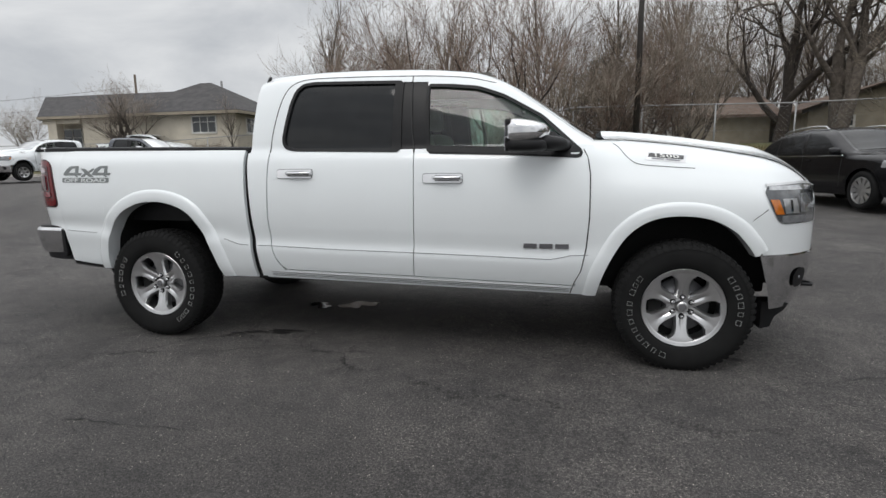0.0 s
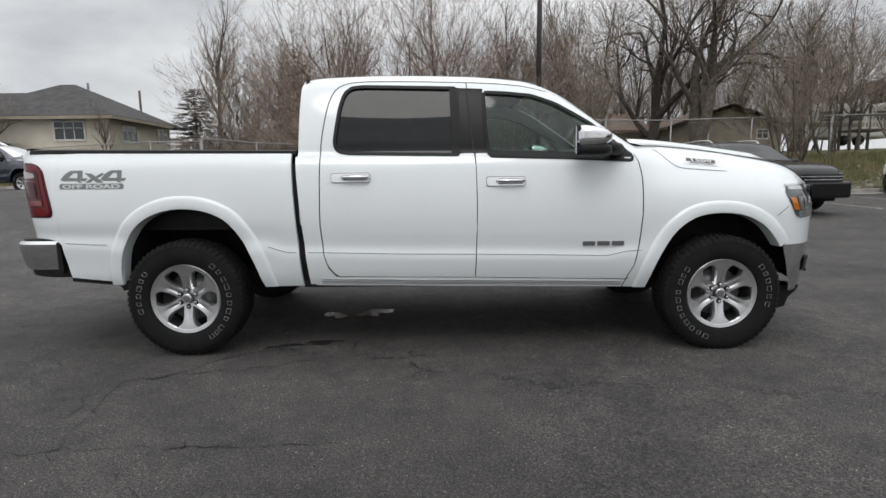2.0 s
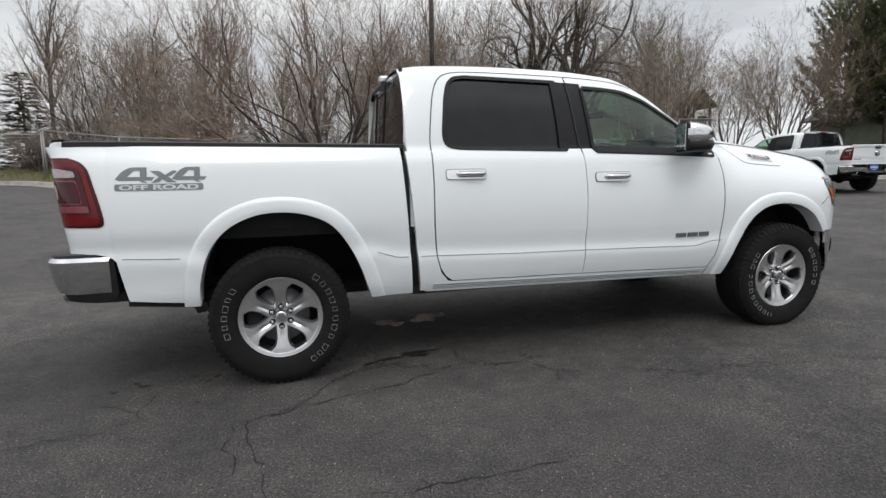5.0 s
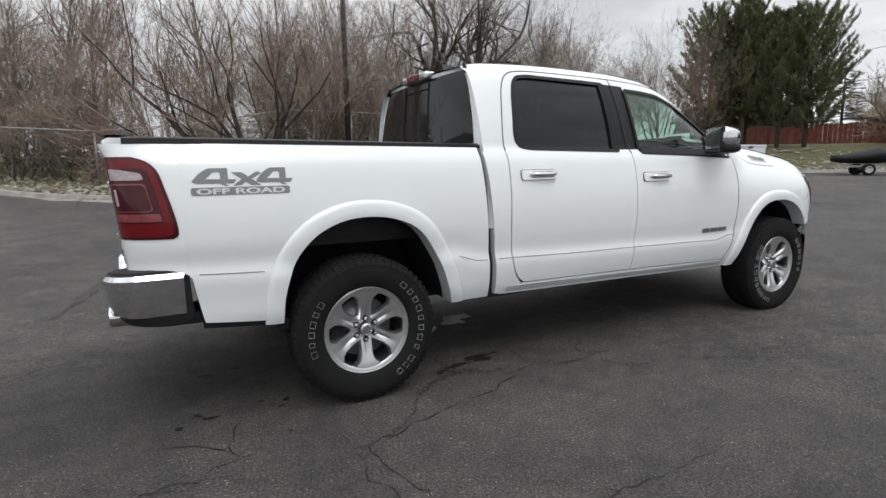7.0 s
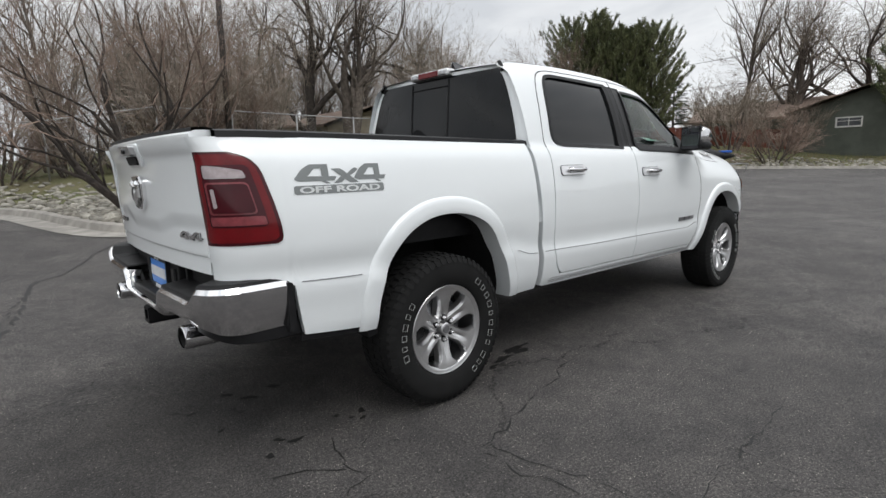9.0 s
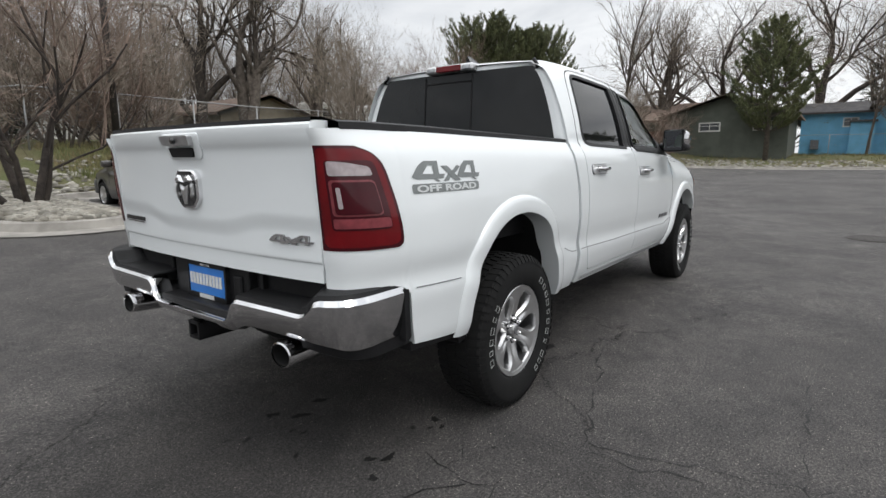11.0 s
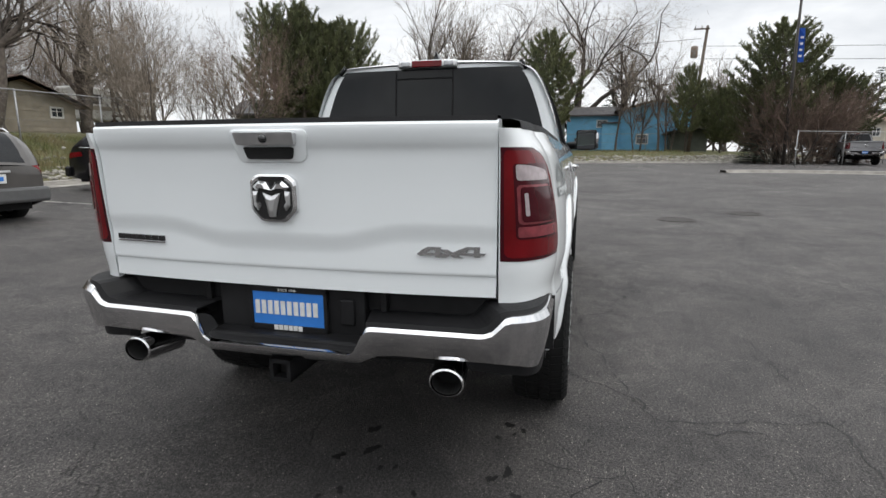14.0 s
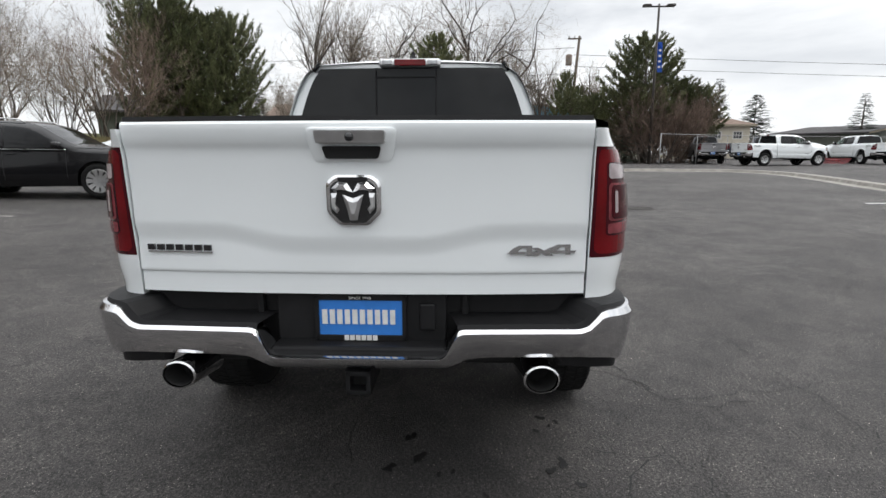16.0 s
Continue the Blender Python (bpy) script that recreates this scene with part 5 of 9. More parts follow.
    for flip in (-1, 1):
        vs, fs = [], []
        for i, z in enumerate(span(0.528, 0.640, 9)):
            e = 0.030 * abs((z - 0.584) / 0.056) ** 3
            for y in span(0.755 + e, 0.868 - e, 9):
                u = (z - 0.412) / 0.31
                r = -0.09 + 0.09 * u + 0.03 * math.sin(u * math.pi)
                vs.append((catmull(BOW, y) + r * (1 - (y / 0.955) ** 4) + 0.006, flip * (y + 0.006), z))
        fs = [(i * 9 + j, i * 9 + j + 1, i * 9 + j + 10, i * 9 + j + 9) for i in range(8) for j in range(8)]
        pocket = add("fog_lamp_pocket", mesh_of("fog_lamp_pocket", vs, fs, BLACK_TRIM, True), truck, "black fog lamp pocket")
        fogb = bmesh.new()
        box_bm(fogb, 4.30, 4.345, flip * 0.80 - 0.03, flip * 0.80 + 0.03, 0.572, 0.602, None, 0.012)
        part("fog_lamp", fogb, HEAD_GREY, pocket, "grey fog lamp", True)
        wedge = [(4.138, 0.430), (4.285, 0.430), (4.262, 0.385), (4.215, 0.345), (4.200, 0.300), (4.193, 0.278), (4.140, 0.262)]
        k = len(wedge)
        vs = [(x, flip * 0.852, z) for x, z in wedge] + [(x, flip * 0.70, z) for x, z in wedge]
        add("air_deflector", mesh_of("air_deflector", vs, [tuple(range(k)), tuple(range(k, 2 * k))] + [(i, (i + 1) % k, (i + 1) % k + k, i + k) for i in range(k)], BLACK_TRIM), truck, "black front air deflector")
        tv, tf = tube([(4.42, flip * 0.57, 0.49), (4.515, flip * 0.57, 0.49), (4.53, flip * 0.53, 0.49), (4.515, flip * 0.49, 0.49), (4.42, flip * 0.49, 0.49)], 0.011, 8)
        add("tow_hook", mesh_of("tow_hook", tv, tf, BLACK_TRIM, True), truck, "black tow hook")
    return truck


truck = pickup()


# ---- tailgate, rear bumper, bed, underside and cabin of the pickup ----
GATE = [(0.98, -1.158), (1.06, -1.1565), (1.09, -1.1565), (1.2, -1.159), (1.28, -1.163), (1.325, -1.168),
        (1.352, -1.1805), (1.376, -1.188), (1.402, -1.191), (1.414, -1.187), (1.424, -1.165)]


def gate_x(y, z):
    """The gate's outer face: bowed in plan, with a shoulder that sinks towards the middle, a hollow below it and a creased lower edge."""
    v = abs(y) / 0.78
    w = min(1.0, max(0.0, (abs(y) - 0.21) / 0.27))
    shoulder = 1.022 + 0.046 * w * w * (3 - 2 * w)
    lip = min(1.0, max(0.0, (z - 1.32) / 0.06))
    if z > shoulder + 0.025:
        base = catmull(GATE, z) - 0.002 * max(0.0, 1 - (z - shoulder - 0.025) / 0.12)
    else:
        u = min(1.0, (shoulder + 0.025 - z) / 0.075)
        top = catmull(GATE, shoulder + 0.025) - 0.002
        base = top + (-1.1475 - top) * u * u * (3 - 2 * u)
        if z < shoulder - 0.05:
            base -= 0.003 * (shoulder - 0.05 - z) / 0.10
        k = min(1.0, max(0.0, (0.918 - z) / 0.010))
        base += 0.0085 * k * k * (3 - 2 * k)
    return base + 0.040 * v ** 2.2 + 0.008 * lip * v ** 8


def cut_corners(poly, r):
    """The outline with each corner rounded off by about r."""
    out = []
    n = len(poly)
    for i, p in enumerate(poly):
        a, b = poly[i - 1], poly[(i + 1) % n]
        for u in (1.0, 0.45):
            k = min(0.45, r * u / math.hypot(a[0] - p[0], a[1] - p[1]))
            out.append((p[0] + (a[0] - p[0]) * k + (b[0] - p[0]) * (1 - u) * r * 0.25 / math.hypot(b[0] - p[0], b[1] - p[1]), p[1] + (a[1] - p[1]) * k + (b[1] - p[1]) * (1 - u) * r * 0.25 / math.hypot(b[0] - p[0], b[1] - p[1])))
        for u in (0.45, 1.0):
            k = min(0.45, r * u / math.hypot(b[0] - p[0], b[1] - p[1]))
            out.append((p[0] + (b[0] - p[0]) * k + (a[0] - p[0]) * (1 - u) * r * 0.25 / math.hypot(a[0] - p[0], a[1] - p[1]), p[1] + (b[1] - p[1]) * k + (a[1] - p[1]) * (1 - u) * r * 0.25 / math.hypot(a[0] - p[0], a[1] - p[1])))
    return out


def tailgate():
    gate_y = 0.7765
    vs, fs = [], []
    zs, ys = span(0.840, 1.424, 118), span(-gate_y, gate_y, 81)
    for z in zs:
        for y in ys:
            vs.append((gate_x(y, z), y * (1 - 0.006 * (1.424 - z) / 0.6), z))
    n = len(ys)
    fs = [(i * n + j, (i + 1) * n + j, (i + 1) * n + j + 1, i * n + j + 1) for i in range(len(zs) - 1) for j in range(n - 1)]
    rim = [j for j in range(n)] + [i * n + n - 1 for i in range(1, len(zs))] + [(len(zs) - 1) * n + j for j in range(n - 2, -1, -1)] + [i * n for i in range(len(zs) - 2, 0, -1)]
    o = len(vs)
    for k in rim:
        x, y, z = vs[k]
        vs.append((-1.06, y, z))
    m = len(rim)
    fs += [(rim[a], rim[(a + 1) % m], o + (a + 1) % m, o + a) for a in range(m)]
    fs.append(tuple(range(o, o + m)))
    gate = add("tailgate", split_normals(mesh_of("tailgate", vs, fs, PAINT), 28), truck, "white tailgate with a scooped lower edge")
    # handle: white bezel, chrome bar with lens, dark plate painting the slot's shade
    b = bmesh.new()
    pts = [(0.150, 1.398), (-0.150, 1.398), (-0.128, 1.288), (0.128, 1.288)]
    outer = cut_corners(pts, 0.025)
    ring = [(gate_x(y, z) - 0.006, y, z) for y, z in outer]
    inner = [(gate_x(y * 0.93, z) - 0.010, y * 0.93, 1.343 + (z - 1.343) * 0.9) for y, z in outer]
    k = len(ring)
    bez = ring + inner + [(x + 0.02, y, z) for x, y, z in ring]
    fs = [(i, (i + 1) % k, k + (i + 1) % k, k + i) for i in range(k)] + [(2 * k + i, 2 * k + (i + 1) % k, (i + 1) % k, i) for i in range(k)] + [tuple(range(k, 2 * k))]
    bezel = add("handle_bezel", split_normals(mesh_of("handle_bezel", bez, fs, PAINT), 40), gate, "white tailgate handle surround")

    def plate(name, poly, off, depth, mat, parent, label=""):
        k = len(poly)
        vs = [(gate_x(y, z) - off, y, z) for y, z in poly] + [(gate_x(y, z) - off + depth, y, z) for y, z in poly]
        fs = [tuple(range(k))] + [(i, i + k, (i + 1) % k + k, (i + 1) % k) for i in range(k)]
        return add(name, mesh_of(name, vs, fs, mat), parent, label)
    plate("handle_bar", cut_corners([(0.112, 1.386), (-0.112, 1.386), (-0.108, 1.346), (0.108, 1.346)], 0.006), 0.034, 0.03, CHROME_DULL, gate, "brushed chrome tailgate handle")
    plate("handle_slot_shade", cut_corners([(0.096, 1.338), (-0.096, 1.338), (-0.084, 1.298), (0.084, 1.298)], 0.010), 0.022, 0.018, UNDER, gate, "near-black plate painted as shade of the handle recess")
    cv, cf = lathe([(0.0, 0.0), (0.011, 0.0), (0.014, 0.006), (0.014, 0.02)], 20, "x")
    add("camera_eye", mesh_of("camera_eye", [(gate_x(0, 1.366) - 0.044 + vx, vy, 1.366 + vz) for vx, vy, vz in cv], cf, BLACK_GLOSS, True), gate, "small black reversing camera")
    # shield badge
    shield = [(0.062, 1.246), (-0.062, 1.246), (-0.090, 1.222), (-0.090, 1.125), (-0.048, 1.082), (0.048, 1.082), (0.090, 1.125), (0.090, 1.222)]
    def raised(name, poly, off, rise, mat, label, shrink=0.6):
        """A plate whose face swells to a smaller raised outline, so that it catches the light."""
        cy, cz = sum(y for y, z in poly) / len(poly), sum(z for y, z in poly) / len(poly)
        k = len(poly)
        mid = [(cy + (y - cy) * shrink, cz + (z - cz) * shrink) for y, z in poly]
        vs = [(gate_x(y, z) + 0.002, y, z) for y, z in poly] + [(gate_x(y, z) - off, y, z) for y, z in poly] + [(gate_x(y, z) - off - rise, y, z) for y, z in mid]
        fs = [(a * k + i, a * k + (i + 1) % k, (a + 1) * k + (i + 1) % k, (a + 1) * k + i) for a in range(2) for i in range(k)] + [tuple(range(2 * k, 3 * k))]
        return add(name, mesh_of(name, vs, fs, mat), gate, label)
    raised("shield_badge", cut_corners(shield, 0.012), 0.016, 0.006, CHROME_BRIGHT, "chrome shield badge", 0.9)
    plate("shield_field", cut_corners([(y * 0.84, 1.160 + (z - 1.164) * 0.84) for y, z in shield], 0.01), 0.0245, 0.004, BLACK_GLOSS, gate, "dark badge field")
    # plain relief inside the shield: a broad bow of two halves and a tapered wedge
    for s in (-1, 1):
        raised("badge_bow", [(0.0, 1.192), (s * 0.018, 1.222), (s * 0.046, 1.225), (s * 0.070, 1.204), (s * 0.058, 1.192), (s * 0.036, 1.196)][::-s], 0.030, 0.010, CHROME_BRIGHT, "chrome relief", 0.5)
        raised("badge_curl", [(s * 0.052, 1.190), (s * 0.072, 1.188), (s * 0.070, 1.140), (s * 0.054, 1.122), (s * 0.046, 1.136), (s * 0.058, 1.150)][::-s], 0.029, 0.006, CHROME_DULL, "dull chrome relief", 0.6)
    raised("badge_wedge", [(-0.034, 1.184), (0.0, 1.172), (0.034, 1.184), (0.020, 1.136), (0.012, 1.100), (-0.012, 1.100), (-0.020, 1.136)], 0.029, 0.007, CHROME_DULL, "dull chrome relief", 0.5)
    plate("badge_bar", [(-0.048, 1.240), (0.048, 1.240), (0.048, 1.227), (-0.048, 1.227)][::-1], 0.0275, 0.004, BLACK_GLOSS, gate, "black bar on the badge")
    # a run of dark bars, and the 4x4 mark
    for k in range(7):
        y = 0.737 - k * 0.0345
        plate("bar_badge", [(y, 1.008), (y - 0.026, 1.008), (y - 0.026, 0.988), (y, 0.988)], 0.008, 0.008, BLACK_GLOSS, gate, "black and chrome bar badge")
    plate("badge_line", [(0.735, 0.985), (0.50, 0.985), (0.50, 0.980), (0.735, 0.980)], 0.008, 0.008, CHROME, gate)
    def flat(poly, off):
        k = len(poly)
        vs = [(gate_x(y, z) - off, y, z) for y, z in poly] + [(gate_x(y, z), y, z) for y, z in poly]
        return vs, [tuple(range(k))] + [(i, i + k, (i + 1) % k + k, (i + 1) % k) for i in range(k)]
    shapes = [[(-0.508 - x * 0.50, 0.976 + z * 0.33) for x, z in q] for q in FOUR] + [[(-0.584 - x * 0.62, 0.976 + z * 0.33) for x, z in q] for q in CROSS] + [[(-0.638 - x * 0.50, 0.979 + z * 0.33) for x, z in q] for q in FOUR]
    add("four_badge", mesh_of("four_badge", *join(*[flat(q, 0.008) for q in shapes]), CHROME), gate, "chrome 4x4 badge")
    # slightly larger grey shapes paint a shadow round the 4x4 strokes
    rims = [flat([(y + (y - sum(a for a, b in q) / len(q)) * 0.04, z + (z - sum(b for a, b in q) / len(q)) * 0.08) for y, z in q], 0.005) for q in shapes]
    add("badge_shadow", mesh_of("badge_shadow", *join(*rims), ALLOY_GREY), gate, "dark rim painted as shadow round the badge")
    # dark gap line beside the gate and the black cap along the bed's top edge
    for flip in (-1, 1):
        v, f = tube([(-1.070, flip * (gate_y + 0.004), z) for z in (0.835, 1.1, 1.40)], 0.004, 5)
        add("gate_gap", mesh_of("gate_gap", v, f, PAINT_SEAM), truck, "dark gap beside the tailgate")
        line = [(x, flip * (half_width(x, 1.40) - 0.035), lerp([(-1.2, 1.415), (-0.95, 1.418), (0.8, 1.396)], x)) for x in [-0.80 - 0.35 * math.sin(a) for a in span(0.86, 0, 10)] + span(-0.75, 0.775, 12)]
        vs, fs = [], []
        for i, (x, y, z) in enumerate(line):
            vs += [(x, y + flip * 0.038, z - 0.024), (x, y + flip * 0.032, z + 0.002), (x, y, z + 0.010), (x, y - flip * 0.045, z + 0.008), (x, y - flip * 0.050, z - 0.03)]
            if i:
                fs += [((i - 1) * 5 + c, i * 5 + c, i * 5 + c + 1, (i - 1) * 5 + c + 1) for c in range(4)]
        add("bed_rail_cap", mesh_of("bed_rail_cap", vs, fs, BLACK_TRIM), truck, "black plastic bed rail cap")
    vs, fs = [], []
    for i, y in enumerate(span(-0.772, 0.772, 30)):
        x = gate_x(y, 1.418) + 0.012
        vs += [(x - 0.013, y, 1.418), (x - 0.010, y, 1.434), (x + 0.04, y, 1.437), (x + 0.08, y, 1.430), (x + 0.08, y, 1.39)]
        if i:
            fs += [((i - 1) * 5 + c, i * 5 + c, i * 5 + c + 1, (i - 1) * 5 + c + 1) for c in range(4)]
    add("gate_cap", mesh_of("gate_cap", vs, fs, BLACK_TRIM), truck, "black cap along the top of the tailgate")
    # the bed itself: liner floor, walls and wheel boxes
    box("bed_floor", -1.02, 0.79, -0.80, 0.80, 0.86, 0.90, BLACK_TRIM, truck, "black bed liner floor")
    for flip in (-1, 1):
        box("bed_wall", -1.0, 0.78, flip * 0.80 - 0.02, flip * 0.80 + 0.02, 0.90, 1.39, BLACK_TRIM, truck, "black bed liner wall")
    box("bed_front_wall", 0.755, 0.785, -0.80, 0.80, 0.55, 1.392, BLACK_TRIM, truck, "black front wall of the bed")


def rear_bumper():
    """Chrome bumper in plan along y, dropping to a low step in the middle, with black pads on top."""
    plan = [(-1.222 + 0.010 * (y / 0.66) ** 2, y) for y in span(0, 0.64, 60)]
    plan += [(-1.2126 + 0.2626 * (1 - math.cos(a) ** 0.56), 0.64 + 0.316 * math.sin(a) ** 0.56) for a in [math.pi / 2 * k ** 1.5 for k in span(0, 1, 30)][1:]]
    plan += [(x, 0.956) for x in span(-0.95, -0.862, 5)[1:]]
    top = [(0, 0.640), (0.280, 0.640), (0.300, 0.652), (0.324, 0.705), (0.340, 0.731), (0.360, 0.737), (0.745, 0.740), (0.775, 0.750), (0.800, 0.775), (0.815, 0.795), (0.840, 0.803), (0.96, 0.806)]
    low = [(0, 0.587), (0.30, 0.588), (0.335, 0.600), (0.375, 0.620), (0.44, 0.627), (0.76, 0.630), (0.88, 0.616), (0.96, 0.592)]
    line = [(x, -y) for x, y in reversed(plan[1:])] + plan
    vs, m = [], 9
    for i, (x, y) in enumerate(line):
        (ax, ay), (bx, by) = line[max(i - 1, 0)], line[min(i + 1, len(line) - 1)]
        k = math.hypot(bx - ax, by - ay)
        nx, ny = (by - ay) / k, -(bx - ax) / k
        t, b = lerp(top, abs(y)), lerp(low, abs(y))
        for d, u in ((0.09, 0.98), (0.026, 1.01), (0.014, 1.00), (0.001, 0.90), (0.001, 0.85), (0.008, 0.55), (0.018, 0.28), (0.032, 0.06), (0.07, -0.03)):
            vs.append((x + nx * d, y + ny * d, b + (t - b) * u))
    fs = [(i * m + c, i * m + c + 1, (i + 1) * m + c + 1, (i + 1) * m + c) for i in range(len(line) - 1) for c in range(m - 1)]
    bump = add("rear_bumper", split_normals(mesh_of("rear_bumper", vs, fs, CHROME), 30), truck, "chrome step bumper with worn corners")
    for flip in (-1, 1):
        # black end cap, lower lip and corner pad that follow the plan
        cap = [(-0.866, 0.797), (-0.842, 0.792), (-0.832, 0.60), (-0.850, 0.582), (-0.866, 0.586)]
        v = [(x, flip * 0.957, z) for x, z in cap] + [(x, flip * 0.88, z) for x, z in cap]
        add("bumper_end", mesh_of("bumper_end", v, [(0, 1, 2, 3, 4), (5, 6, 7, 8, 9)] + [(i, (i + 1) % 5, (i + 1) % 5 + 5, i + 5) for i in range(5)], BLACK_TRIM), truck, "black bumper end cap")
        vs, fs = [], []
        side = [(x, flip * y) for x, y in plan if y > 0.42]
        for i, (x, y) in enumerate(side):
            z = lerp(low, abs(y))
            drop = 0.0 if 0.53 < abs(y) < 0.72 else 0.010 if abs(y) < 0.66 else 0.034
            vs += [(x + 0.050, y - flip * 0.03, z + 0.014), (x + 0.056, y - flip * 0.032, z - drop), (x + 0.09, y - flip * 0.05, z - drop * 1.3), (x + 0.10, y - flip * 0.06, z + 0.01)]
            if i:
                fs += [((i - 1) * 4 + c, i * 4 + c, i * 4 + c + 1, (i - 1) * 4 + c + 1) for c in range(3)]
        add("bumper_lip", mesh_of("bumper_lip", vs, fs, BLACK_TRIM), truck, "black lower bumper lip")
        vs, fs = [], []
        side = [(x, flip * y) for x, y in plan if y > 0.34]
        for i, (x, y) in enumerate(side):
            z = lerp(top, abs(y))
            vs += [(x + 0.016, y * 0.985, z - 0.01), (x + 0.026, y * 0.975, z + 0.014), (max(x + 0.12, -1.08) if x < -0.95 else x, y * 0.90, z + 0.020), (-1.0 if x < -1.0 else x, y * 0.86, z + 0.020)]
            if i:
                fs += [((i - 1) * 4 + c, i * 4 + c, i * 4 + c + 1, (i - 1) * 4 + c + 1) for c in range(3)]
        add("bumper_top", mesh_of("bumper_top", vs, fs, BLACK_TRIM), truck, "black bumper top cover")
        b = bmesh.new()
        y0, y1 = sorted((flip * 0.352, flip * 0.765))
        box_bm(b, -1.185, -1.05, y0, y1, 0.70, 0.744, None, 0.01)
        for k in range(20):
            yy = y0 + 0.02 + (y1 - y0 - 0.04) * k / 19
            for r in range(3):
                xx = -1.180 + r * 0.04 + (k % 2) * 0.012
                box_bm(b, xx, xx + 0.022, yy - 0.009, yy + 0.009, 0.743, 0.751)
        part("step_pad", b, BLACK_TRIM, bump, "black ribbed step pad")
    # black panel between gate and chrome, centre well with the plate
    box("bumper_shelf", -1.065, -0.95, -0.86, 0.86, 0.60, 0.842, BLACK_TRIM, truck, "black panel below the tailgate")
    box("centre_step", -1.185, -1.05, -0.30, 0.30, 0.60, 0.664, BLACK_TRIM, truck, "black centre step", 0.01)
    box("plate_panel", -1.105, -1.06, -0.30, 0.30, 0.655, 0.842, BLACK_TRIM, truck, "black number plate panel", 0.006)
    for y in (0.365, -0.365, 0.80, -0.80):
        box("pad_rib", -1.09, -1.06, y - 0.012, y + 0.012, 0.745, 0.838, BLACK_TRIM, truck, "", 0.004)
    plate_ob = box("licence_plate", -1.121, -1.114, -0.148, 0.148, 0.708, 0.838, PLATE_BLUE, truck, "bright blue dealer plate in a black frame", 0.002)
    for nm, a in (("plate_frame", (-0.160, 0.160, 0.838, 0.858)), ("plate_frame", (-0.160, 0.160, 0.690, 0.712)), ("plate_frame", (-0.160, -0.146, 0.69, 0.858)), ("plate_frame", (0.146, 0.160, 0.69, 0.858))):
        box(nm, -1.126, -1.104, a[0], a[1], a[2], a[3], BLACK_TRIM, plate_ob, "black plate frame", 0.002)
    # plain bars for the dealer's marks
    for k in range(10):
        y = 0.126 - k * 0.0265
        box("plate_mark", -1.1245, -1.120, y - 0.009, y + 0.009, 0.752, 0.804, WHITE_MARK, plate_ob, "plain white bar")
    for k in range(6):
        y = 0.050 - k * 0.020
        box("frame_mark", -1.1285, -1.125, y - 0.008, y + 0.008, 0.694, 0.712, WHITE_MARK, plate_ob, "plain white bar")
    letters("SINCE 1946", 0.0135, plate_ob, WHITE_MARK, pose(-1.1275, 0, 0.8430, 90, 0, -90), 0.0008, "frame_words", "small white words", 1.05, 0, 0.0, 1.1)
    plate_ob.matrix_basis = Matrix.Translation((0, 0, -0.026))
    box("tow_socket", -1.118, -1.10, -0.262, -0.205, 0.700, 0.80, BLACK_TRIM, truck, "black trailer socket cover", 0.008)
    # hitch receiver: square tube, open at the back
    b = bmesh.new()
    for a in ((-0.042, 0.042, 0.566, 0.580), (-0.042, 0.042, 0.498, 0.512), (-0.042, -0.028, 0.498, 0.58), (0.028, 0.042, 0.498, 0.58)):
        box_bm(b, -1.20, -0.95, a[0], a[1], a[2], a[3])
    part("hitch_receiver", b, BLACK_TRIM, truck, "black square hitch receiver")
    # near-black plate stands in for the shade inside the tube
    box("hitch_bore_shade", -1.15, -1.14, -0.03, 0.03, 0.51, 0.568, UNDER, truck)
    box("hitch_beam", -1.05, -0.95, -0.55, 0.55, 0.555, 0.63, UNDER, truck, "black hitch beam", 0.01)


def underside():
    box("chassis", -0.72, 4.25, -0.55, 0.55, 0.42, 0.52, UNDER, truck, "dark chassis and underbody", 0.02)
    box("floor_pan", 0.80, 3.15, -0.90, 0.90, 0.46, 0.55, UNDER, truck, "dark floor pan")
    box("engine_bay", 3.2, 4.4, -0.62, 0.62, 0.50, 1.15, UNDER, truck, "dark engine bay")
    for x in (0.0, WHEELBASE):
        tube_part("axle", [(x, -0.80, HUB_Z), (x, -0.15, HUB_Z - 0.02), (x, 0.15, HUB_Z - 0.02), (x, 0.80, HUB_Z)], [0.05, 0.07, 0.07, 0.05], UNDER, truck, 10)
    bm = bmesh.new()
    bmesh.ops.create_uvsphere(bm, u_segments=16, v_segments=10, radius=0.15, matrix=Matrix.Translation((0, 0.0, HUB_Z)))
    part("differential", bm, UNDER, truck, "", True)
    tube_part("exhaust_pipe", [(-1.1, -0.62, 0.56), (-0.85, -0.62, 0.55), (-0.6, -0.45, 0.56), (1.0, -0.40, 0.47)], 0.035, UNDER, truck)
    tube_part("exhaust_pipe", [(-1.1, 0.62, 0.56), (-0.85, 0.62, 0.55), (-0.6, 0.45, 0.56), (1.0, 0.40, 0.47)], 0.035, UNDER, truck)
    for flip in (-1, 1):
        box("well_panel", -0.35, 0.38, flip * 0.80 - 0.01, flip * 0.80 + 0.01, 0.905, 1.03, PAINT, truck, "pale inner bed panel seen in the wheel well")


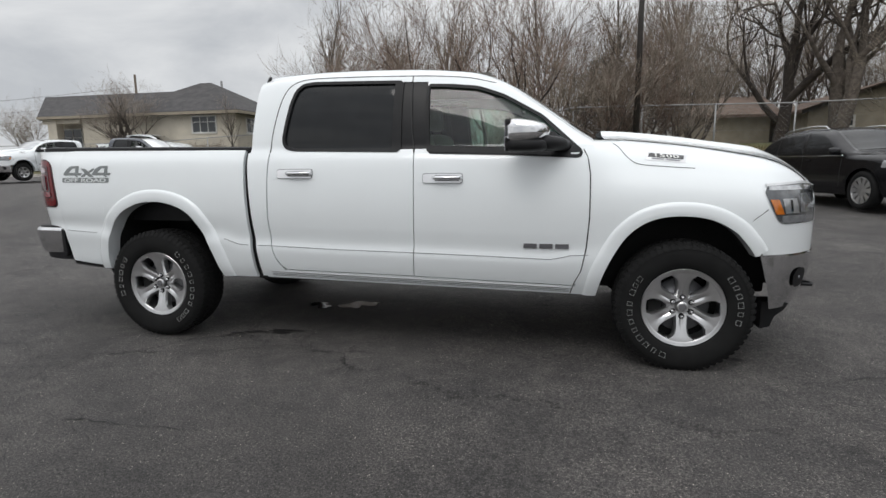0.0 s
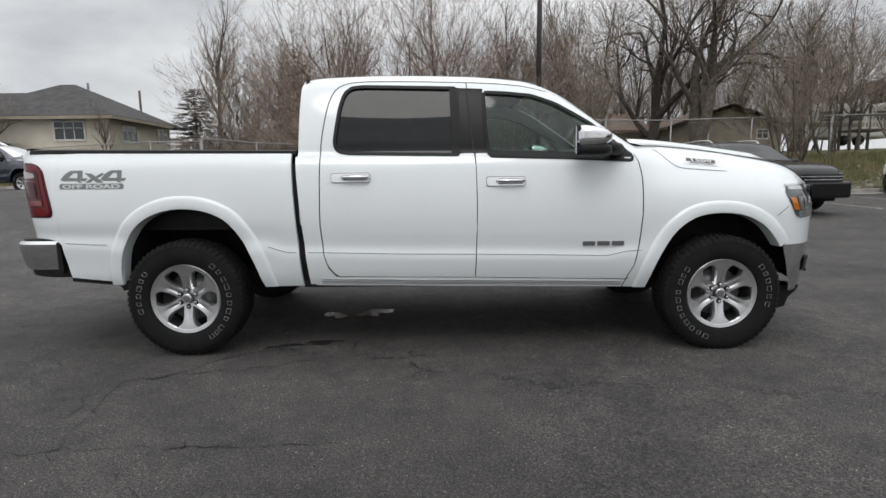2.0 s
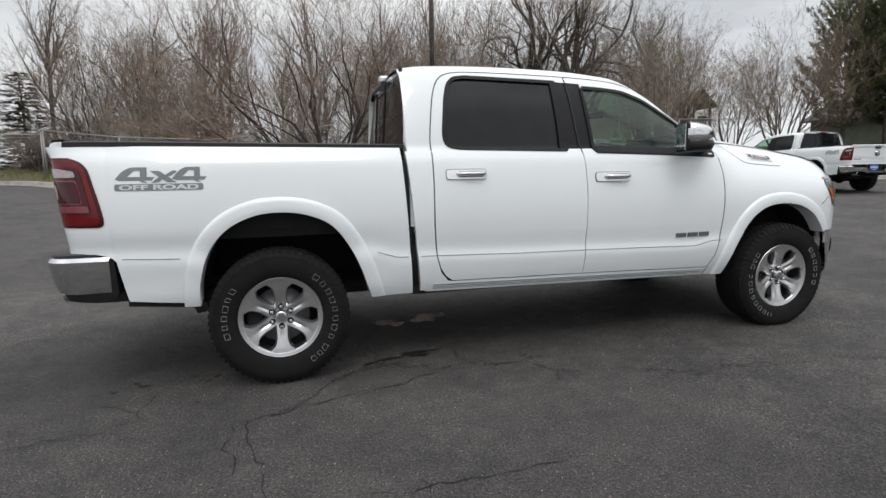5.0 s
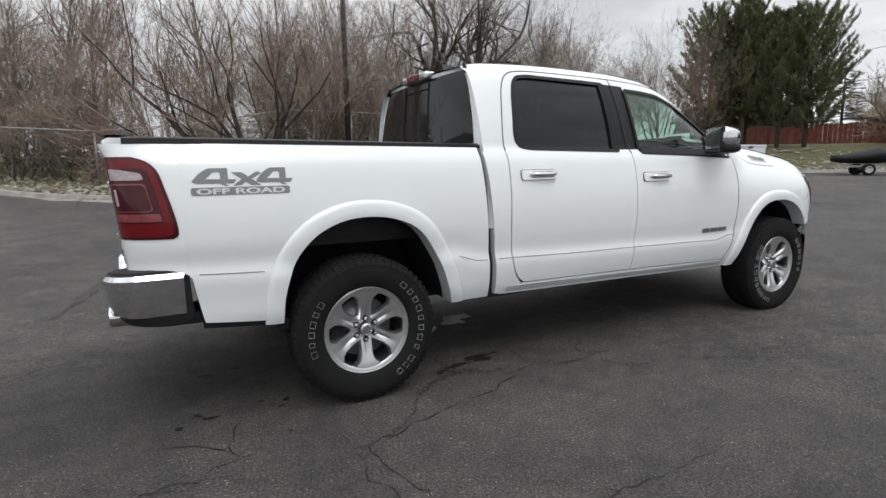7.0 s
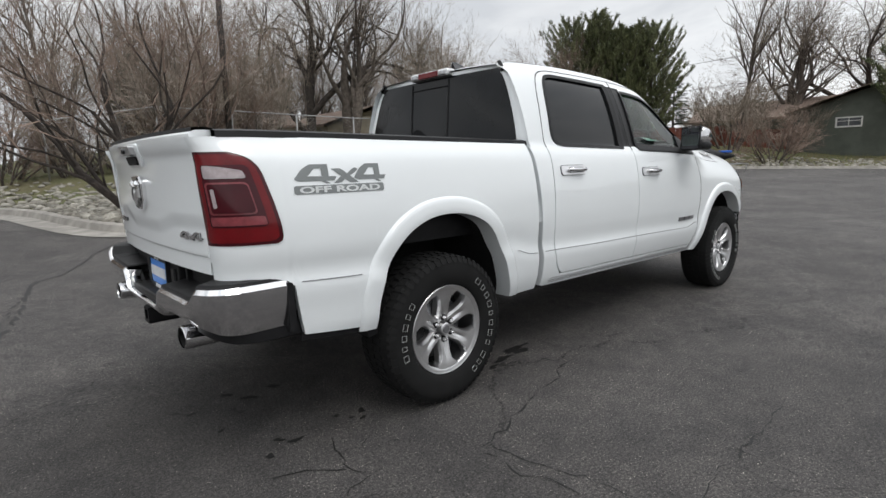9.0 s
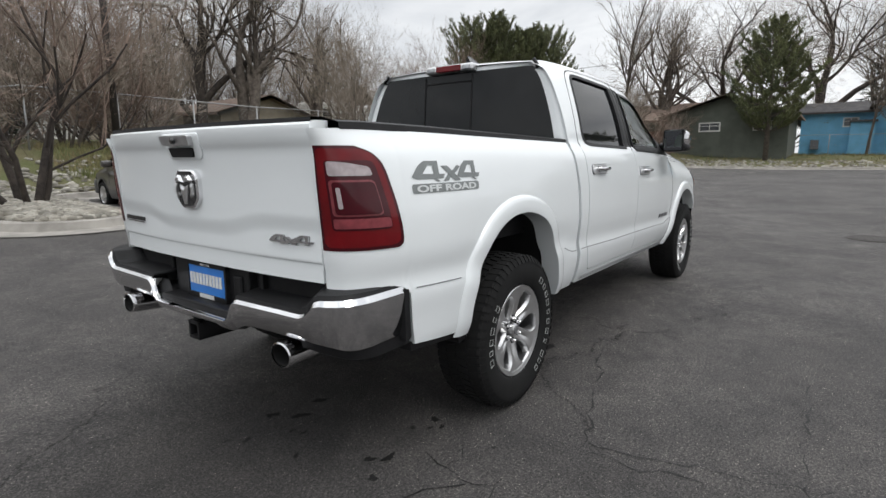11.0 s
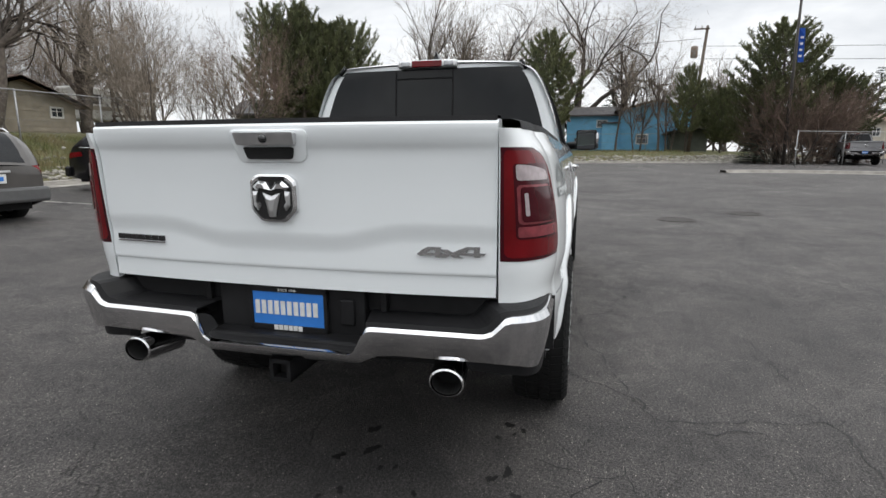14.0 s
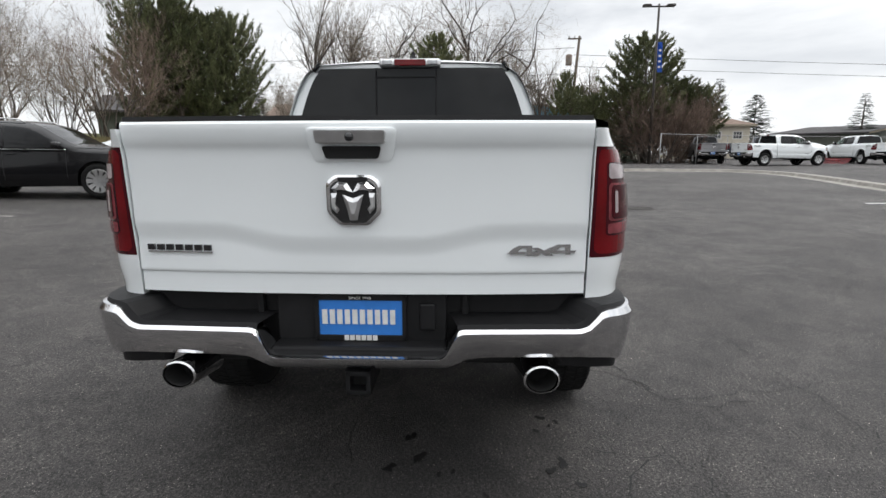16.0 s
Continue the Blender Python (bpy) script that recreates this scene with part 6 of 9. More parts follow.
def cabin():
    """Seats, dash and wheel seen through the glass."""
    box("cabin_floor", 0.85, 3.1, -0.80, 0.80, 0.62, 0.66, DARK_INTERIOR, truck, "dark cabin floor")
    for y in (-0.40, 0.40):
        for x, nm in ((2.10, "front_seat"), (1.15, "rear_seat")):
            seat = new(nm)
            seat.parent = truck
            seat.matrix_basis = pose(x, y, 0.66)
            b = bmesh.new()
            box_bm(b, -0.05, 0.48, -0.27, 0.27, 0.12, 0.32, None, 0.06)
            part("cushion", b, GREY_INTERIOR, seat, "grey seat cushion", True)
            b = bmesh.new()
            box_bm(b, -0.14, 0.02, -0.26, 0.26, 0.25, 0.90, pose(0, 0, 0, 0, -12, 0), 0.06)
            part("backrest", b, GREY_INTERIOR, seat, "grey seat back", True)
            b = bmesh.new()
            box_bm(b, -0.34, -0.22, -0.14, 0.14, 0.90, 1.10, None, 0.045)
            part("headrest", b, GREY_INTERIOR, seat, "grey headrest", True)
    b = bmesh.new()
    box_bm(b, 2.72, 3.15, -0.80, 0.80, 1.02, 1.36, None, 0.08)
    part("dashboard", b, DARK_INTERIOR, truck, "dark dashboard", True)
    wv, wf = lathe([(0.19 + 0.016 * math.cos(a), 0.016 * math.sin(a)) for a in span(0, 2 * math.pi, 9)[:-1]], 32, "z", True)
    t = pose(2.62, 0.40, 1.27, 0, -62, 0)
    add("steering_wheel", mesh_of("steering_wheel", [t @ Vector(p) for p in wv], wf, DARK_INTERIOR, True), truck, "dark steering wheel")
    tube_part("steering_column", [(2.62, 0.40, 1.27), (2.85, 0.40, 1.17)], 0.05, DARK_INTERIOR, truck)
    box("inner_mirror", 2.62, 2.64, -0.12, 0.12, 1.66, 1.72, DARK_INTERIOR, truck, "", 0.008)
    box("headliner", 0.85, 2.45, -0.60, 0.60, 1.86, 1.885, GREY_INTERIOR, truck, "pale headliner")


tailgate()
rear_bumper()
underside()
cabin()


# ---- trees ----
def grow(rng, verts, faces, tips, p, d, r, length, depth, spec, twigs):
    """One limb and all it carries. Thick limbs go to the trunk mesh, thin ones to the twigs."""
    steps = 4 if depth < 2 else 3
    pts, rad = [p], [r]
    q, dirn = p.copy(), d.copy()
    end = max(r * (0.55 if depth < spec["levels"] else 0.3), 0.0025)
    for i in range(steps):
        wob = spec["wobble"] * (1 + 0.3 * depth)
        dirn = (dirn + Vector((rng.uniform(-wob, wob), rng.uniform(-wob, wob), rng.uniform(-wob, wob) + spec["up"] * (0.3 + 0.25 * depth)))).normalized()
        q = q + dirn * (length / steps)
        pts.append(q.copy())
        rad.append(r + (end - r) * (i + 1) / steps)
    if r < 0.0075:
        # a fine twig: a thin flat sliver
        side = dirn.orthogonal().normalized() * max(r, 0.0058)
        tv, tf = twigs
        o = len(tv)
        tv.extend([pts[0] - side, pts[0] + side, pts[steps // 2] + side * 0.7, pts[steps // 2] - side * 0.7, pts[-1]])
        tf.extend([(o, o + 1, o + 2, o + 3), (o + 3, o + 2, o + 4)])
        v, f = [], []
    else:
        v, f = None, None
    sides = 8 if r > 0.12 else 6 if r > 0.05 else 4 if r > 0.018 else 3
    if v is None:
        v, f = tube(pts, rad, sides, False)
    tv, tf = (verts, faces) if r > spec["thick"] else twigs
    o = len(tv)
    tv.extend(v)
    tf.extend([tuple(k + o for k in g) for g in f])
    if depth >= spec["levels"]:
        return
    n = spec["split"][min(depth, len(spec["split"]) - 1)]
    for k in range(n):
        u = rng.uniform(spec["from"], 1.0) if k else 1.0
        i = min(int(u * steps), steps - 1)
        w = u * steps - i
        at = pts[i].lerp(pts[i + 1], w)
        rr = rad[i] + (rad[i + 1] - rad[i]) * w
        spread = spec["spread"] * rng.uniform(0.6, 1.3) * (0.6 if k == 0 else 1)
        axis = dirn.orthogonal().normalized()
        axis.rotate(Matrix.Rotation(rng.uniform(0, 2 * math.pi), 3, dirn))
        nd = (dirn * math.cos(spread) + axis * math.sin(spread)).normalized()
        grow(rng, verts, faces, tips, at, nd, max(rr * (0.80 if k == 0 else rng.uniform(0.48, 0.72)), 0.0045), length * spec["shrink"] * rng.uniform(0.75, 1.2), depth + 1, spec, twigs)


def bare_tree(seed, stems, spec, bark, twig):
    """Meshes of trunk with limbs, and of the twigs."""
    rng = random.Random(seed)
    tv, tf, wv, wf = [], [], [], []
    for base, d, r, length in stems:
        grow(rng, tv, tf, None, Vector(base), Vector(d).normalized(), r, length, 0, spec, (wv, wf))
    return mesh_of("trunk", tv, tf, bark, True), mesh_of("crown", wv, wf, twig)


ELM = dict(levels=6, split=[4, 4, 4, 3, 3, 3], wobble=0.16, up=0.10, spread=0.62, shrink=0.70, thick=0.02, **{"from": 0.35})
WHIP = dict(levels=5, split=[5, 5, 4, 3, 3], wobble=0.18, up=0.10, spread=0.50, shrink=0.66, thick=0.018, **{"from": 0.25})
ASPEN = dict(levels=4, split=[11, 7, 5, 4], wobble=0.07, up=0.10, spread=0.55, shrink=0.46, thick=0.016, **{"from": 0.15})
BUSH = dict(levels=4, split=[5, 5, 5, 4], wobble=0.16, up=0.05, spread=0.50, shrink=0.62, thick=0.02, **{"from": 0.2})


def fan(n, lean, r, length, seed, ring=0.3):
    rng = random.Random(seed)
    out = []
    for k in range(n):
        a = 2 * math.pi * k / n + rng.uniform(-0.4, 0.4)
        l = lean * rng.uniform(0.4, 1.2)
        out.append(((ring * math.cos(a), ring * math.sin(a), -0.2), (math.cos(a) * l, math.sin(a) * l, 1.0), r * rng.uniform(0.7, 1.1), length * rng.uniform(0.8, 1.1)))
    return out


KINDS = {
    "elm": [bare_tree(11, [((0, 0, -0.3), (0.16, 0, 1), 0.27, 4.4), ((0.10, 0, 1.5), (0.98, -0.2, 0.90), 0.17, 4.2), ((-0.05, 0.2, 0.9), (-0.75, 0.2, 0.8), 0.13, 3.0)], dict(ELM, spread=0.74, wobble=0.24, up=0.03, thick=0.012, split=[5, 5, 4, 4, 3, 3]), BARK_DARK, TWIG), bare_tree(12, [((0, 0, -0.3), (0.25, 0.1, 1), 0.34, 3.6), ((0.3, 0.2, -0.3), (-0.3, 0.2, 1), 0.30, 3.4)], ELM, BARK, TWIG)],
    "whip": [bare_tree(21, fan(5, 0.34, 0.062, 2.9, 5), WHIP, BARK, TWIG), bare_tree(22, fan(5, 0.26, 0.058, 3.2, 6), WHIP, BARK, TWIG_RED), bare_tree(23, fan(6, 0.45, 0.060, 2.6, 8), WHIP, BARK, TWIG)],
    "aspen": [bare_tree(31, [((0, 0, -0.2), (0.03, 0, 1), 0.11, 5.6)], ASPEN, BARK, TWIG), bare_tree(32, [((0, 0, -0.2), (-0.03, 0.02, 1), 0.10, 5.2), ((0.5, 0.1, -0.2), (0.10, 0, 1), 0.08, 4.6)], ASPEN, BARK, TWIG)],
    "bush": [bare_tree(41, fan(9, 0.7, 0.045, 1.5, 3, 0.25), BUSH, BARK, TWIG), bare_tree(42, fan(11, 0.9, 0.04, 1.3, 4, 0.3), BUSH, BARK, TWIG_RED)],
    # the leaning multi-stemmed tree on the stony point
    "lean": [bare_tree(57, [((0.25, 0.1, -0.3), (-0.40, 0.02, 0.90), 0.090, 2.9), ((0.3, 0.2, -0.3), (-0.16, 0.20, 1), 0.080, 2.9), ((0.35, 0.0, -0.3), (0.14, 0.1, 1), 0.075, 2.7), ((0.2, 0.25, -0.3), (-0.56, 0.15, 0.85), 0.055, 2.3),
                             ((0.45, 0.1, -0.3), (0.34, -0.1, 1), 0.065, 2.5), ((0.3, -0.1, -0.3), (-0.24, -0.25, 0.95), 0.06, 2.5)],
                       dict(ELM, levels=5, split=[4, 4, 4, 3, 3], spread=0.55, wobble=0.22, up=0.12, shrink=0.70), BARK_DARK, TWIG_RED)],
}


def plant(kind, variant, x, y, size, turn, label, category="tree", group="", name="tree", z=None, wide=1.0):
    trunk_me, crown_me = KINDS[kind][variant % len(KINDS[kind])]
    ob = thing(name, label, category, group)
    g = bank(x, y) if z is None else z
    ob.matrix_basis = pose(x, y, g - 0.02, 0, 0, turn) @ Matrix.Diagonal((size * wide, size * wide, size, 1))
    add("trunk", trunk_me, ob)
    add("crown", crown_me, ob, "bare leafless crown of fine twigs")
    return ob


def needles_about(rng, nv, nf, c, axis, length, count, long, thin):
    """A bottle-brush of needles round a short shoot."""
    for _ in range(count):
        u = rng.random()
        out = Vector((rng.gauss(0, 1), rng.gauss(0, 1), rng.gauss(0, 1)))
        d = (axis * 0.75 + (out - axis * out.dot(axis)).normalized() * 0.75).normalized()
        side = d.orthogonal().normalized() * thin
        root = c + axis * (length * u)
        o = len(nv)
        nv.extend([root - side, root + side, root + d * (long * rng.uniform(0.75, 1.2))])
        nf.append((o, o + 1, o + 2))


def pine_meshes(seed, high, wide, base=0.16, lean=0.0, gap=0.052, shape=1.0):
    """An open pine: whorls of limbs that turn up at their ends, each carrying upright shoots of needles."""
    rng = random.Random(seed)
    tv, tf = tube([(0, 0, -0.3), (lean * 0.4, 0.02, high * 0.5), (lean, 0.05, high * 0.985)], [high * 0.021, high * 0.013, 0.02], 8)
    tv, tf = list(tv), list(tf)
    nv, nf = [], []
    up = Vector((0, 0, 1))
    z = high * base
    while z < high * 0.985:
        u = z / high
        at = Vector((lean * u, 0.05 * u, z))
        full = wide * min(1.0, 0.62 + 1.6 * (u - base)) * max(0.0, 1 - ((u - base) / (1 - base)) ** (1.7 * shape)) ** 0.72
        a0 = rng.uniform(0, 6.28)
        n = 7 if u < 0.8 else 5
        for k in range(n):
            a = a0 + 2 * math.pi * k / n + rng.uniform(-0.3, 0.3)
            l = max(0.30, full * rng.choice((0.62, 0.8, 0.95, 1.0, 1.12)))
            out = Vector((math.cos(a), math.sin(a), 0))
            side = Vector((-math.sin(a), math.cos(a), 0))
            slope = 0.16 + 0.62 * u
            p1 = at + out * (l * 0.55) + up * (l * 0.55 * slope - 0.03 * l)
            p2 = at + out * l + up * (l * slope + 0.16 * l + 0.08)
            v, f = tube([at, p1, p2], [0.045 * (1 - 0.6 * u), 0.026, 0.008], 4, False)
            o = len(tv)
            tv += v
            tf += [tuple(i + o for i in q) for q in f]
            shoots = int(9 + l * 11)
            for t in range(shoots):
                w = 0.28 + 0.72 * (t + rng.random()) / shoots
                c = at.lerp(p1, w * 2) if w < 0.5 else p1.lerp(p2, w * 2 - 1)
                reach = rng.uniform(-1, 1) * l * 0.30 * (1.15 - w)
                c = c + side * reach + up * (abs(reach) * 0.25 + rng.uniform(-0.04, 0.10))
                axis = (up * 0.95 + out * 0.35 + Vector((rng.gauss(0, 0.30), rng.gauss(0, 0.30), rng.gauss(0, 0.15)))).normalized()
                needles_about(rng, nv, nf, c, axis, rng.uniform(0.18, 0.40), 13, 0.20, 0.024)
        z += high * gap * rng.uniform(0.7, 1.25)
    needles_about(rng, nv, nf, Vector((lean, 0.05, high * 0.93)), up, high * 0.08, 60, 0.16, 0.015)
    return mesh_of("trunk", tv, tf, BARK, True), mesh_of("needles", nv, nf, NEEDLE)


def spruce_meshes(seed, high, wide, full=0.85):
    """A dense cone of drooping fan-like sprays in tiers."""
    rng = random.Random(seed)
    tv, tf = tube([(0, 0, -0.3), (0, 0, high * 0.98)], [high * 0.02, 0.015], 8)
    nv, nf = [], []
    up = Vector((0, 0, 1))
    z = high * 0.05
    while z < high * 0.985:
        u = z / high
        reach = max(0.12, wide * (1 - u) ** full)
        for k in range(max(6, int(15 * (1 - u) + 5))):
            a = rng.uniform(0, 2 * math.pi)
            l = reach * rng.uniform(0.72, 1.10)
            out, side = Vector((math.cos(a), math.sin(a), 0)), Vector((-math.sin(a), math.cos(a), 0))
            for t in range(int(6 + l * 10)):
                w = rng.uniform(0.30, 1.0)
                c = Vector((0, 0, z)) + out * (l * w) + up * (l * (-0.20 * w + 0.14 * w * w)) + side * (rng.uniform(-1, 1) * l * 0.20 * (1.2 - w))
                d = (out * 0.8 + side * rng.uniform(-0.7, 0.7) + up * rng.uniform(-0.35, 0.25)).normalized()
                b = d.cross(up).normalized() * 0.060
                for s in (-1, 1):
                    o = len(nv)
                    e = (d + b * (s * 5)).normalized()
                    nv.extend([c - b * 0.7, c + b * 0.7, c + e * rng.uniform(0.26, 0.42)])
                    nf.append((o, o + 1, o + 2))
        z += high * 0.030 * rng.uniform(0.8, 1.2)
    return mesh_of("trunk", tv, tf, BARK, True), mesh_of("needles", nv, nf, NEEDLE_BLUE)


PINES = [pine_meshes(3, 8.4, 3.3, 0.14, 0.2, 0.050, 1.25), pine_meshes(4, 7.8, 3.0, 0.15, -0.3, 0.050, 1.25), spruce_meshes(5, 8.0, 2.6), pine_meshes(8, 8.8, 3.2, 0.22, 0.1, 0.056, 0.80), spruce_meshes(9, 5.6, 2.3, 0.55)]


def pine(variant, x, y, size, turn, label, z=None, wide=1.0):
    t, c = PINES[variant]
    ob = thing("pine_tree", label, "pine tree", "evergreens round the lot")
    ob.matrix_basis = pose(x, y, (bank(x, y) if z is None else z) - 0.05, 0, 0, turn) @ Matrix.Diagonal((size * wide, size * wide, size, 1))
    add("trunk", t, ob)
    add("needles", c, ob, "dark green needles in upright tufts" if variant not in (2, 4) else "dense drooping dark green sprays")
    return ob


plant("lean", 0, 0.75, 10.0, 1.06, 8, "leaning multi-stemmed bare tree on the stony point", "tree")
plant("elm", 0, 13.6, 26.0, 1.28, 0, "large old bare tree with heavy dark limbs", "tree")
plant("elm", 1, 22.5, 26.5, 1.05, 110, "spreading bare tree behind the bank", "tree", "bare trees")
plant("elm", 1, -7.0, 27.0, 0.9, 200, "spreading bare tree beyond the fence", "tree", "bare trees")
# thicket behind the fence
rng = random.Random(77)
for k in range(14):
    x = -9.5 + 2.15 * k + rng.uniform(-0.6, 0.6)
    if 8.5 < x < 21:
        continue
    y = lerp([(-10, 24.0), (-2, 20.5), (4, 19.0), (12, 18.8), (22, 20.5)], x) + rng.uniform(-0.5, 2.6)
    plant("whip", k, x, y, rng.uniform(0.85, 1.2), rng.uniform(0, 360), "tall many-stemmed bare tree in the thicket behind the fence", "tree", "thicket behind the fence")
for k in range(14):
    x = -12 + 2.9 * k + rng.uniform(-1, 1)
    plant("aspen", k, x, 29 + rng.uniform(-2, 6), rng.uniform(1.0, 1.35), rng.uniform(0, 360), "slender pale bare tree", "tree", "slender trees beyond the fence")
for k in range(16):
    x = -6.0 + 1.7 * k + rng.uniform(-0.4, 0.4)
    if x > 9:
        continue
    plant("bush", k, x, lerp([(-7, 20.6), (-2, 18.6), (4, 18.2), (10, 17.8), (22, 18.6)], x) + rng.uniform(-0.2, 1.2), rng.uniform(0.9, 1.5), rng.uniform(0, 360), "low tangled bare bush by the fence", "bush", "bushes by the fence", "bush")
for k in range(15):
    x = 6.5 + 1.75 * k + rng.uniform(-0.6, 0.6)
    plant("whip", k, x, 34.5 + rng.uniform(0, 5), rng.uniform(1.05, 1.4), rng.uniform(0, 360), "tall bare tree in the woods behind the houses", "tree", "woods behind the houses")
for x, y, s, v in ((15.0, 15.8, 0.95, 2), (18.6, 18.8, 0.95, 0), (21.5, 18.2, 0.85, 2), (24.5, 17.8, 0.9, 1), (26.5, 20.0, 0.95, 0)):
    plant("whip", v, x, y, s, x * 40, "many-stemmed bare tree on the grassy bank", "tree", "trees on the bank")
plant("elm", 1, -22.3, 22.6, 0.60, 30, "small bare tree in front of the cream house", "tree", wide=1.35)
plant("aspen", 0, -15.6, 23.3, 0.44, 30, "thin young bare tree in front of the cream house", "tree")
for k in range(13):
    plant("bush", k, -29.0 + 1.05 * k, 24.2 + 0.08 * (k % 3), 0.46 + 0.07 * (k % 4), k * 47, "bare brown shrub before the cream house", "bush", "shrubs before the cream house", "bush", wide=1.1)
plant("whip", 0, -38, 30, 0.7, 10, "bare bush far off beyond the lot", "bush", name="bush")
# the eastern side
for x, y, s, v, kind in ((43.0, 12.6, 1.5, 0, "aspen"), (46.5, 9.8, 1.35, 1, "elm"), (50.5, 6.0, 1.35, 0, "elm"), (60.5, -0.2, 1.9, 0, "elm"), (64, -6.0, 1.6, 1, "elm")):
    plant(kind, v, x, y, s, x * 17, "tall open bare tree beside the houses", "tree", "bare trees by the houses")
for k, (x, y) in enumerate(((49.0, -4.0), (49.5, -6.2), (48.0, -7.6), (50.5, -8.6), (55.0, -13.6), (57, -15))):
    plant("aspen", k, x, y, 0.95 + 0.06 * (k % 3), k * 70, "slender bare tree before the blue house", "tree", "trees before the blue house")
plant("bush", 1, 34.8, 7.9, 1.35, 10, "open reddish bare bush on the stony verge", "bush", name="bush")
plant("bush", 0, 38.0, 11.5, 1.7, 60, "grey bare bush on the verge", "bush", name="bush")
plant("bush", 0, 40.5, 8.5, 1.5, 160, "grey bare bush on the verge", "bush", name="bush")
for x, y, s, v in ((36.8, -14.4, 2.2, 1), (37.4, -15.6, 2.4, 1), (36.4, -13.4, 1.7, 1), (37.8, -16.6, 1.9, 1)):
    plant("bush", v, x, y, s, x * 33, "dense brown bare bush at the lot entrance", "bush", "bushes at the entrance", "bush", wide=0.8)
pine(0, 29.8, 19.0, 0.98, 20, "tall dark pine on the bank", None, 0.82)
pine(3, 30.8, 17.4, 0.98, 120, "tall dark pine on the bank", None, 0.82)
pine(1, 32.0, 15.9, 0.98, 220, "tall dark pine on the bank", None, 0.82)
pine(0, 33.2, 15.0, 0.94, 300, "tall dark pine on the bank", None, 0.78)
pine(1, 32.6, 18.4, 1.02, 60, "tall dark pine on the bank", None, 0.82)
pine(2, 41.5, 17.2, 0.80, 0, "small dark spruce behind bare bushes")
pine(3, 40.2, 1.7, 1.02, 30, "open pine on the stony verge before the blue house", None, 1.0)
pine(2, 62.0, -4.3, 1.06, 60, "rounded brownish spruce behind the blue house", None, 0.95)
pine(3, 46.8, -9.6, 0.78, 10, "thin open pine by the utility pole", None, 0.75)
pine(1, 47.2, -12.4, 0.66, 190, "low open pine by the utility pole", None, 0.95)
pine(0, 39.0, -14.2, 1.04, 50, "broad dark pine at the lot entrance", None, 1.02)
pine(1, 38.2, -12.6, 0.72, 120, "dark pine at the lot entrance", None, 1.1)
plant("elm", 1, 15.8, 24.5, 1.25, 150, "spreading bare tree behind the tan house", "tree", "bare trees")
for k, (x, y, sz) in enumerate(((64, -13, 2.6), (66, -18, 2.2), (60, -20, 1.8), (72, -9, 2.4), (68, 4, 2.4), (66, 12, 2.6), (58, 20, 2.2))):
    plant("bush", k, x, y, sz, k * 50, "tangled bare brush beyond the houses", "bush", "brush beyond the houses", "bush", wide=1.5)
pine(3, 55.5, -12.6, 0.75, 15, "dark pine beyond the utility pole", None, 1.0)
pine(4, 37.0, -12.3, 0.62, 80, "low dense evergreen shrub at the lot entrance", None, 0.9)
pine(1, 40.2, -17.2, 0.76, 150, "dark pine at the lot entrance")
pine(0, 41.5, -19.2, 0.66, 190, "dark pine at the lot entrance")
pine(2, 55.0, -26.9, 1.02, 20, "tall dark spruce beyond the second lot", 0.9, 0.95)
pine(4, 55.0, -30.8, 1.15, 90, "broad dark spruce beyond the second lot", 0.9, 1.0)
pine(2, 55.0, -41.8, 0.82, 140, "dark spruce beyond the second lot", 0.9, 1.15)
pine(4, -4.6, 27.0, 0.82, 10, "dense dark juniper beyond the fence", None, 1.1)
pine(4, -12.7, 27.2, 0.84, 70, "dense dark juniper beside the cream house", None, 1.15)
for k in range(4):
    plant("bush", k, -10.6 + 0.9 * k, 23.6 + 0.5 * (k % 3), 0.8 + 0.15 * (k % 3), k * 61, "tangled brown brush behind the fence corner", "bush", "brush behind the fence corner", "bush", wide=1.2)
pine(4, 4.6, 26.0, 0.86, 70, "dense dark juniper beyond the fence", None, 1.0)


# ---- fence, poles, houses ----
def fence_line(name, line, high, label, spacing=3.0, lean=0.0):
    """Chain-link fence: posts, top rail and two wires."""
    fence = thing(name, label, "fence")
    pts = []
    for a, b in zip(line, line[1:]):
        n = max(1, round(math.hypot(b[0] - a[0], b[1] - a[1]) / spacing))
        pts += [(a[0] + (b[0] - a[0]) * k / n, a[1] + (b[1] - a[1]) * k / n) for k in range(n)]
    pts.append(line[-1])
    tops = []
    for k, (x, y) in enumerate(pts):
        g = bank(x, y) if away(x, y) > 0 else lot(x, y)
        tops.append((x, y, g + high))
        tube_part("post", [(x, y, g - 0.3), (x + 0.01 * (k % 3), y, g + high)], 0.030, STEEL, fence, 8)
        cv, cf = lathe([(0.0, 0.05), (0.02, 0.04), (0.036, 0.0), (0.034, -0.02)], 8, "z")
        add("post_cap", mesh_of("post_cap", [(x + vx, y + vy, g + high + vz) for vx, vy, vz in cv], cf, STEEL, True), fence)
    tube_part("top_rail", tops, 0.022, STEEL, fence, 6)
    for dz in (0.12, high * 0.5):
        tube_part("tension_wire", [(x, y, z - dz if dz < 1 else z - high + 0.10) for x, y, z in tops], 0.004, STEEL, fence, 3)
    return fence, tops


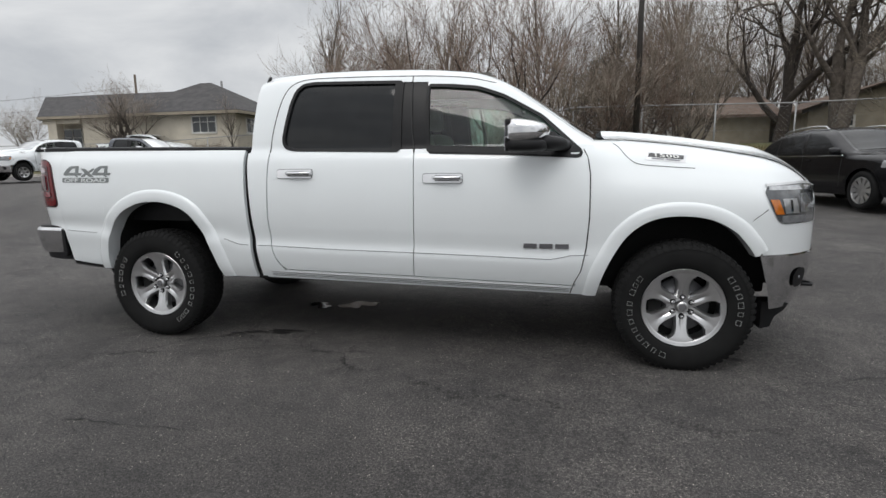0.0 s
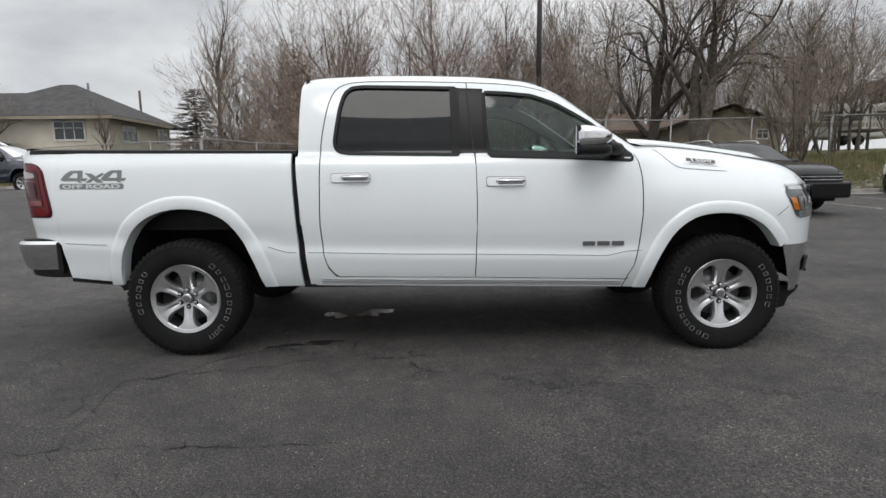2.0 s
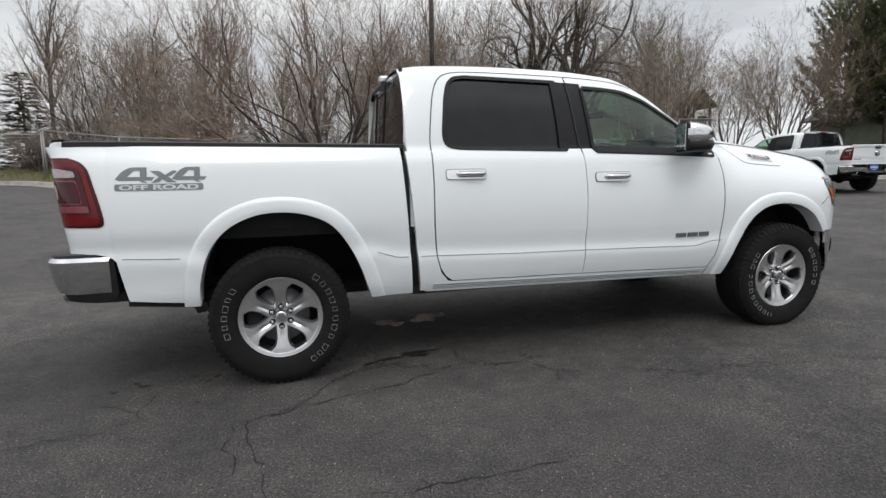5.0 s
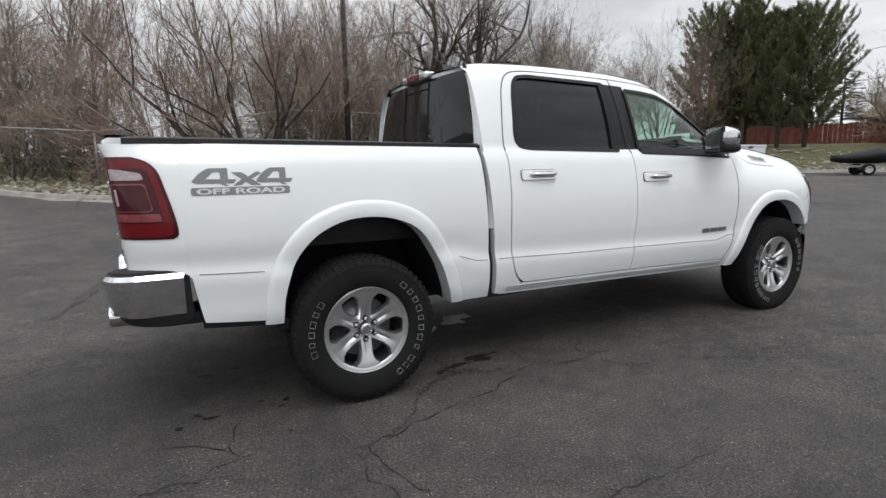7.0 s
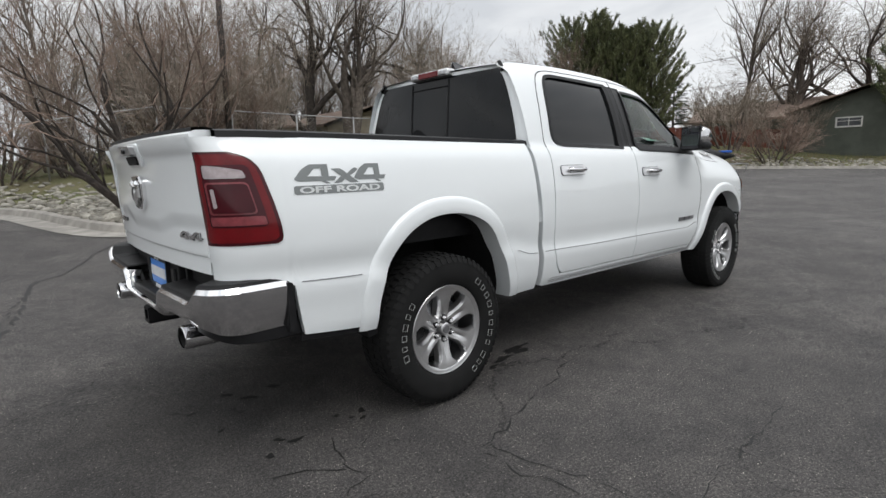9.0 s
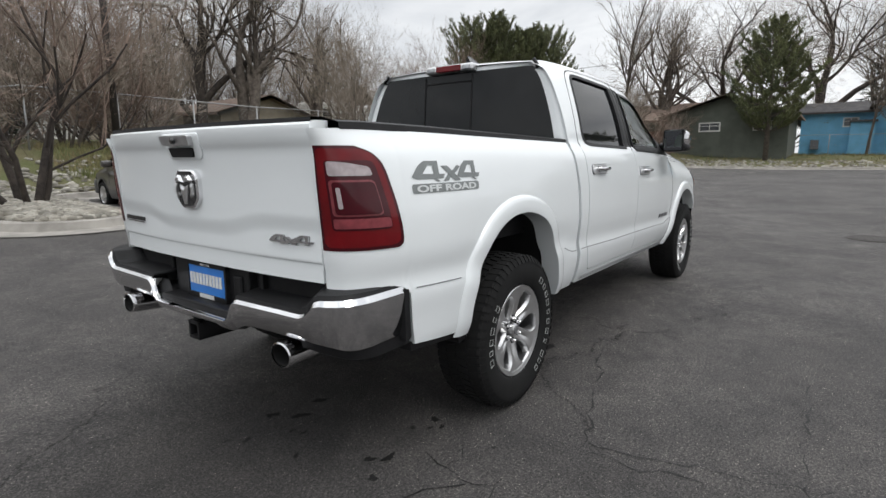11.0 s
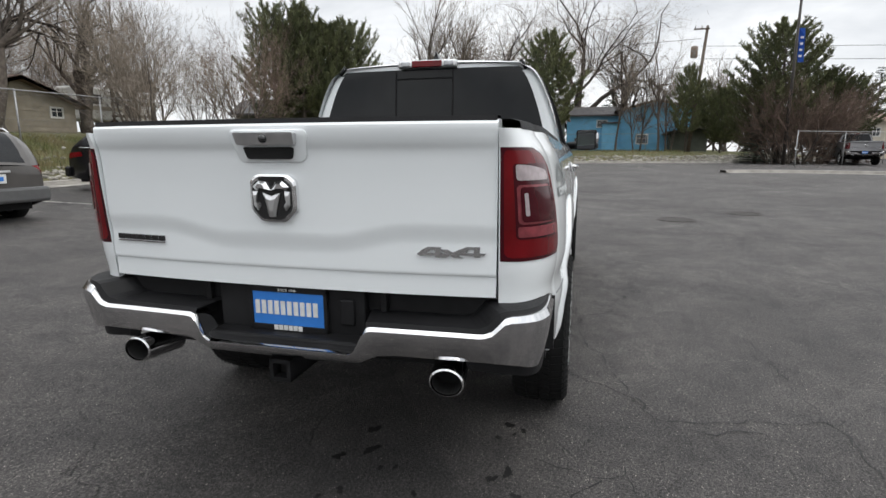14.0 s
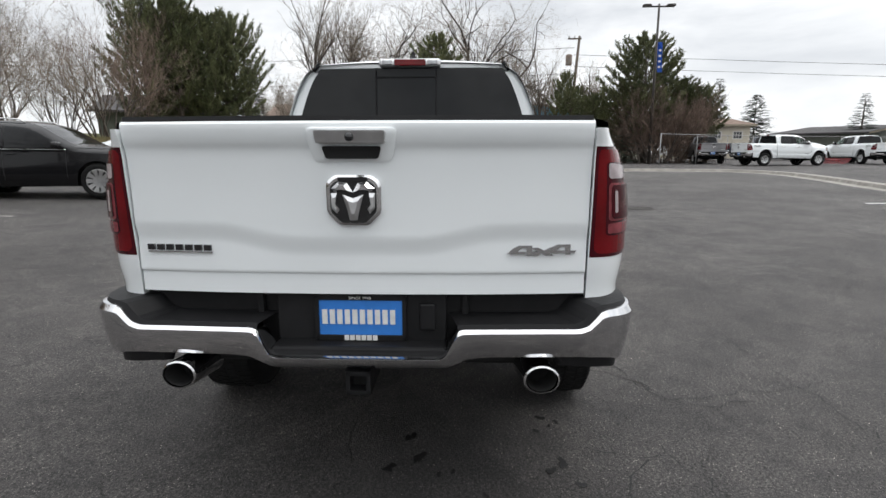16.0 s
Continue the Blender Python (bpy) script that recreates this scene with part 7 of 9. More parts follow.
def mesh_wire(fence, tops, high, pitch):
    """The woven wire, as flat zigzags of thin wire."""
    vs, fs = [], []
    for a, b in zip(tops, tops[1:]):
        a, b = Vector(a), Vector(b)
        l = (b - a).length
        n = int(l / pitch)
        for k in range(n):
            for s in (1, -1):
                u0 = k / n
                u1 = u0 + s * high / l
                if not 0 <= u1 <= 1:
                    lim = (1 - u0) if s > 0 else u0
                    hh = lim * l
                    u1 = u0 + s * lim
                else:
                    hh = high
                p, q = a.lerp(b, u0) - Vector((0, 0, 0.02)), a.lerp(b, u1) - Vector((0, 0, hh))
                w = 0.0022
                o = len(vs)
                vs += [p + Vector((0, 0, w)), p - Vector((0, 0, w)), q - Vector((0, 0, w)), q + Vector((0, 0, w))]
                fs.append((o, o + 1, o + 2, o + 3))
    ob = add("woven_wire", mesh_of("woven_wire", vs, fs, STEEL), fence, "thin woven wire")
    ob["kind"] = "stuff"


f0, t0 = fence_line("fence", [(-34, 23.6), (-20, 22.2), (-12.1, 21.0), (-9.3, 20.05)], 1.7, "low chain-link fence along the verge before the cream house", 3.2)
mesh_wire(f0, t0, 1.56, 0.16)
f1, t1 = fence_line("fence", [(-9.2, 20.0), (-6.1, 18.2), (-3, 18.2), (3.3, 17.45), (10.8, 16.75), (20.5, 17.0)], 1.86, "galvanised chain-link fence along the top of the bank", 2.95)
mesh_wire(f1, t1, 1.8, 0.16)
f2, t2 = fence_line("fence", [(50.5, 1.0), (51.5, -9.5)], 1.6, "low chain-link fence before the blue house", 2.6)
f3, t3 = fence_line("fence", [(31.0, -12.6), (42.0, -24.0), (50, -40), (52, -60)], 2.0, "tall chain-link fence round the second lot", 5.5)

# lamp post of the lot
post = thing("lamp_post", "tall dark bronze lamp post behind the kerb", "lamp post", at=(5.6, 17.0, 0))
g0 = bank(5.6, 17.0)
tube_part("pole", [(0, 0, g0 - 0.2), (0, 0, g0 + 10.5)], [0.115, 0.085], POLE_BROWN, post, 12)
box("base", -0.2, 0.2, -0.2, 0.2, g0 - 0.1, g0 + 0.14, CONCRETE, post, "concrete footing", 0.03)
box("arm", -0.5, 0.5, -0.04, 0.04, g0 + 10.35, g0 + 10.45, POLE_BROWN, post)
for s in (-1, 1):
    box("lamp_head", s * 0.75 - 0.3, s * 0.75 + 0.3, -0.16, 0.16, g0 + 10.3, g0 + 10.46, POLE_BROWN, post, "dark flat lamp head", 0.03)

# tall flag-like lamp mast with a blue banner
mx, my = 35.4, -13.45
mz = lot(mx, my)
mast = thing("lamp_mast", "tall dark mast with twin lamps and a blue banner", "lamp post", at=(mx, my, 0))
tube_part("pole", [(0, 0, mz), (0, 0, mz + 10.6)], [0.11, 0.07], POLE_BROWN, mast, 10)
box("cross_arm", -0.06, 0.06, -0.7, 0.7, mz + 10.40, mz + 10.48, POLE_BROWN, mast)
for s in (-1, 1):
    box("lamp_head", -0.18, 0.18, s * 0.8 - 0.26, s * 0.8 + 0.26, mz + 10.42, mz + 10.58, POLE_BROWN, mast, "dark flat lamp head", 0.03)
bn = bmesh.new()
bverts = [bn.verts.new((0.10 + 0.05 * math.sin(k * 1.3), -0.10 - 0.33 * (k % 2) - 0.02 * (k // 2), mz + 8.2 - 0.5 * (k // 2))) for k in range(10)]
for k in range(0, 8, 2):
    bn.faces.new((bverts[k], bverts[k + 1], bverts[k + 3], bverts[k + 2]))
bmesh.ops.solidify(bn, geom=bn.faces[:], thickness=0.02)
banner = part("banner", bn, BANNER_BLUE, mast, "hanging blue banner with plain white bars")
for k in range(4):
    box("banner_mark", 0.02, 0.04, -0.36, -0.20, mz + 6.5 + 0.36 * k, mz + 6.62 + 0.36 * k, WHITE_MARK, mast, "plain white bar")

# utility pole with a transformer, and wires
ux, uy = 47.0, -10.2
uz = bank(ux, uy)
upole = thing("utility_pole", "weathered wooden utility pole with a rusty transformer", "utility pole", at=(ux, uy, 0))
tube_part("pole", [(0, 0.35, uz - 0.3), (0.1, -0.45, uz + 10.2)], [0.16, 0.11], WOOD_POLE, upole, 10)
tv, tf = lathe([(0.0, 0.95), (0.1, 0.95), (0.26, 0.88), (0.28, 0.8), (0.28, 0.06), (0.24, 0.0), (0.0, 0.0)], 16, "z")
RUST = material("rusty_transformer", (0.20, 0.13, 0.09), 0.7, second=(0.26, 0.24, 0.22), scale=5)
add("transformer", mesh_of("transformer", [(vx, vy + 0.45, vz + uz + 7.7) for vx, vy, vz in tv], tf, RUST, True), upole, "rusty grey transformer can")
box("cross_arm", -0.06, 0.06, -0.6, 0.6, uz + 9.9, uz + 10.0, WOOD_POLE, upole)
for s in (-0.5, 0.0, 0.5):
    tube_part("insulator", [(0, s, uz + 10.0), (0, s, uz + 10.2)], [0.05, 0.035], STEEL, upole, 8)
tube_part("power_wire", [(ux - (0), uy + 90 * k / 12, uz + 9.2 - 1.2 * math.sin(math.pi * (k / 12))) for k in range(13)], 0.02, POLE_BROWN, upole, 4).matrix_basis = pose(-ux, -uy, 0)
tube_part("power_wire", [(ux, uy - 110 * k / 12, uz + 7.6 - 1.5 * math.sin(math.pi * (k / 12))) for k in range(13)], 0.02, POLE_BROWN, upole, 4).matrix_basis = pose(-ux, -uy, 0)
tube_part("power_wire", [(ux, uy + 90 * k / 12, uz + 7.0 - 1.2 * math.sin(math.pi * (k / 12))) for k in range(13)], 0.02, POLE_BROWN, upole, 4).matrix_basis = pose(-ux, -uy, 0)
tube_part("power_wire", [(ux, uy - 110 * k / 12, uz + 8.6 - 1.5 * math.sin(math.pi * (k / 12))) for k in range(13)], 0.02, POLE_BROWN, upole, 4).matrix_basis = pose(-ux, -uy, 0)
wp = thing("utility_pole", "thin wooden utility pole beyond the cream house", "utility pole", at=(-41.3, 45, 1.0))
tube_part("pole", [(0, 0, 0), (0, 0, 10.0)], [0.15, 0.11], WOOD_POLE, wp, 8)
wp2 = thing("utility_pole", "thin wooden utility pole beyond the cream house", "utility pole", at=(-25.75, 45, 1.0))
tube_part("pole", [(0, 0, 0), (0, 0, 8.2)], [0.14, 0.10], WOOD_POLE, wp2, 8)
for dz in (8.8, 7.4, 6.2):
    tube_part("power_wire", [(-60 + 60 * k / 10, 4 - 0.4 * k, dz - 0.8 * math.sin(math.pi * k / 10)) for k in range(11)], 0.018, POLE_BROWN, wp, 4)


def window(parent, cx, cz, w, h, face, axis="y", sign=-1, panes=2, mat=SIDING_WHITE, bar=0.1):
    """A framed window on a wall plane: frame, sill and dark panes with mullions, standing proud."""
    win = new("window")
    win.parent = parent
    win["label"] = "framed window with dark panes"
    win.matrix_basis = pose(cx, face, cz) if axis == "y" else pose(face, cx, cz, 0, 0, 90)
    s = sign if axis == "y" else -sign
    y0, y1 = sorted((0.0, s * 0.05))
    for a in ((-w / 2 - 0.08, w / 2 + 0.08, h / 2, h / 2 + 0.08), (-w / 2 - 0.08, w / 2 + 0.08, -h / 2 - 0.1, -h / 2), (-w / 2 - 0.08, -w / 2, -h / 2, h / 2), (w / 2, w / 2 + 0.08, -h / 2, h / 2)):
        box("window_frame", a[0], a[1], y0, y1, a[2], a[3], mat, win)
    for k in range(panes):
        x0 = -w / 2 + w * k / panes
        box("pane", x0 + 0.02, x0 + w / panes - 0.02, min(0, s * 0.02), max(0, s * 0.02), -h / 2, h / 2, HOUSE_GLASS, win, "dark window pane")
        box("mullion", x0 - 0.02, x0 + 0.02, min(0, s * 0.04), max(0, s * 0.04), -h / 2, h / 2, mat, win)
    box("mullion", -w / 2, w / 2, min(0, s * 0.035), max(0, s * 0.035), h * bar, h * bar + 0.035, mat, win)
    return win


def gable_house(x, y, z, wide, deep, eave, ridge, turn, wall, roof, label, over=0.5, lap=True):
    """A house with a gabled roof whose ridge runs along its own y; the gable faces its own -y."""
    h = thing("house", label, "house", at=(x, y, z), turn=turn)
    w, d = wide / 2, deep / 2
    b = bmesh.new()
    pts = [(-w, -1.4), (w, -1.4), (w, eave), (0, ridge), (-w, eave)]
    fr, bk = [b.verts.new((px, -d, pz)) for px, pz in pts], [b.verts.new((px, d, pz)) for px, pz in pts]
    b.faces.new(fr)
    b.faces.new(bk[::-1])
    for i in range(5):
        b.faces.new((fr[i], bk[i], bk[(i + 1) % 5], fr[(i + 1) % 5]))
    part("wall", b, wall, h)
    if lap:
        k = 0.25
        while k < ridge - 0.3:
            half = w if k < eave else w * (ridge - k) / (ridge - eave)
            box("siding_board", -half, half, -d - 0.02, -d, k, k + 0.012, wall, h)
            k += 0.25 if ridge < 6 else 0.3
    sl = math.hypot(w + over, (ridge - eave) * (w + over) / w)
    for s in (-1, 1):
        rb = bmesh.new()
        ex, ez = s * (w + over), ridge - (ridge - eave) * (w + over) / w
        q = [(0, -d - over, ridge + 0.02), (ex, -d - over, ez), (ex, d + over, ez), (0, d + over, ridge + 0.02)]
        vs = [rb.verts.new(p) for p in q] + [rb.verts.new((px, py, pz + 0.16)) for px, py, pz in q]
        for f in ((0, 1, 2, 3), (4, 5, 6, 7), (0, 1, 5, 4), (1, 2, 6, 5), (2, 3, 7, 6), (3, 0, 4, 7)):
            rb.faces.new([vs[i] for i in f])
        part("roof", rb, roof, h, "shingled roof slope")
        fb = bmesh.new()
        fq = [(0, -d - over - 0.03, ridge - 0.05), (ex, -d - over - 0.03, ez - 0.06), (ex, -d - over - 0.03, ez + 0.12), (0, -d - over - 0.03, ridge + 0.14)]
        fv = [fb.verts.new(p) for p in fq]
        fb.faces.new(fv)
        bmesh.ops.solidify(fb, geom=fb.faces[:], thickness=0.03)
        part("bargeboard", fb, SIDING_TAN, h)
    return h


def hip_house(x0, x1, y0, y1, z, eave, ridge, wall, roof, label, over=0.6, hip=None):
    h = thing("house", label, "house", at=((x0 + x1) / 2, (y0 + y1) / 2, z))
    w, d = (x1 - x0) / 2, (y1 - y0) / 2
    box("wall", -w, w, -d, d, -1.0, eave, wall, h)
    b = bmesh.new()
    e = [(-w - over, -d - over), (w + over, -d - over), (w + over, d + over), (-w - over, d + over)]
    run = hip or d + over
    low = [b.verts.new((px, py, eave)) for px, py in e]
    lip = [b.verts.new((px, py, eave + 0.18)) for px, py in e]
    top = [b.verts.new((-w - over + run, 0, ridge)), b.verts.new((w + over - run, 0, ridge))]
    b.faces.new(low[::-1])
    for i in range(4):
        b.faces.new((low[i], low[(i + 1) % 4], lip[(i + 1) % 4], lip[i]))
    b.faces.new((lip[0], lip[1], top[1], top[0]))
    b.faces.new((lip[1], lip[2], top[1]))
    b.faces.new((lip[2], lip[3], top[0], top[1]))
    b.faces.new((lip[3], lip[0], top[0]))
    part("roof", b, roof, h, "dark shingled hip roof")
    box("fascia", -w - over - 0.02, w + over + 0.03, -d - over - 0.03, -d - over - 0.01, eave - 0.02, eave + 0.15, SIDING_TAN, h)
    box("fascia", w + over + 0.01, w + over + 0.03, -d - over - 0.01, d + over + 0.02, eave - 0.02, eave + 0.15, SIDING_TAN, h)
    return h


hw = hip_house(-24.6, -16.2, 24.6, 31.0, 1.6, 2.85, 5.22, STUCCO, SHINGLE, "cream stucco house with a dark hip roof", 0.5, 4.25)
window(hw, 2.03, 2.255, 1.6, 0.9, -3.2, panes=3, bar=0.14)
window(hw, -1.38, 2.22, 1.42, 0.82, 4.2, "x", 1, panes=3, bar=0.14)
window(hw, 2.3, 2.36, 1.3, 0.74, 4.2, "x", 1, panes=3, bar=0.14)
box("vent_pipe", 0.95, 1.05, 0.25, 0.35, 4.7, 5.35, STEEL, hw)


def porch_wing():
    """The lower wing: its far end cut on the slant, with a porch let in under the roof."""
    h = thing("house", "lower wing of the cream house with a porch", "house", at=(-27.0, 27.8, 1.6))
    box("wall", -0.5, 2.38, -3.0, 3.0, -1.0, 2.85, STUCCO, h)
    box("wall", -5.0, -0.5, -1.5, 3.0, -1.0, 2.85, STUCCO, h)
    b = bmesh.new()
    eave, ridge = 2.87, 4.77
    ends = []
    for front, mid, back in (((-3.6, -3.4), (-6.6, 0.0), (-9.2, 3.3)), ((2.3, -3.4), (6.0, 0.0), (2.3, 3.3))):
        ends.append([b.verts.new((*front, eave)), b.verts.new((*front, eave + 0.16)), b.verts.new((*mid, ridge)), b.verts.new((*back, eave + 0.16)), b.verts.new((*back, eave))])
    p, q = ends
    for k in range(4):
        b.faces.new((p[k], q[k], q[k + 1], p[k + 1]))
    b.faces.new((p[0], p[4], q[4], q[0]))
    b.faces.new(p)
    b.faces.new(q[::-1])
    part("roof", b, SHINGLE, h, "dark shingled roof")
    box("fascia", -3.62, 1.9, -3.43, -3.41, eave - 0.03, eave + 0.14, SIDING_TAN, h)
    box("porch_column", -3.04, -2.36, -3.2, -2.7, -0.8, 2.84, STUCCO, h, "square cream porch column")
    box("porch_beam", -3.5, -0.5, -3.15, -2.8, 2.55, 2.85, STUCCO, h, "cream beam over the porch")
    window(h, -2.9, 1.35, 1.5, 1.9, -1.5, panes=2, bar=0.2)
    return h


porch_wing()

gar = gable_house(17.95, 29.5, 1.9, 6.2, 7.0, 1.95, 3.0, 0, SIDING_TAN, SHINGLE_BROWN, "tan house with a brown gabled roof behind the fence")
window(gar, -1.5, 1.35, 0.75, 0.42, -3.5, panes=3)
window(gar, 2.0, 1.5, 0.6, 0.42, -3.5, panes=2)
gar2 = gable_house(11.5, 31.5, 1.9, 6.0, 5.0, 2.0, 3.1, 90, SIDING_TAN, SHINGLE_BROWN, "long low tan house behind the fence")
window(gar2, 0.5, 1.2, 0.9, 0.8, -2.5, panes=2)
wh = gable_house(7.4, 31.0, 1.9, 3.4, 5.0, 2.6, 3.7, 0, SIDING_WHITE, SHINGLE, "small white house beyond the thicket")
window(wh, 0.6, 1.9, 0.7, 0.7, -2.5, panes=2)

# white travel trailer and a porch rail far behind the bank
rv = thing("travel_trailer", "white travel trailer parked behind the trees", "trailer", at=(28.4, 31.5, 2.9))
box("body", -2.9, 2.9, -1.1, 1.1, 0.5, 2.7, SIDING_WHITE, rv, "", 0.15)
box("stripe", -2.85, 2.85, -1.12, -1.10, 1.2, 1.45, SIDING_TAN, rv, "tan stripe")
for px in (-1.8, 0.2, 1.9):
    box("window", px - 0.4, px + 0.4, -1.13, -1.10, 1.6, 2.2, HOUSE_GLASS, rv)
for px in (-0.5, 0.5):
    wv, wf = lathe([(0.0, -1.12), (0.33, -1.12), (0.35, -1.0), (0.35, -0.9)], 16)
    add("wheel", mesh_of("wheel", [(vx + px, vy, vz + 0.35) for vx, vy, vz in wv], wf, RUBBER, True), rv)
play = thing("play_structure", "brown wooden play structure with a gabled roof and a railed deck", "play structure", at=(27.6, 28.4, 2.3))
for px in (-0.9, 0.9):
    for py in (-0.8, 0.8):
        box("post", px - 0.06, px + 0.06, py - 0.06, py + 0.06, -0.4, 3.2, WOOD_POLE, play)
    box("rail", px - 0.03, px + 0.03, -0.8, 0.8, 2.2, 2.3, WOOD_POLE, play)
box("deck", -1.0, 1.0, -0.9, 0.9, 1.35, 1.45, WOOD_POLE, play, "weathered deck boards")
box("rail", -0.9, 0.9, -0.85, -0.79, 2.2, 2.3, WOOD_POLE, play)
for k in range(9):
    box("baluster", -0.84 + 0.21 * k - 0.03, -0.84 + 0.21 * k + 0.03, -0.84, -0.80, 1.45, 2.2, SIDING_WHITE, play, "pale baluster")
for sx in (-1, 1):
    rb = bmesh.new()
    q = [(0, -1.1, 4.3), (sx * 1.3, -1.1, 3.1), (sx * 1.3, 1.1, 3.1), (0, 1.1, 4.3)]
    rb.faces.new([rb.verts.new(p) for p in q])
    bmesh.ops.solidify(rb, geom=rb.faces[:], thickness=0.06)
    part("roof", rb, WOOD_POLE, play, "brown boarded roof slope")
house_g = gable_house(44.0, 26.0, 2.0, 9.0, 8.0, 2.6, 4.0, 20, SIDING_GREY, SHINGLE, "grey house far behind the pines")
window(house_g, 1.5, 1.5, 1.2, 0.9, -4.0)

# eastern houses
eb = gable_house(46.0, 4.6, 1.7, 8.0, 8.5, 2.55, 3.85, -90, SIDING_GREY, SHINGLE_BROWN, "dark grey house with a broad brown gabled roof")
window(eb, -1.0, 1.75, 1.3, 0.5, -4.25, panes=2)
window(eb, 2.4, 1.75, 1.0, 0.5, -4.25, panes=2)
eb2 = gable_house(47.5, 11.8, 1.7, 8.0, 9.5, 2.5, 3.9, 0, SIDING_GREY, SHINGLE_BROWN, "long low house with a brown roof")
for bx, by, bz, turn_b, n_b in ((38.6, 16.8, 2.0, -62, 34), (42.8, 22.6, 2.1, -50, 24)):
    bf = thing("board_fence", "weathered red board fence behind the pines", "fence", at=(bx, by, bz), turn=turn_b)
    for k in range(n_b):
        box("board", -0.135 * n_b + 0.27 * k, -0.135 * n_b + 0.27 * k + 0.255, -0.02, 0.02, -0.3, 1.62 + 0.03 * (k * 7 % 3), RED_FENCE, bf)
    for z in (0.3, 1.3):
        box("rail", -0.135 * n_b, 0.135 * n_b, 0.02, 0.07, z, z + 0.09, RED_FENCE, bf)
cabinet = thing("utility_cabinet", "dark green steel utility cabinet on the lawn behind the fence", "utility cabinet", at=(-13.0, 22.2, bank(-13.0, 22.2)), turn=25)
box("body", -0.55, 0.55, -0.45, 0.45, -0.1, 0.86, CABINET_GREEN, cabinet, "", 0.02)
box("lid", -0.59, 0.59, -0.49, 0.49, 0.84, 0.95, CABINET_GREEN, cabinet, "overhanging green lid", 0.03)
for k in (-1, 1):
    box("door", min(0.01 * k, 0.53 * k), max(0.01 * k, 0.53 * k), -0.468, -0.445, 0.04, 0.80, CABINET_GREEN, cabinet)
box("pad", -0.7, 0.7, -0.6, 0.6, -0.25, 0.04, CONCRETE, cabinet, "pale concrete pad")
rf = thing("board_fence", "red-stained board fence before the brown-roofed house", "fence", at=(42.8, 11.0, 1.55), turn=-68)
for k in range(26):
    box("board", -3.4 + 0.27 * k, -3.4 + 0.27 * k + 0.25, -0.02, 0.02, 0, 1.75 + 0.02 * (k % 3), RED_FENCE, rf)
for z in (0.4, 1.4):
    box("rail", -3.4, 3.6, 0.02, 0.07, z, z + 0.09, RED_FENCE, rf)
bl = gable_house(57.0, -7.9, 1.75, 6.8, 8.0, 3.45, 4.35, -90, SIDING_BLUE, SHINGLE, "bright blue house with a grey gabled roof")
window(bl, -1.2, 0.75, 1.0, 0.8, -4.0, mat=SIDING_WHITE)
window(bl, -1.6, 2.75, 0.6, 0.7, -4.0, panes=1, mat=SIDING_BLUE)
bl2 = gable_house(56.5, -2.0, 1.75, 6.0, 5.0, 3.15, 4.0, 0, SIDING_BLUE, SHINGLE, "lower wing of the bright blue house")
window(bl2, -0.9, 2.3, 0.9, 0.6, -3.0, "x", -1)
box("porch", -4.1, -3.0, -2.5, -0.9, -0.3, 2.25, SIDING_BLUE, bl2, "small blue entrance porch")
box("porch_roof", -4.25, -3.0, -2.6, -0.8, 2.25, 2.4, SHINGLE, bl2, "flat grey porch roof")
box("cellar_box", -3.5, -3.05, 1.1, 1.7, 0.1, 0.9, HOUSE_GLASS, bl2, "dark air-conditioning unit")
shed = gable_house(52.5, -10.6, 1.5, 3.2, 2.6, 1.5, 1.9, -90, SIDING_GREY, SHINGLE, "small grey shed by the utility pole")
h2 = hip_house(-2.25, 2.25, -1.2, 1.2, 0.0, 2.75, 3.5, STUCCO, SHINGLE_BROWN, "small cream building with a brown hip roof beyond the second lot", 0.4)
h2.matrix_basis = pose(51.6, -25.8, 1.0, 0, 0, -90)
window(h2, -0.9, 1.9, 0.8, 0.6, -1.2, panes=3)
window(h2, 1.1, 1.9, 0.8, 0.6, -1.2, panes=3)
h3 = gable_house(62.0, -46, 0.8, 24.0, 8.0, 2.3, 3.3, -50, SIDING_GREY, SHINGLE, "long low grey building beyond the second lot", lap=False)


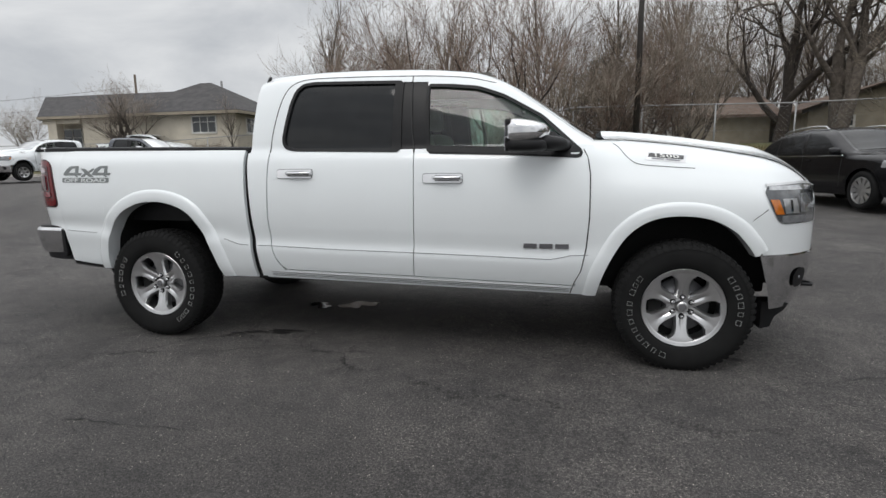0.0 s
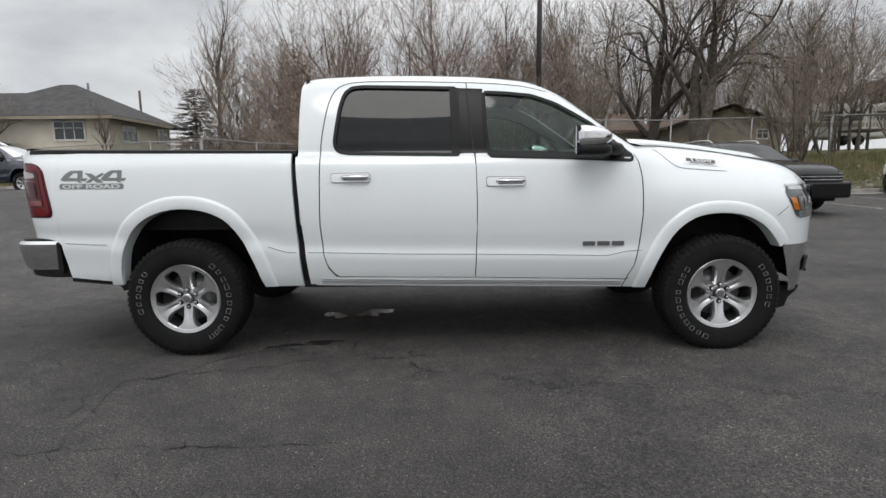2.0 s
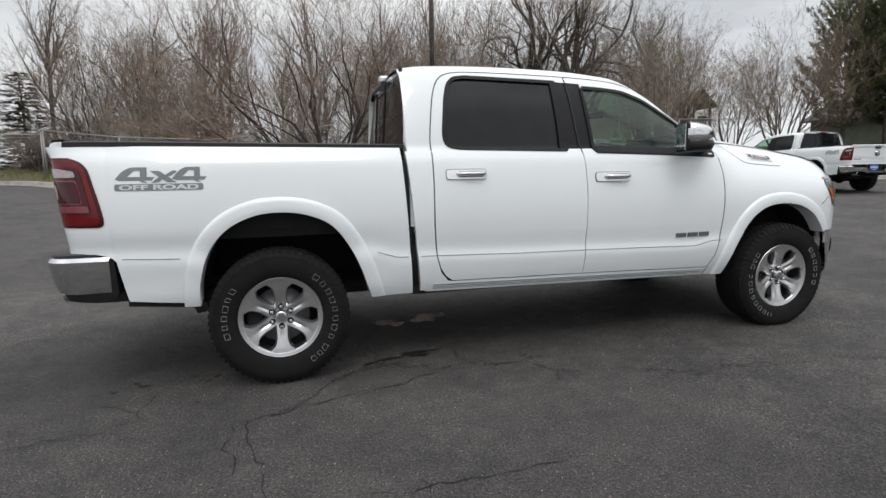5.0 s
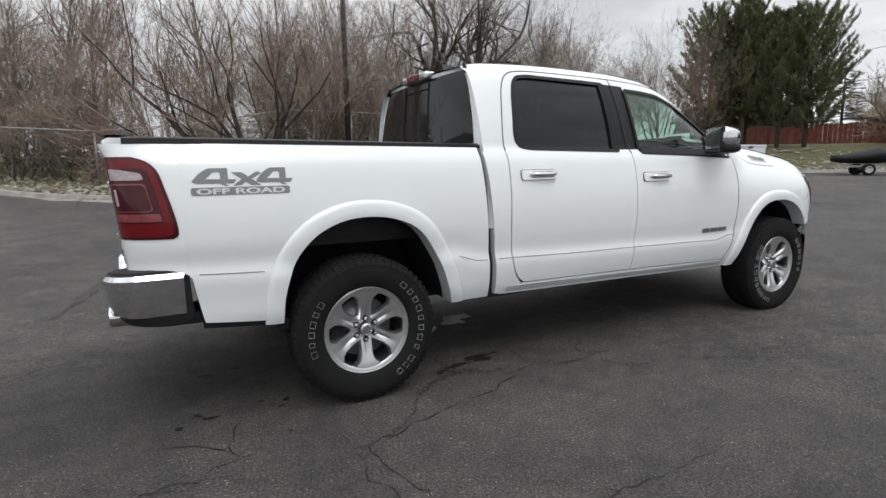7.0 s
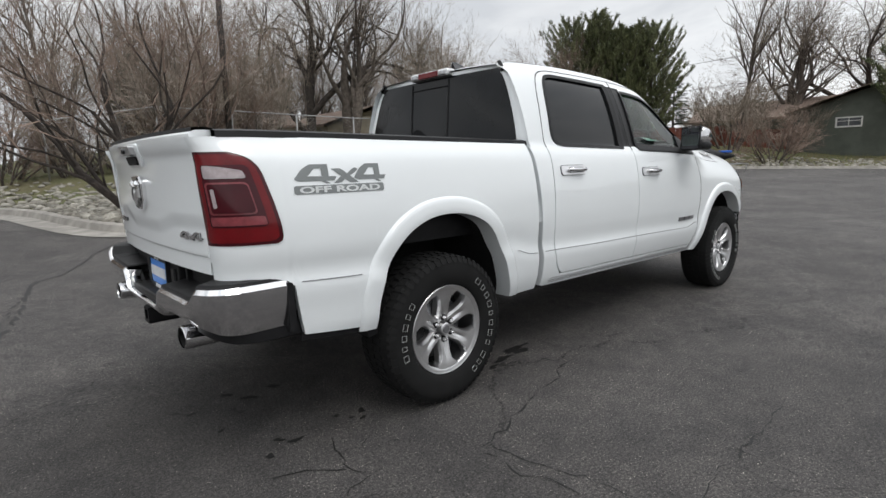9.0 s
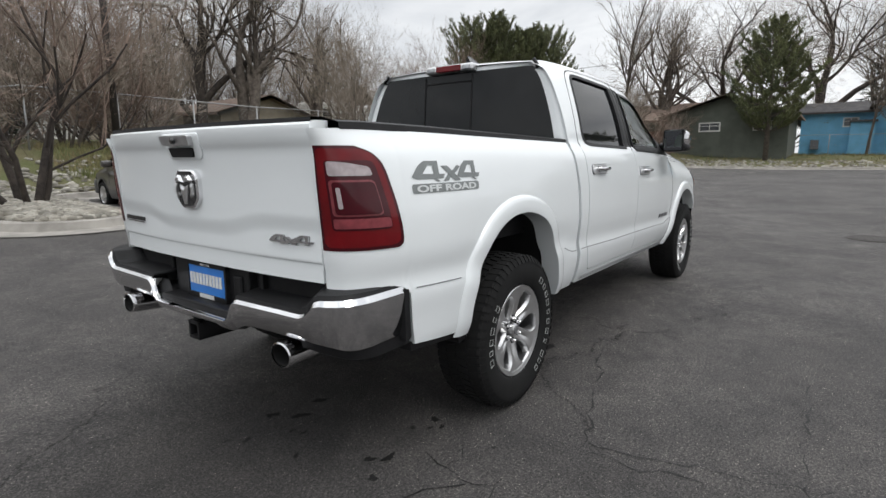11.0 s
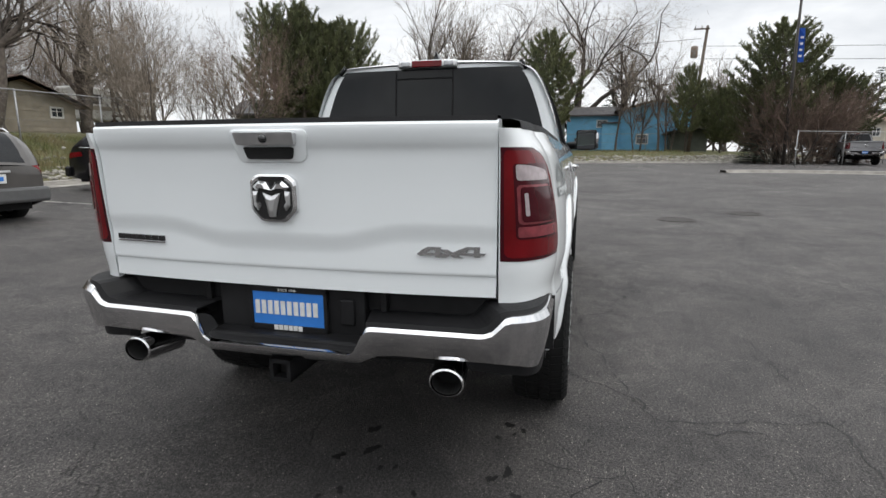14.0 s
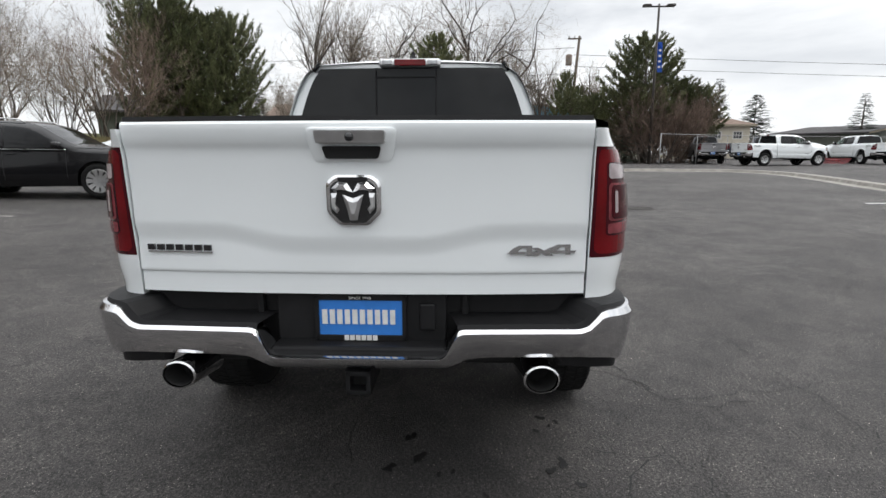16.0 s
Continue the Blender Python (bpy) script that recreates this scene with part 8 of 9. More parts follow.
# ---- other vehicles ----
def simple_wheel(parent, x, y, r, width, flip, rim_r, spokes=5):
    w = new("wheel")
    w.parent = parent
    w.matrix_basis = pose(x, y, r, 0, 0, 0 if flip < 0 else 180)
    h = width / 2
    add("tyre", mesh_of("tyre", *lathe([(rim_r, h * 0.7), (rim_r + 0.02, h), (r - 0.03, h), (r, h * 0.7), (r, -h * 0.7), (r - 0.03, -h), (rim_r + 0.02, -h), (rim_r, -h * 0.8)], 36), RUBBER, True), w, "black tyre")
    add("rim", split_normals(mesh_of("rim", *lathe([(rim_r - 0.03, h * 0.6), (rim_r - 0.03, -h * 0.5), (rim_r - 0.005, -h * 0.92), (rim_r + 0.004, -h * 0.9)], 36), CHROME_DULL)), w, "silver rim")
    # near-black disc stands in for shade behind the spokes
    add("wheel_backing", mesh_of("wheel_backing", *lathe([(0, -h * 0.1), (rim_r - 0.02, -h * 0.1)], 24), UNDER), w)
    for k in range(spokes):
        a = 2 * math.pi * k / spokes
        ca, sa = math.cos(a), math.sin(a)
        vs = []
        for rr, ww, d in ((0.0, 0.05, -h * 0.72), (rim_r * 0.5, 0.035, -h * 0.78), (rim_r - 0.01, 0.055, -h * 0.9)):
            vs += [(rr * ca - s * ww * sa, d + e, rr * sa + s * ww * ca) for s, e in ((-1, 0.03), (-1, 0), (1, 0), (1, 0.03))]
        add("spoke", mesh_of("spoke", vs, [(i * 4 + c, i * 4 + c + 1, i * 4 + c + 5, i * 4 + c + 4) for i in range(2) for c in range(3)], CHROME_DULL), w)
    return w


def car(name, label, category, at, turn, spec):
    """A closed car: x forward from the rear axle. The body is a skin swept along the length under a given top line."""
    c = thing(name, label, category, at=at, turn=turn)
    W, top, belt, x0, x1, wb, wr = spec["half"], spec["top"], spec["belt"], spec["tail"], spec["nose"], spec["base"], spec["wheel"]
    plan = spec["plan"]

    def width(x, z):
        p = catmull(plan, x)
        t = catmull(top, x)
        y = W * p
        if z > belt:
            y *= 1 - spec["tumble"] * ((z - belt) / (spec["high"] - belt)) ** 1.3
        else:
            y *= 1 - 0.10 * max(0.0, (0.55 - z) / 0.35) ** 1.5 - 0.03 * max(0.0, (z - 0.7) / max(0.1, belt - 0.7))
        round_off = max(0.0, 1 - (t - z) / 0.16)
        return y * (1 - 0.20 * round_off ** 2)

    def low(x):
        z = spec["sill"]
        for ax in (0.0, wb):
            d = abs(x - ax)
            if d < wr + 0.06:
                z = max(z, wr + math.sqrt(max(0.0, (wr + 0.06) ** 2 - d * d)))
        if x < -wr - 0.06:
            z = max(z, lerp([(x0, spec["sill"] + 0.12), (-wr - 0.06, spec["sill"])], x))
        if x > wb + wr + 0.06:
            z = max(z, lerp([(wb + wr + 0.06, spec["sill"]), (x1, spec["sill"] + 0.08)], x))
        return z
    xs = sorted(set([round(v, 3) for v in span(x0, x1, 70) + [a + d for a in (0.0, wb) for d in span(-wr - 0.06, wr + 0.06, 17)]]))
    for flip in (-1, 1):
        vs, n = [], 26
        for x in xs:
            lo, hi = low(x), catmull(top, x) - 0.005
            for u in span(0, 1, n):
                z = lo + (hi - lo) * u
                vs.append((x, flip * width(x, z), z))
        fs = [(i * n + j, (i + 1) * n + j, (i + 1) * n + j + 1, i * n + j + 1) for i in range(len(xs) - 1) for j in range(n - 1)]
        add("body_side", split_normals(mesh_of("body_side", vs, fs if flip < 0 else [f[::-1] for f in fs], spec["paint"]), 50), c)
        # lower cladding and arch trim
        lv, m = [], 5
        for x in xs:
            lo = low(x)
            for u in span(0, 1, m):
                z = lo + (spec["clad"] if lo < 0.5 else 0.06) * u
                lv.append((x, flip * (width(x, z) + 0.008), z))
        add("cladding", mesh_of("cladding", lv, [(i * m + j, (i + 1) * m + j, (i + 1) * m + j + 1, i * m + j + 1) for i in range(len(xs) - 1) for j in range(m - 1)], spec["trim"], True), c, "plain lower cladding")

        def on_side(nm, poly, off, mat, lab="", depth=0.012):
            """A flat patch of the side within an outline of (x, z)."""
            xa, xb = min(p[0] for p in poly), max(p[0] for p in poly)
            za, zb = min(p[1] for p in poly), max(p[1] for p in poly)
            vs, cols, rows = [], 40, 16
            for x in span(xa, xb, cols):
                cuts = []
                for (ax, az), (bx, bz) in zip(poly, poly[1:] + poly[:1]):
                    if min(ax, bx) <= x <= max(ax, bx) and abs(bx - ax) > 1e-6:
                        cuts.append(az + (bz - az) * (x - ax) / (bx - ax))
                lo, hi = (min(cuts), max(cuts)) if cuts else (za, za)
                for u in span(0, 1, rows):
                    z = lo + (hi - lo) * u
                    vs.append((x, flip * (width(x, z) + off), z))
            fs = [(i * rows + j, (i + 1) * rows + j, (i + 1) * rows + j + 1, i * rows + j + 1) for i in range(cols - 1) for j in range(rows - 1)]
            return add(nm, mesh_of(nm, vs, fs, mat, True), c, lab)
        for poly in spec["windows"]:
            on_side("side_window", poly, 0.006, TINT, "dark side window")
        for poly in spec["seams"]:
            v, f = tube([(x, flip * (width(x, z) + 0.001), z) for x, z in dense(poly, 0.06)], 0.004, 4)
            add("door_seam", mesh_of("door_seam", v, f, PAINT_SEAM), c)
        for hx in spec["handles"]:
            b = bmesh.new()
            box_bm(b, hx - 0.09, hx + 0.09, flip * (width(hx, belt - 0.1) + 0.01) - 0.015, flip * (width(hx, belt - 0.1) + 0.01) + 0.015, belt - 0.13, belt - 0.095, None, 0.01)
            part("door_handle", b, spec["paint"], c)
        on_side("tail_lamp", spec["tail_lamp"], 0.010, RED_LENS, "red tail lamp")
        on_side("headlamp", spec["headlamp"], 0.010, CLEAR_LENS, "clear headlamp")
        if spec.get("chrome"):
            v, f = tube([(x, flip * (width(x, z) + 0.008), z) for x, z in dense(spec["chrome"], 0.06)], 0.011, 5)
            add("window_trim", mesh_of("window_trim", v, f, CHROME, True), c, "bright window trim")
        mx = spec["mirror"]
        b = bmesh.new()
        y = width(mx, belt) + 0.10
        box_bm(b, mx - 0.06, mx + 0.08, min(flip * (y - 0.14), flip * (y + 0.10)), max(flip * (y - 0.14), flip * (y + 0.10)), belt + 0.0, belt + 0.15, None, 0.045)
        part("door_mirror", b, spec["paint"], c, "door mirror", True)
        ra = spec["rack"]
        v, f = tube([(ra[0], flip * W * 0.70, catmull(top, ra[0]) - 0.01)] + [(x, flip * W * 0.70, catmull(top, x) + 0.045) for x in span(ra[0] + 0.12, ra[1] - 0.12, 6)] + [(ra[1], flip * W * 0.70, catmull(top, ra[1]) - 0.01)], 0.017, 6)
        add("roof_rail", mesh_of("roof_rail", v, f, CHROME_DULL, True), c, "silver roof rail")
        simple_wheel(c, 0.0, flip * (W - 0.12), wr, 0.23, flip, wr * 0.68, spec["spokes"])
        simple_wheel(c, wb, flip * (W - 0.12), wr, 0.23, flip, wr * 0.68, spec["spokes"])

    def across(nm, xa, xb, inset, off, mat, lab="", nx=24, ny=15, crown=0.03):
        vs = []
        for x in span(xa, xb, nx):
            z = catmull(top, x)
            w = width(x, z - 0.005) - inset
            for v in span(-1, 1, ny):
                vs.append((x, v * w, z - 0.005 + crown * (1 - v * v) + off))
        fs = [(i * ny + j, (i + 1) * ny + j, (i + 1) * ny + j + 1, i * ny + j + 1) for i in range(nx - 1) for j in range(ny - 1)]
        return add(nm, mesh_of(nm, vs, fs, mat, True), c, lab)
    across("roof_and_bonnet", x0, x1, 0.0, 0.0, spec["paint"], "painted roof and bonnet", 80)
    across("windscreen", *spec["screen"], 0.06, 0.008, TINT, "dark windscreen")
    across("rear_window", *spec["back"], 0.09, 0.008, TINT, "dark rear window")
    for nm, x, s in (("tail_panel", x0, -1), ("nose_panel", x1, 1)):
        zt = catmull(top, x)
        vs = [(x + s * (0.05 * (1 - v * v)), v * width(x, z), z) for z in span(low(x), zt, 12) for v in span(-1, 1, 13)]
        fs = [(i * 13 + j, i * 13 + j + 1, (i + 1) * 13 + j + 1, (i + 1) * 13 + j) for i in range(11) for j in range(12)]
        add(nm, mesh_of(nm, vs, fs, spec["paint"], True), c)
    box("rear_bumper", x0 - 0.09, x0 + 0.08, -W * 0.93, W * 0.93, spec["sill"] + 0.12, spec["sill"] + 0.38, spec["trim"], c, "plain rear bumper", 0.05)
    box("front_bumper", x1 - 0.06, x1 + 0.10, -W * 0.86, W * 0.86, spec["sill"] + 0.06, spec["sill"] + 0.42, spec["trim"], c, "plain front bumper", 0.05)
    box("number_plate", x0 - 0.072, x0 - 0.052, -0.16, 0.16, belt - 0.28, belt - 0.13, WHITE_MARK, c, "pale number plate with plain bars")
    for k in range(3):
        box("plate_bar", x0 - 0.076, x0 - 0.072, -0.12 + 0.09 * k, -0.06 + 0.09 * k, belt - 0.24, belt - 0.17, PLATE_BLUE, c, "plain bar")
    box("tailgate_handle", x0 - 0.075, x0 - 0.045, -0.24, 0.24, belt - 0.11, belt - 0.07, CHROME_DULL, c, "dull bright strip over the plate", 0.01)
    for k in range(3):
        box("grille_bar", x1 + 0.035, x1 + 0.065, -W * 0.62, W * 0.62, spec["grille"] + 0.07 * k, spec["grille"] + 0.022 + 0.07 * k, CHROME, c, "chrome grille bar", 0.006)
    box("grille", x1 - 0.02, x1 + 0.045, -W * 0.64, W * 0.64, spec["grille"] - 0.03, spec["grille"] + 0.20, BLACK_GLOSS, c, "black grille")
    box("underbody", x0 + 0.2, x1 - 0.2, -W * 0.75, W * 0.75, spec["sill"] - 0.02, spec["sill"] + 0.3, UNDER, c, "dark underbody")
    box("interior", x0 + 0.3, wb + 0.1, -W * 0.72, W * 0.72, 0.5, belt, DARK_INTERIOR, c, "dark interior")
    return c


WAGON = dict(half=0.885, belt=0.98, high=1.58, tumble=0.20, tail=-0.86, nose=3.50, base=2.60, wheel=0.315, sill=0.24, clad=0.20, paint=CAR_PEWTER, trim=CAR_CLADDING, spokes=5,
             top=[(-0.86, 0.98), (-0.80, 1.10), (-0.62, 1.42), (-0.50, 1.54), (0.2, 1.58), (1.0, 1.585), (1.5, 1.52), (2.0, 1.26), (2.35, 1.06), (2.8, 0.98), (3.3, 0.86), (3.5, 0.66)],
             plan=[(-0.86, 0.86), (-0.6, 0.95), (-0.2, 1.0), (1.5, 1.0), (2.8, 0.98), (3.2, 0.90), (3.5, 0.72)],
             windows=[[(-0.42, 1.06), (-0.36, 1.32), (-0.12, 1.44), (0.0, 1.02)], [(0.06, 1.02), (0.02, 1.45), (0.86, 1.48), (0.88, 1.0)], [(0.96, 1.0), (0.94, 1.48), (1.40, 1.45), (2.0, 1.14), (2.05, 1.0)]],
             seams=[[(0.02, 0.5), (0.03, 1.46)], [(0.92, 0.36), (0.92, 1.48)], [(2.05, 0.40), (2.06, 1.02)]], handles=[0.18, 1.08],
             tail_lamp=[(-0.84, 0.72), (-0.86, 0.98), (-0.66, 1.02), (-0.60, 0.80), (-0.64, 0.74)], headlamp=[(3.05, 0.70), (3.1, 0.84), (3.42, 0.72), (3.44, 0.62)], mirror=1.92, rack=(-0.40, 1.2), screen=(1.52, 2.12), back=(-0.84, -0.52), grille=0.56)
SUV = dict(half=0.99, belt=1.10, high=1.72, tumble=0.19, tail=-1.00, nose=3.97, base=2.98, wheel=0.385, sill=0.28, clad=0.14, paint=CAR_BLACK, trim=CAR_BLACK, spokes=10,
           top=[(-1.0, 1.02), (-0.94, 1.14), (-0.60, 1.40), (-0.15, 1.62), (0.5, 1.70), (1.2, 1.71), (1.75, 1.62), (2.2, 1.36), (2.55, 1.18), (3.2, 1.12), (3.7, 1.03), (3.9, 0.90), (3.97, 0.70)],
           plan=[(-1.0, 0.84), (-0.7, 0.95), (-0.3, 1.0), (2.5, 1.0), (3.2, 0.985), (3.6, 0.93), (3.85, 0.84), (3.97, 0.76)],
           windows=[[(-0.55, 1.17), (-0.40, 1.36), (0.02, 1.52), (0.06, 1.13)], [(0.12, 1.13), (0.08, 1.54), (1.02, 1.60), (1.06, 1.12)], [(1.14, 1.12), (1.12, 1.60), (1.62, 1.55), (2.35, 1.18), (2.38, 1.12)]],
           seams=[[(0.10, 0.55), (0.10, 1.55)], [(1.10, 0.42), (1.10, 1.60)], [(2.36, 0.45), (2.36, 1.12)]], handles=[0.30, 1.28], chrome=[(-0.58, 1.14), (0.1, 1.10), (2.38, 1.08)],
           tail_lamp=[(-0.97, 0.86), (-0.98, 1.0), (-0.55, 1.03), (-0.52, 0.92)], headlamp=[(3.40, 0.84), (3.42, 0.98), (3.90, 0.90), (3.93, 0.80)], mirror=2.22, rack=(-0.1, 1.5), screen=(1.78, 2.5), back=(-0.92, -0.3), grille=0.66)

WAGON_Z = 0.95
wx, wy = 3.49, 8.66
wagon = car("station_wagon", "pewter compact wagon with grey cladding, parked nose to the kerb", "car", (wx, wy, lot(wx, wy) - 0.02), 85.5, WAGON)
wagon.matrix_basis = wagon.matrix_basis @ Matrix.Diagonal((1.0, 1.0, WAGON_Z, 1.0))
sx, sy = 9.15, 10.95
suv = car("suv", "glossy black sport utility vehicle backed up to the kerb", "car", (sx, sy, lot(sx, sy) - 0.03), -79, SUV)


def other_pickup(x, y, turn, label, paint=None, z=None):
    t = copy_thing(truck, pose(x, y, lot(x, y) if z is None else z, 0, 0, turn))
    t["label"] = label
    t["group"] = "other pickups round the lot"
    for o in t.children_recursive:
        if paint and o.type == "MESH" and o.data.materials and o.data.materials[0] == PAINT:
            o.material_slots[0].link = "OBJECT"
            o.material_slots[0].material = paint
    return t


other_pickup(16.9, 8.9, 84, "white crew-cab pickup parked nose to the kerb")
other_pickup(-21.3, 19.0, -100, "white crew-cab pickup parked before the cream house")
other_pickup(-18.4, 17.5, -2, "dark navy pickup parked before the cream house", CAR_NAVY)
other_pickup(-23.2, 23.4, 3, "white pickup standing beyond the fence line", None, 1.3)
other_pickup(35.6, -17.6, -8, "silver pickup standing tail-on in the second lot", CAR_SILVER)
other_pickup(32.5, -19.2, -82, "white pickup with a red snow plough in the second lot")
other_pickup(34.5, -28.3, -2, "white pickup in the second lot")
other_pickup(45.0, -24.5, -110, "dark pickup in the second lot", CAR_NAVY)

plow = thing("snow_plough", "red snow plough blade before a white pickup", "snow plough", at=(33.2, -24.1, lot(33.2, -24.1)), turn=-82)
b = bmesh.new()
ring = []
for k in range(9):
    a = -0.5 + k * 0.22
    ring.append((0.42 * math.sin(a) - 0.1, 0.40 - 0.36 * math.cos(a + 0.3)))
for s in (-1.2, 1.2):
    for px, pz in ring:
        b.verts.new((px + 0.5, s, pz + 0.05))
b.verts.ensure_lookup_table()
for k in range(8):
    b.faces.new((b.verts[k], b.verts[k + 1], b.verts[k + 10], b.verts[k + 9]))
bmesh.ops.solidify(b, geom=b.faces[:], thickness=0.03)
part("blade", b, PLOW_RED, plow, "curved red blade")
for s in (-0.4, 0.4):
    tube_part("push_arm", [(-0.5, s, 0.35), (0.5, s * 1.6, 0.3)], 0.05, PLOW_RED, plow)
box("lift_frame", -0.6, -0.4, -0.5, 0.5, 0.3, 0.85, PLOW_RED, plow, "red lift frame", 0.03)

# jet ski under a black cover, on a trailer by the kerb
ski = thing("jet_ski_trailer", "covered black jet ski on a small trailer", "trailer", at=(27.7, 9.0, lot(27.7, 9.0)), turn=-47)
b = bmesh.new()
rings = [(-1.55, 0.30, 0.62, 0.90), (-1.2, 0.50, 0.55, 0.95), (-0.4, 0.56, 0.52, 1.10), (0.1, 0.55, 0.52, 1.28), (0.5, 0.50, 0.54, 1.15), (1.0, 0.40, 0.60, 1.0), (1.5, 0.15, 0.75, 0.92)]
allv = []
for x, w, lo, hi in rings:
    allv.append([b.verts.new((x, w * math.sin(a), lo + (hi - lo) * (0.5 - 0.5 * math.cos(a)) if abs(a) <= math.pi else 0)) for a in [2 * math.pi * k / 14 - math.pi for k in range(14)]])
for r, q in zip(allv, allv[1:]):
    for k in range(14):
        b.faces.new((r[k], r[(k + 1) % 14], q[(k + 1) % 14], q[k]))
b.faces.new(allv[0])
b.faces.new(allv[-1])
part("jet_ski", b, BLACK_TRIM, ski, "jet ski under a black cover", True)
box("blue_cowl", 0.75, 1.35, -0.26, 0.26, 0.98, 1.10, BANNER_BLUE, ski, "blue cowl", 0.05)
for s in (-0.55, 0.55):
    box("frame_rail", -1.7, 1.3, s - 0.03, s + 0.03, 0.36, 0.44, STEEL, ski)
    tube_part("tongue", [(1.3, s, 0.40), (2.3, 0, 0.38)], 0.03, STEEL, ski)
    simple_wheel(ski, -0.35, s * 1.35, 0.26, 0.18, -1 if s < 0 else 1, 0.15, 5)
tube_part("axle", [(-0.35, -0.75, 0.27), (-0.35, 0.75, 0.27)], 0.025, STEEL, ski)
tube_part("jack_stand", [(2.2, 0, 0.42), (2.2, 0, 0.02)], 0.025, STEEL, ski)


# ---- stones and grass on the banks ----
def stone_mesh(seed, fine=2):
    rng = random.Random(seed)
    b = bmesh.new()
    bmesh.ops.create_icosphere(b, subdivisions=fine, radius=1.0)
    off = Vector((seed * 7.1, seed * 3.3, 0))
    for v in b.verts:
        k = 1 + 0.34 * noise.noise(v.co * 1.1 + off)
        v.co = Vector((v.co.x * k, v.co.y * k * 0.72, v.co.z * k * 0.48))
    me = bpy.data.meshes.new("river_stone")
    b.to_mesh(me)
    b.free()
    me.materials.append(STONE)
    me.polygons.foreach_set("use_smooth", [True] * len(me.polygons))
    return me


STONES = [stone_mesh(k) for k in range(6)]
PEBBLES = [stone_mesh(k + 9, 1) for k in range(6)]
rng = random.Random(9)
count = 0
while count < 290:
    x, y = rng.uniform(-0.4, 2.2), rng.uniform(7.4, 10.6)
    d = away(x, y)
    if d < 0.22:
        continue
    s = rng.choice((0.05, 0.07, 0.08, 0.10, 0.14)) * rng.uniform(0.85, 1.15)
    ob = new("river_stone", STONES[count % 6])
    ob.matrix_basis = pose(x, y, bank(x, y) + s * 0.18, rng.uniform(-18, 18), rng.uniform(-18, 18), rng.uniform(0, 360)) @ Matrix.Diagonal((s, s, s, 1))
    tagged(ob, "smooth grey-tan river stone on the planted point", "stone", "river stones on the point")
    count += 1


def scatter_stones(n, region, lo, hi, seed):
    rng = random.Random(seed)
    base = [(np.array([v.co[:] for v in me.vertices]), [tuple(p.vertices) for p in me.polygons]) for me in PEBBLES]
    vs, fs, o, made = [], [], 0, 0
    while made < n:
        x, y = region(rng)
        d = away(x, y)
        if d < 0.2:
            continue
        s = rng.uniform(lo, hi)
        m = np.array(pose(x, y, bank(x, y) + s * 0.15, rng.uniform(-20, 20), rng.uniform(-20, 20), rng.uniform(0, 360)) @ Matrix.Diagonal((s, s, s, 1)))
        v, f = base[made % 6]
        vs.append(v @ m[:3, :3].T + m[:3, 3])
        fs += [tuple(i + o for i in q) for q in f]
        o += len(v)
        made += 1
    return np.concatenate(vs).tolist(), fs


def along(a, b, depth):
    def pick(rng):
        i = rng.randrange(len(EDGE) - 1)
        while not (a <= EDGE[i][0] <= b):
            i = rng.randrange(len(EDGE) - 1)
        u, s = rng.random(), 0.2 + rng.random() ** 1.4 * depth
        (ax, ay), (bx, by) = EDGE[i], EDGE[i + 1]
        k = math.hypot(bx - ax, by - ay) or 1
        return ax + (bx - ax) * u - (by - ay) / k * s, ay + (by - ay) * u + (bx - ax) / k * s
    return pick


for name, n, reg, lo, hi, seed in (("river_stones", 700, lambda r: (r.uniform(-0.5, 2.2), r.uniform(7.4, 12.8)), 0.03, 0.09, 8), ("river_stones", 3400, along(-9, 26, 3.4), 0.05, 0.15, 3), ("river_stones", 1900, along(26, 45, 4.0), 0.06, 0.18, 4)):
    v, f = scatter_stones(n, reg, lo, hi, seed)
    tagged(new(name, mesh_of(name, v, f, STONE, True)), "bed of pale river stones along the kerb", "stones", kind="stuff")


def grass(n, region, seed, tall):
    rng = random.Random(seed)
    vs, fs = [], []
    while len(fs) < n:
        x, y = region(rng)
        if away(x, y) < 0.3:
            continue
        z = bank(x, y)
        for _ in range(5):
            a, h, w = rng.uniform(0, 6.28), tall * rng.uniform(0.5, 1.3), 0.012
            px, py = x + rng.gauss(0, 0.09), y + rng.gauss(0, 0.09)
            o = len(vs)
            vs += [(px - w * math.sin(a), py + w * math.cos(a), z - 0.02), (px + w * math.sin(a), py - w * math.cos(a), z - 0.02), (px + 0.25 * h * math.cos(a * 3), py + 0.25 * h * math.sin(a * 3), z + h)]
            fs.append((o, o + 1, o + 2))
    return vs, fs


for name, n, reg, seed, tall, label in (("rough_grass", 26000, lambda r: (r.uniform(3.5, 27), r.uniform(14.6, 18.5)), 5, 0.22, "rough green and straw grass on the bank"),
                                        ("rough_grass", 9000, lambda r: (r.uniform(36, 54), r.uniform(-10, 12)), 6, 0.20, "short spring grass before the houses"),
                                        ("rough_grass", 7000, lambda r: (r.uniform(-24, -2), r.uniform(17, 27)), 7, 0.2, "short spring grass before the cream house")):
    v, f = grass(n, reg, seed, tall)
    tagged(new(name, mesh_of(name, v, f, BLADE)), label, "grass", kind="stuff")

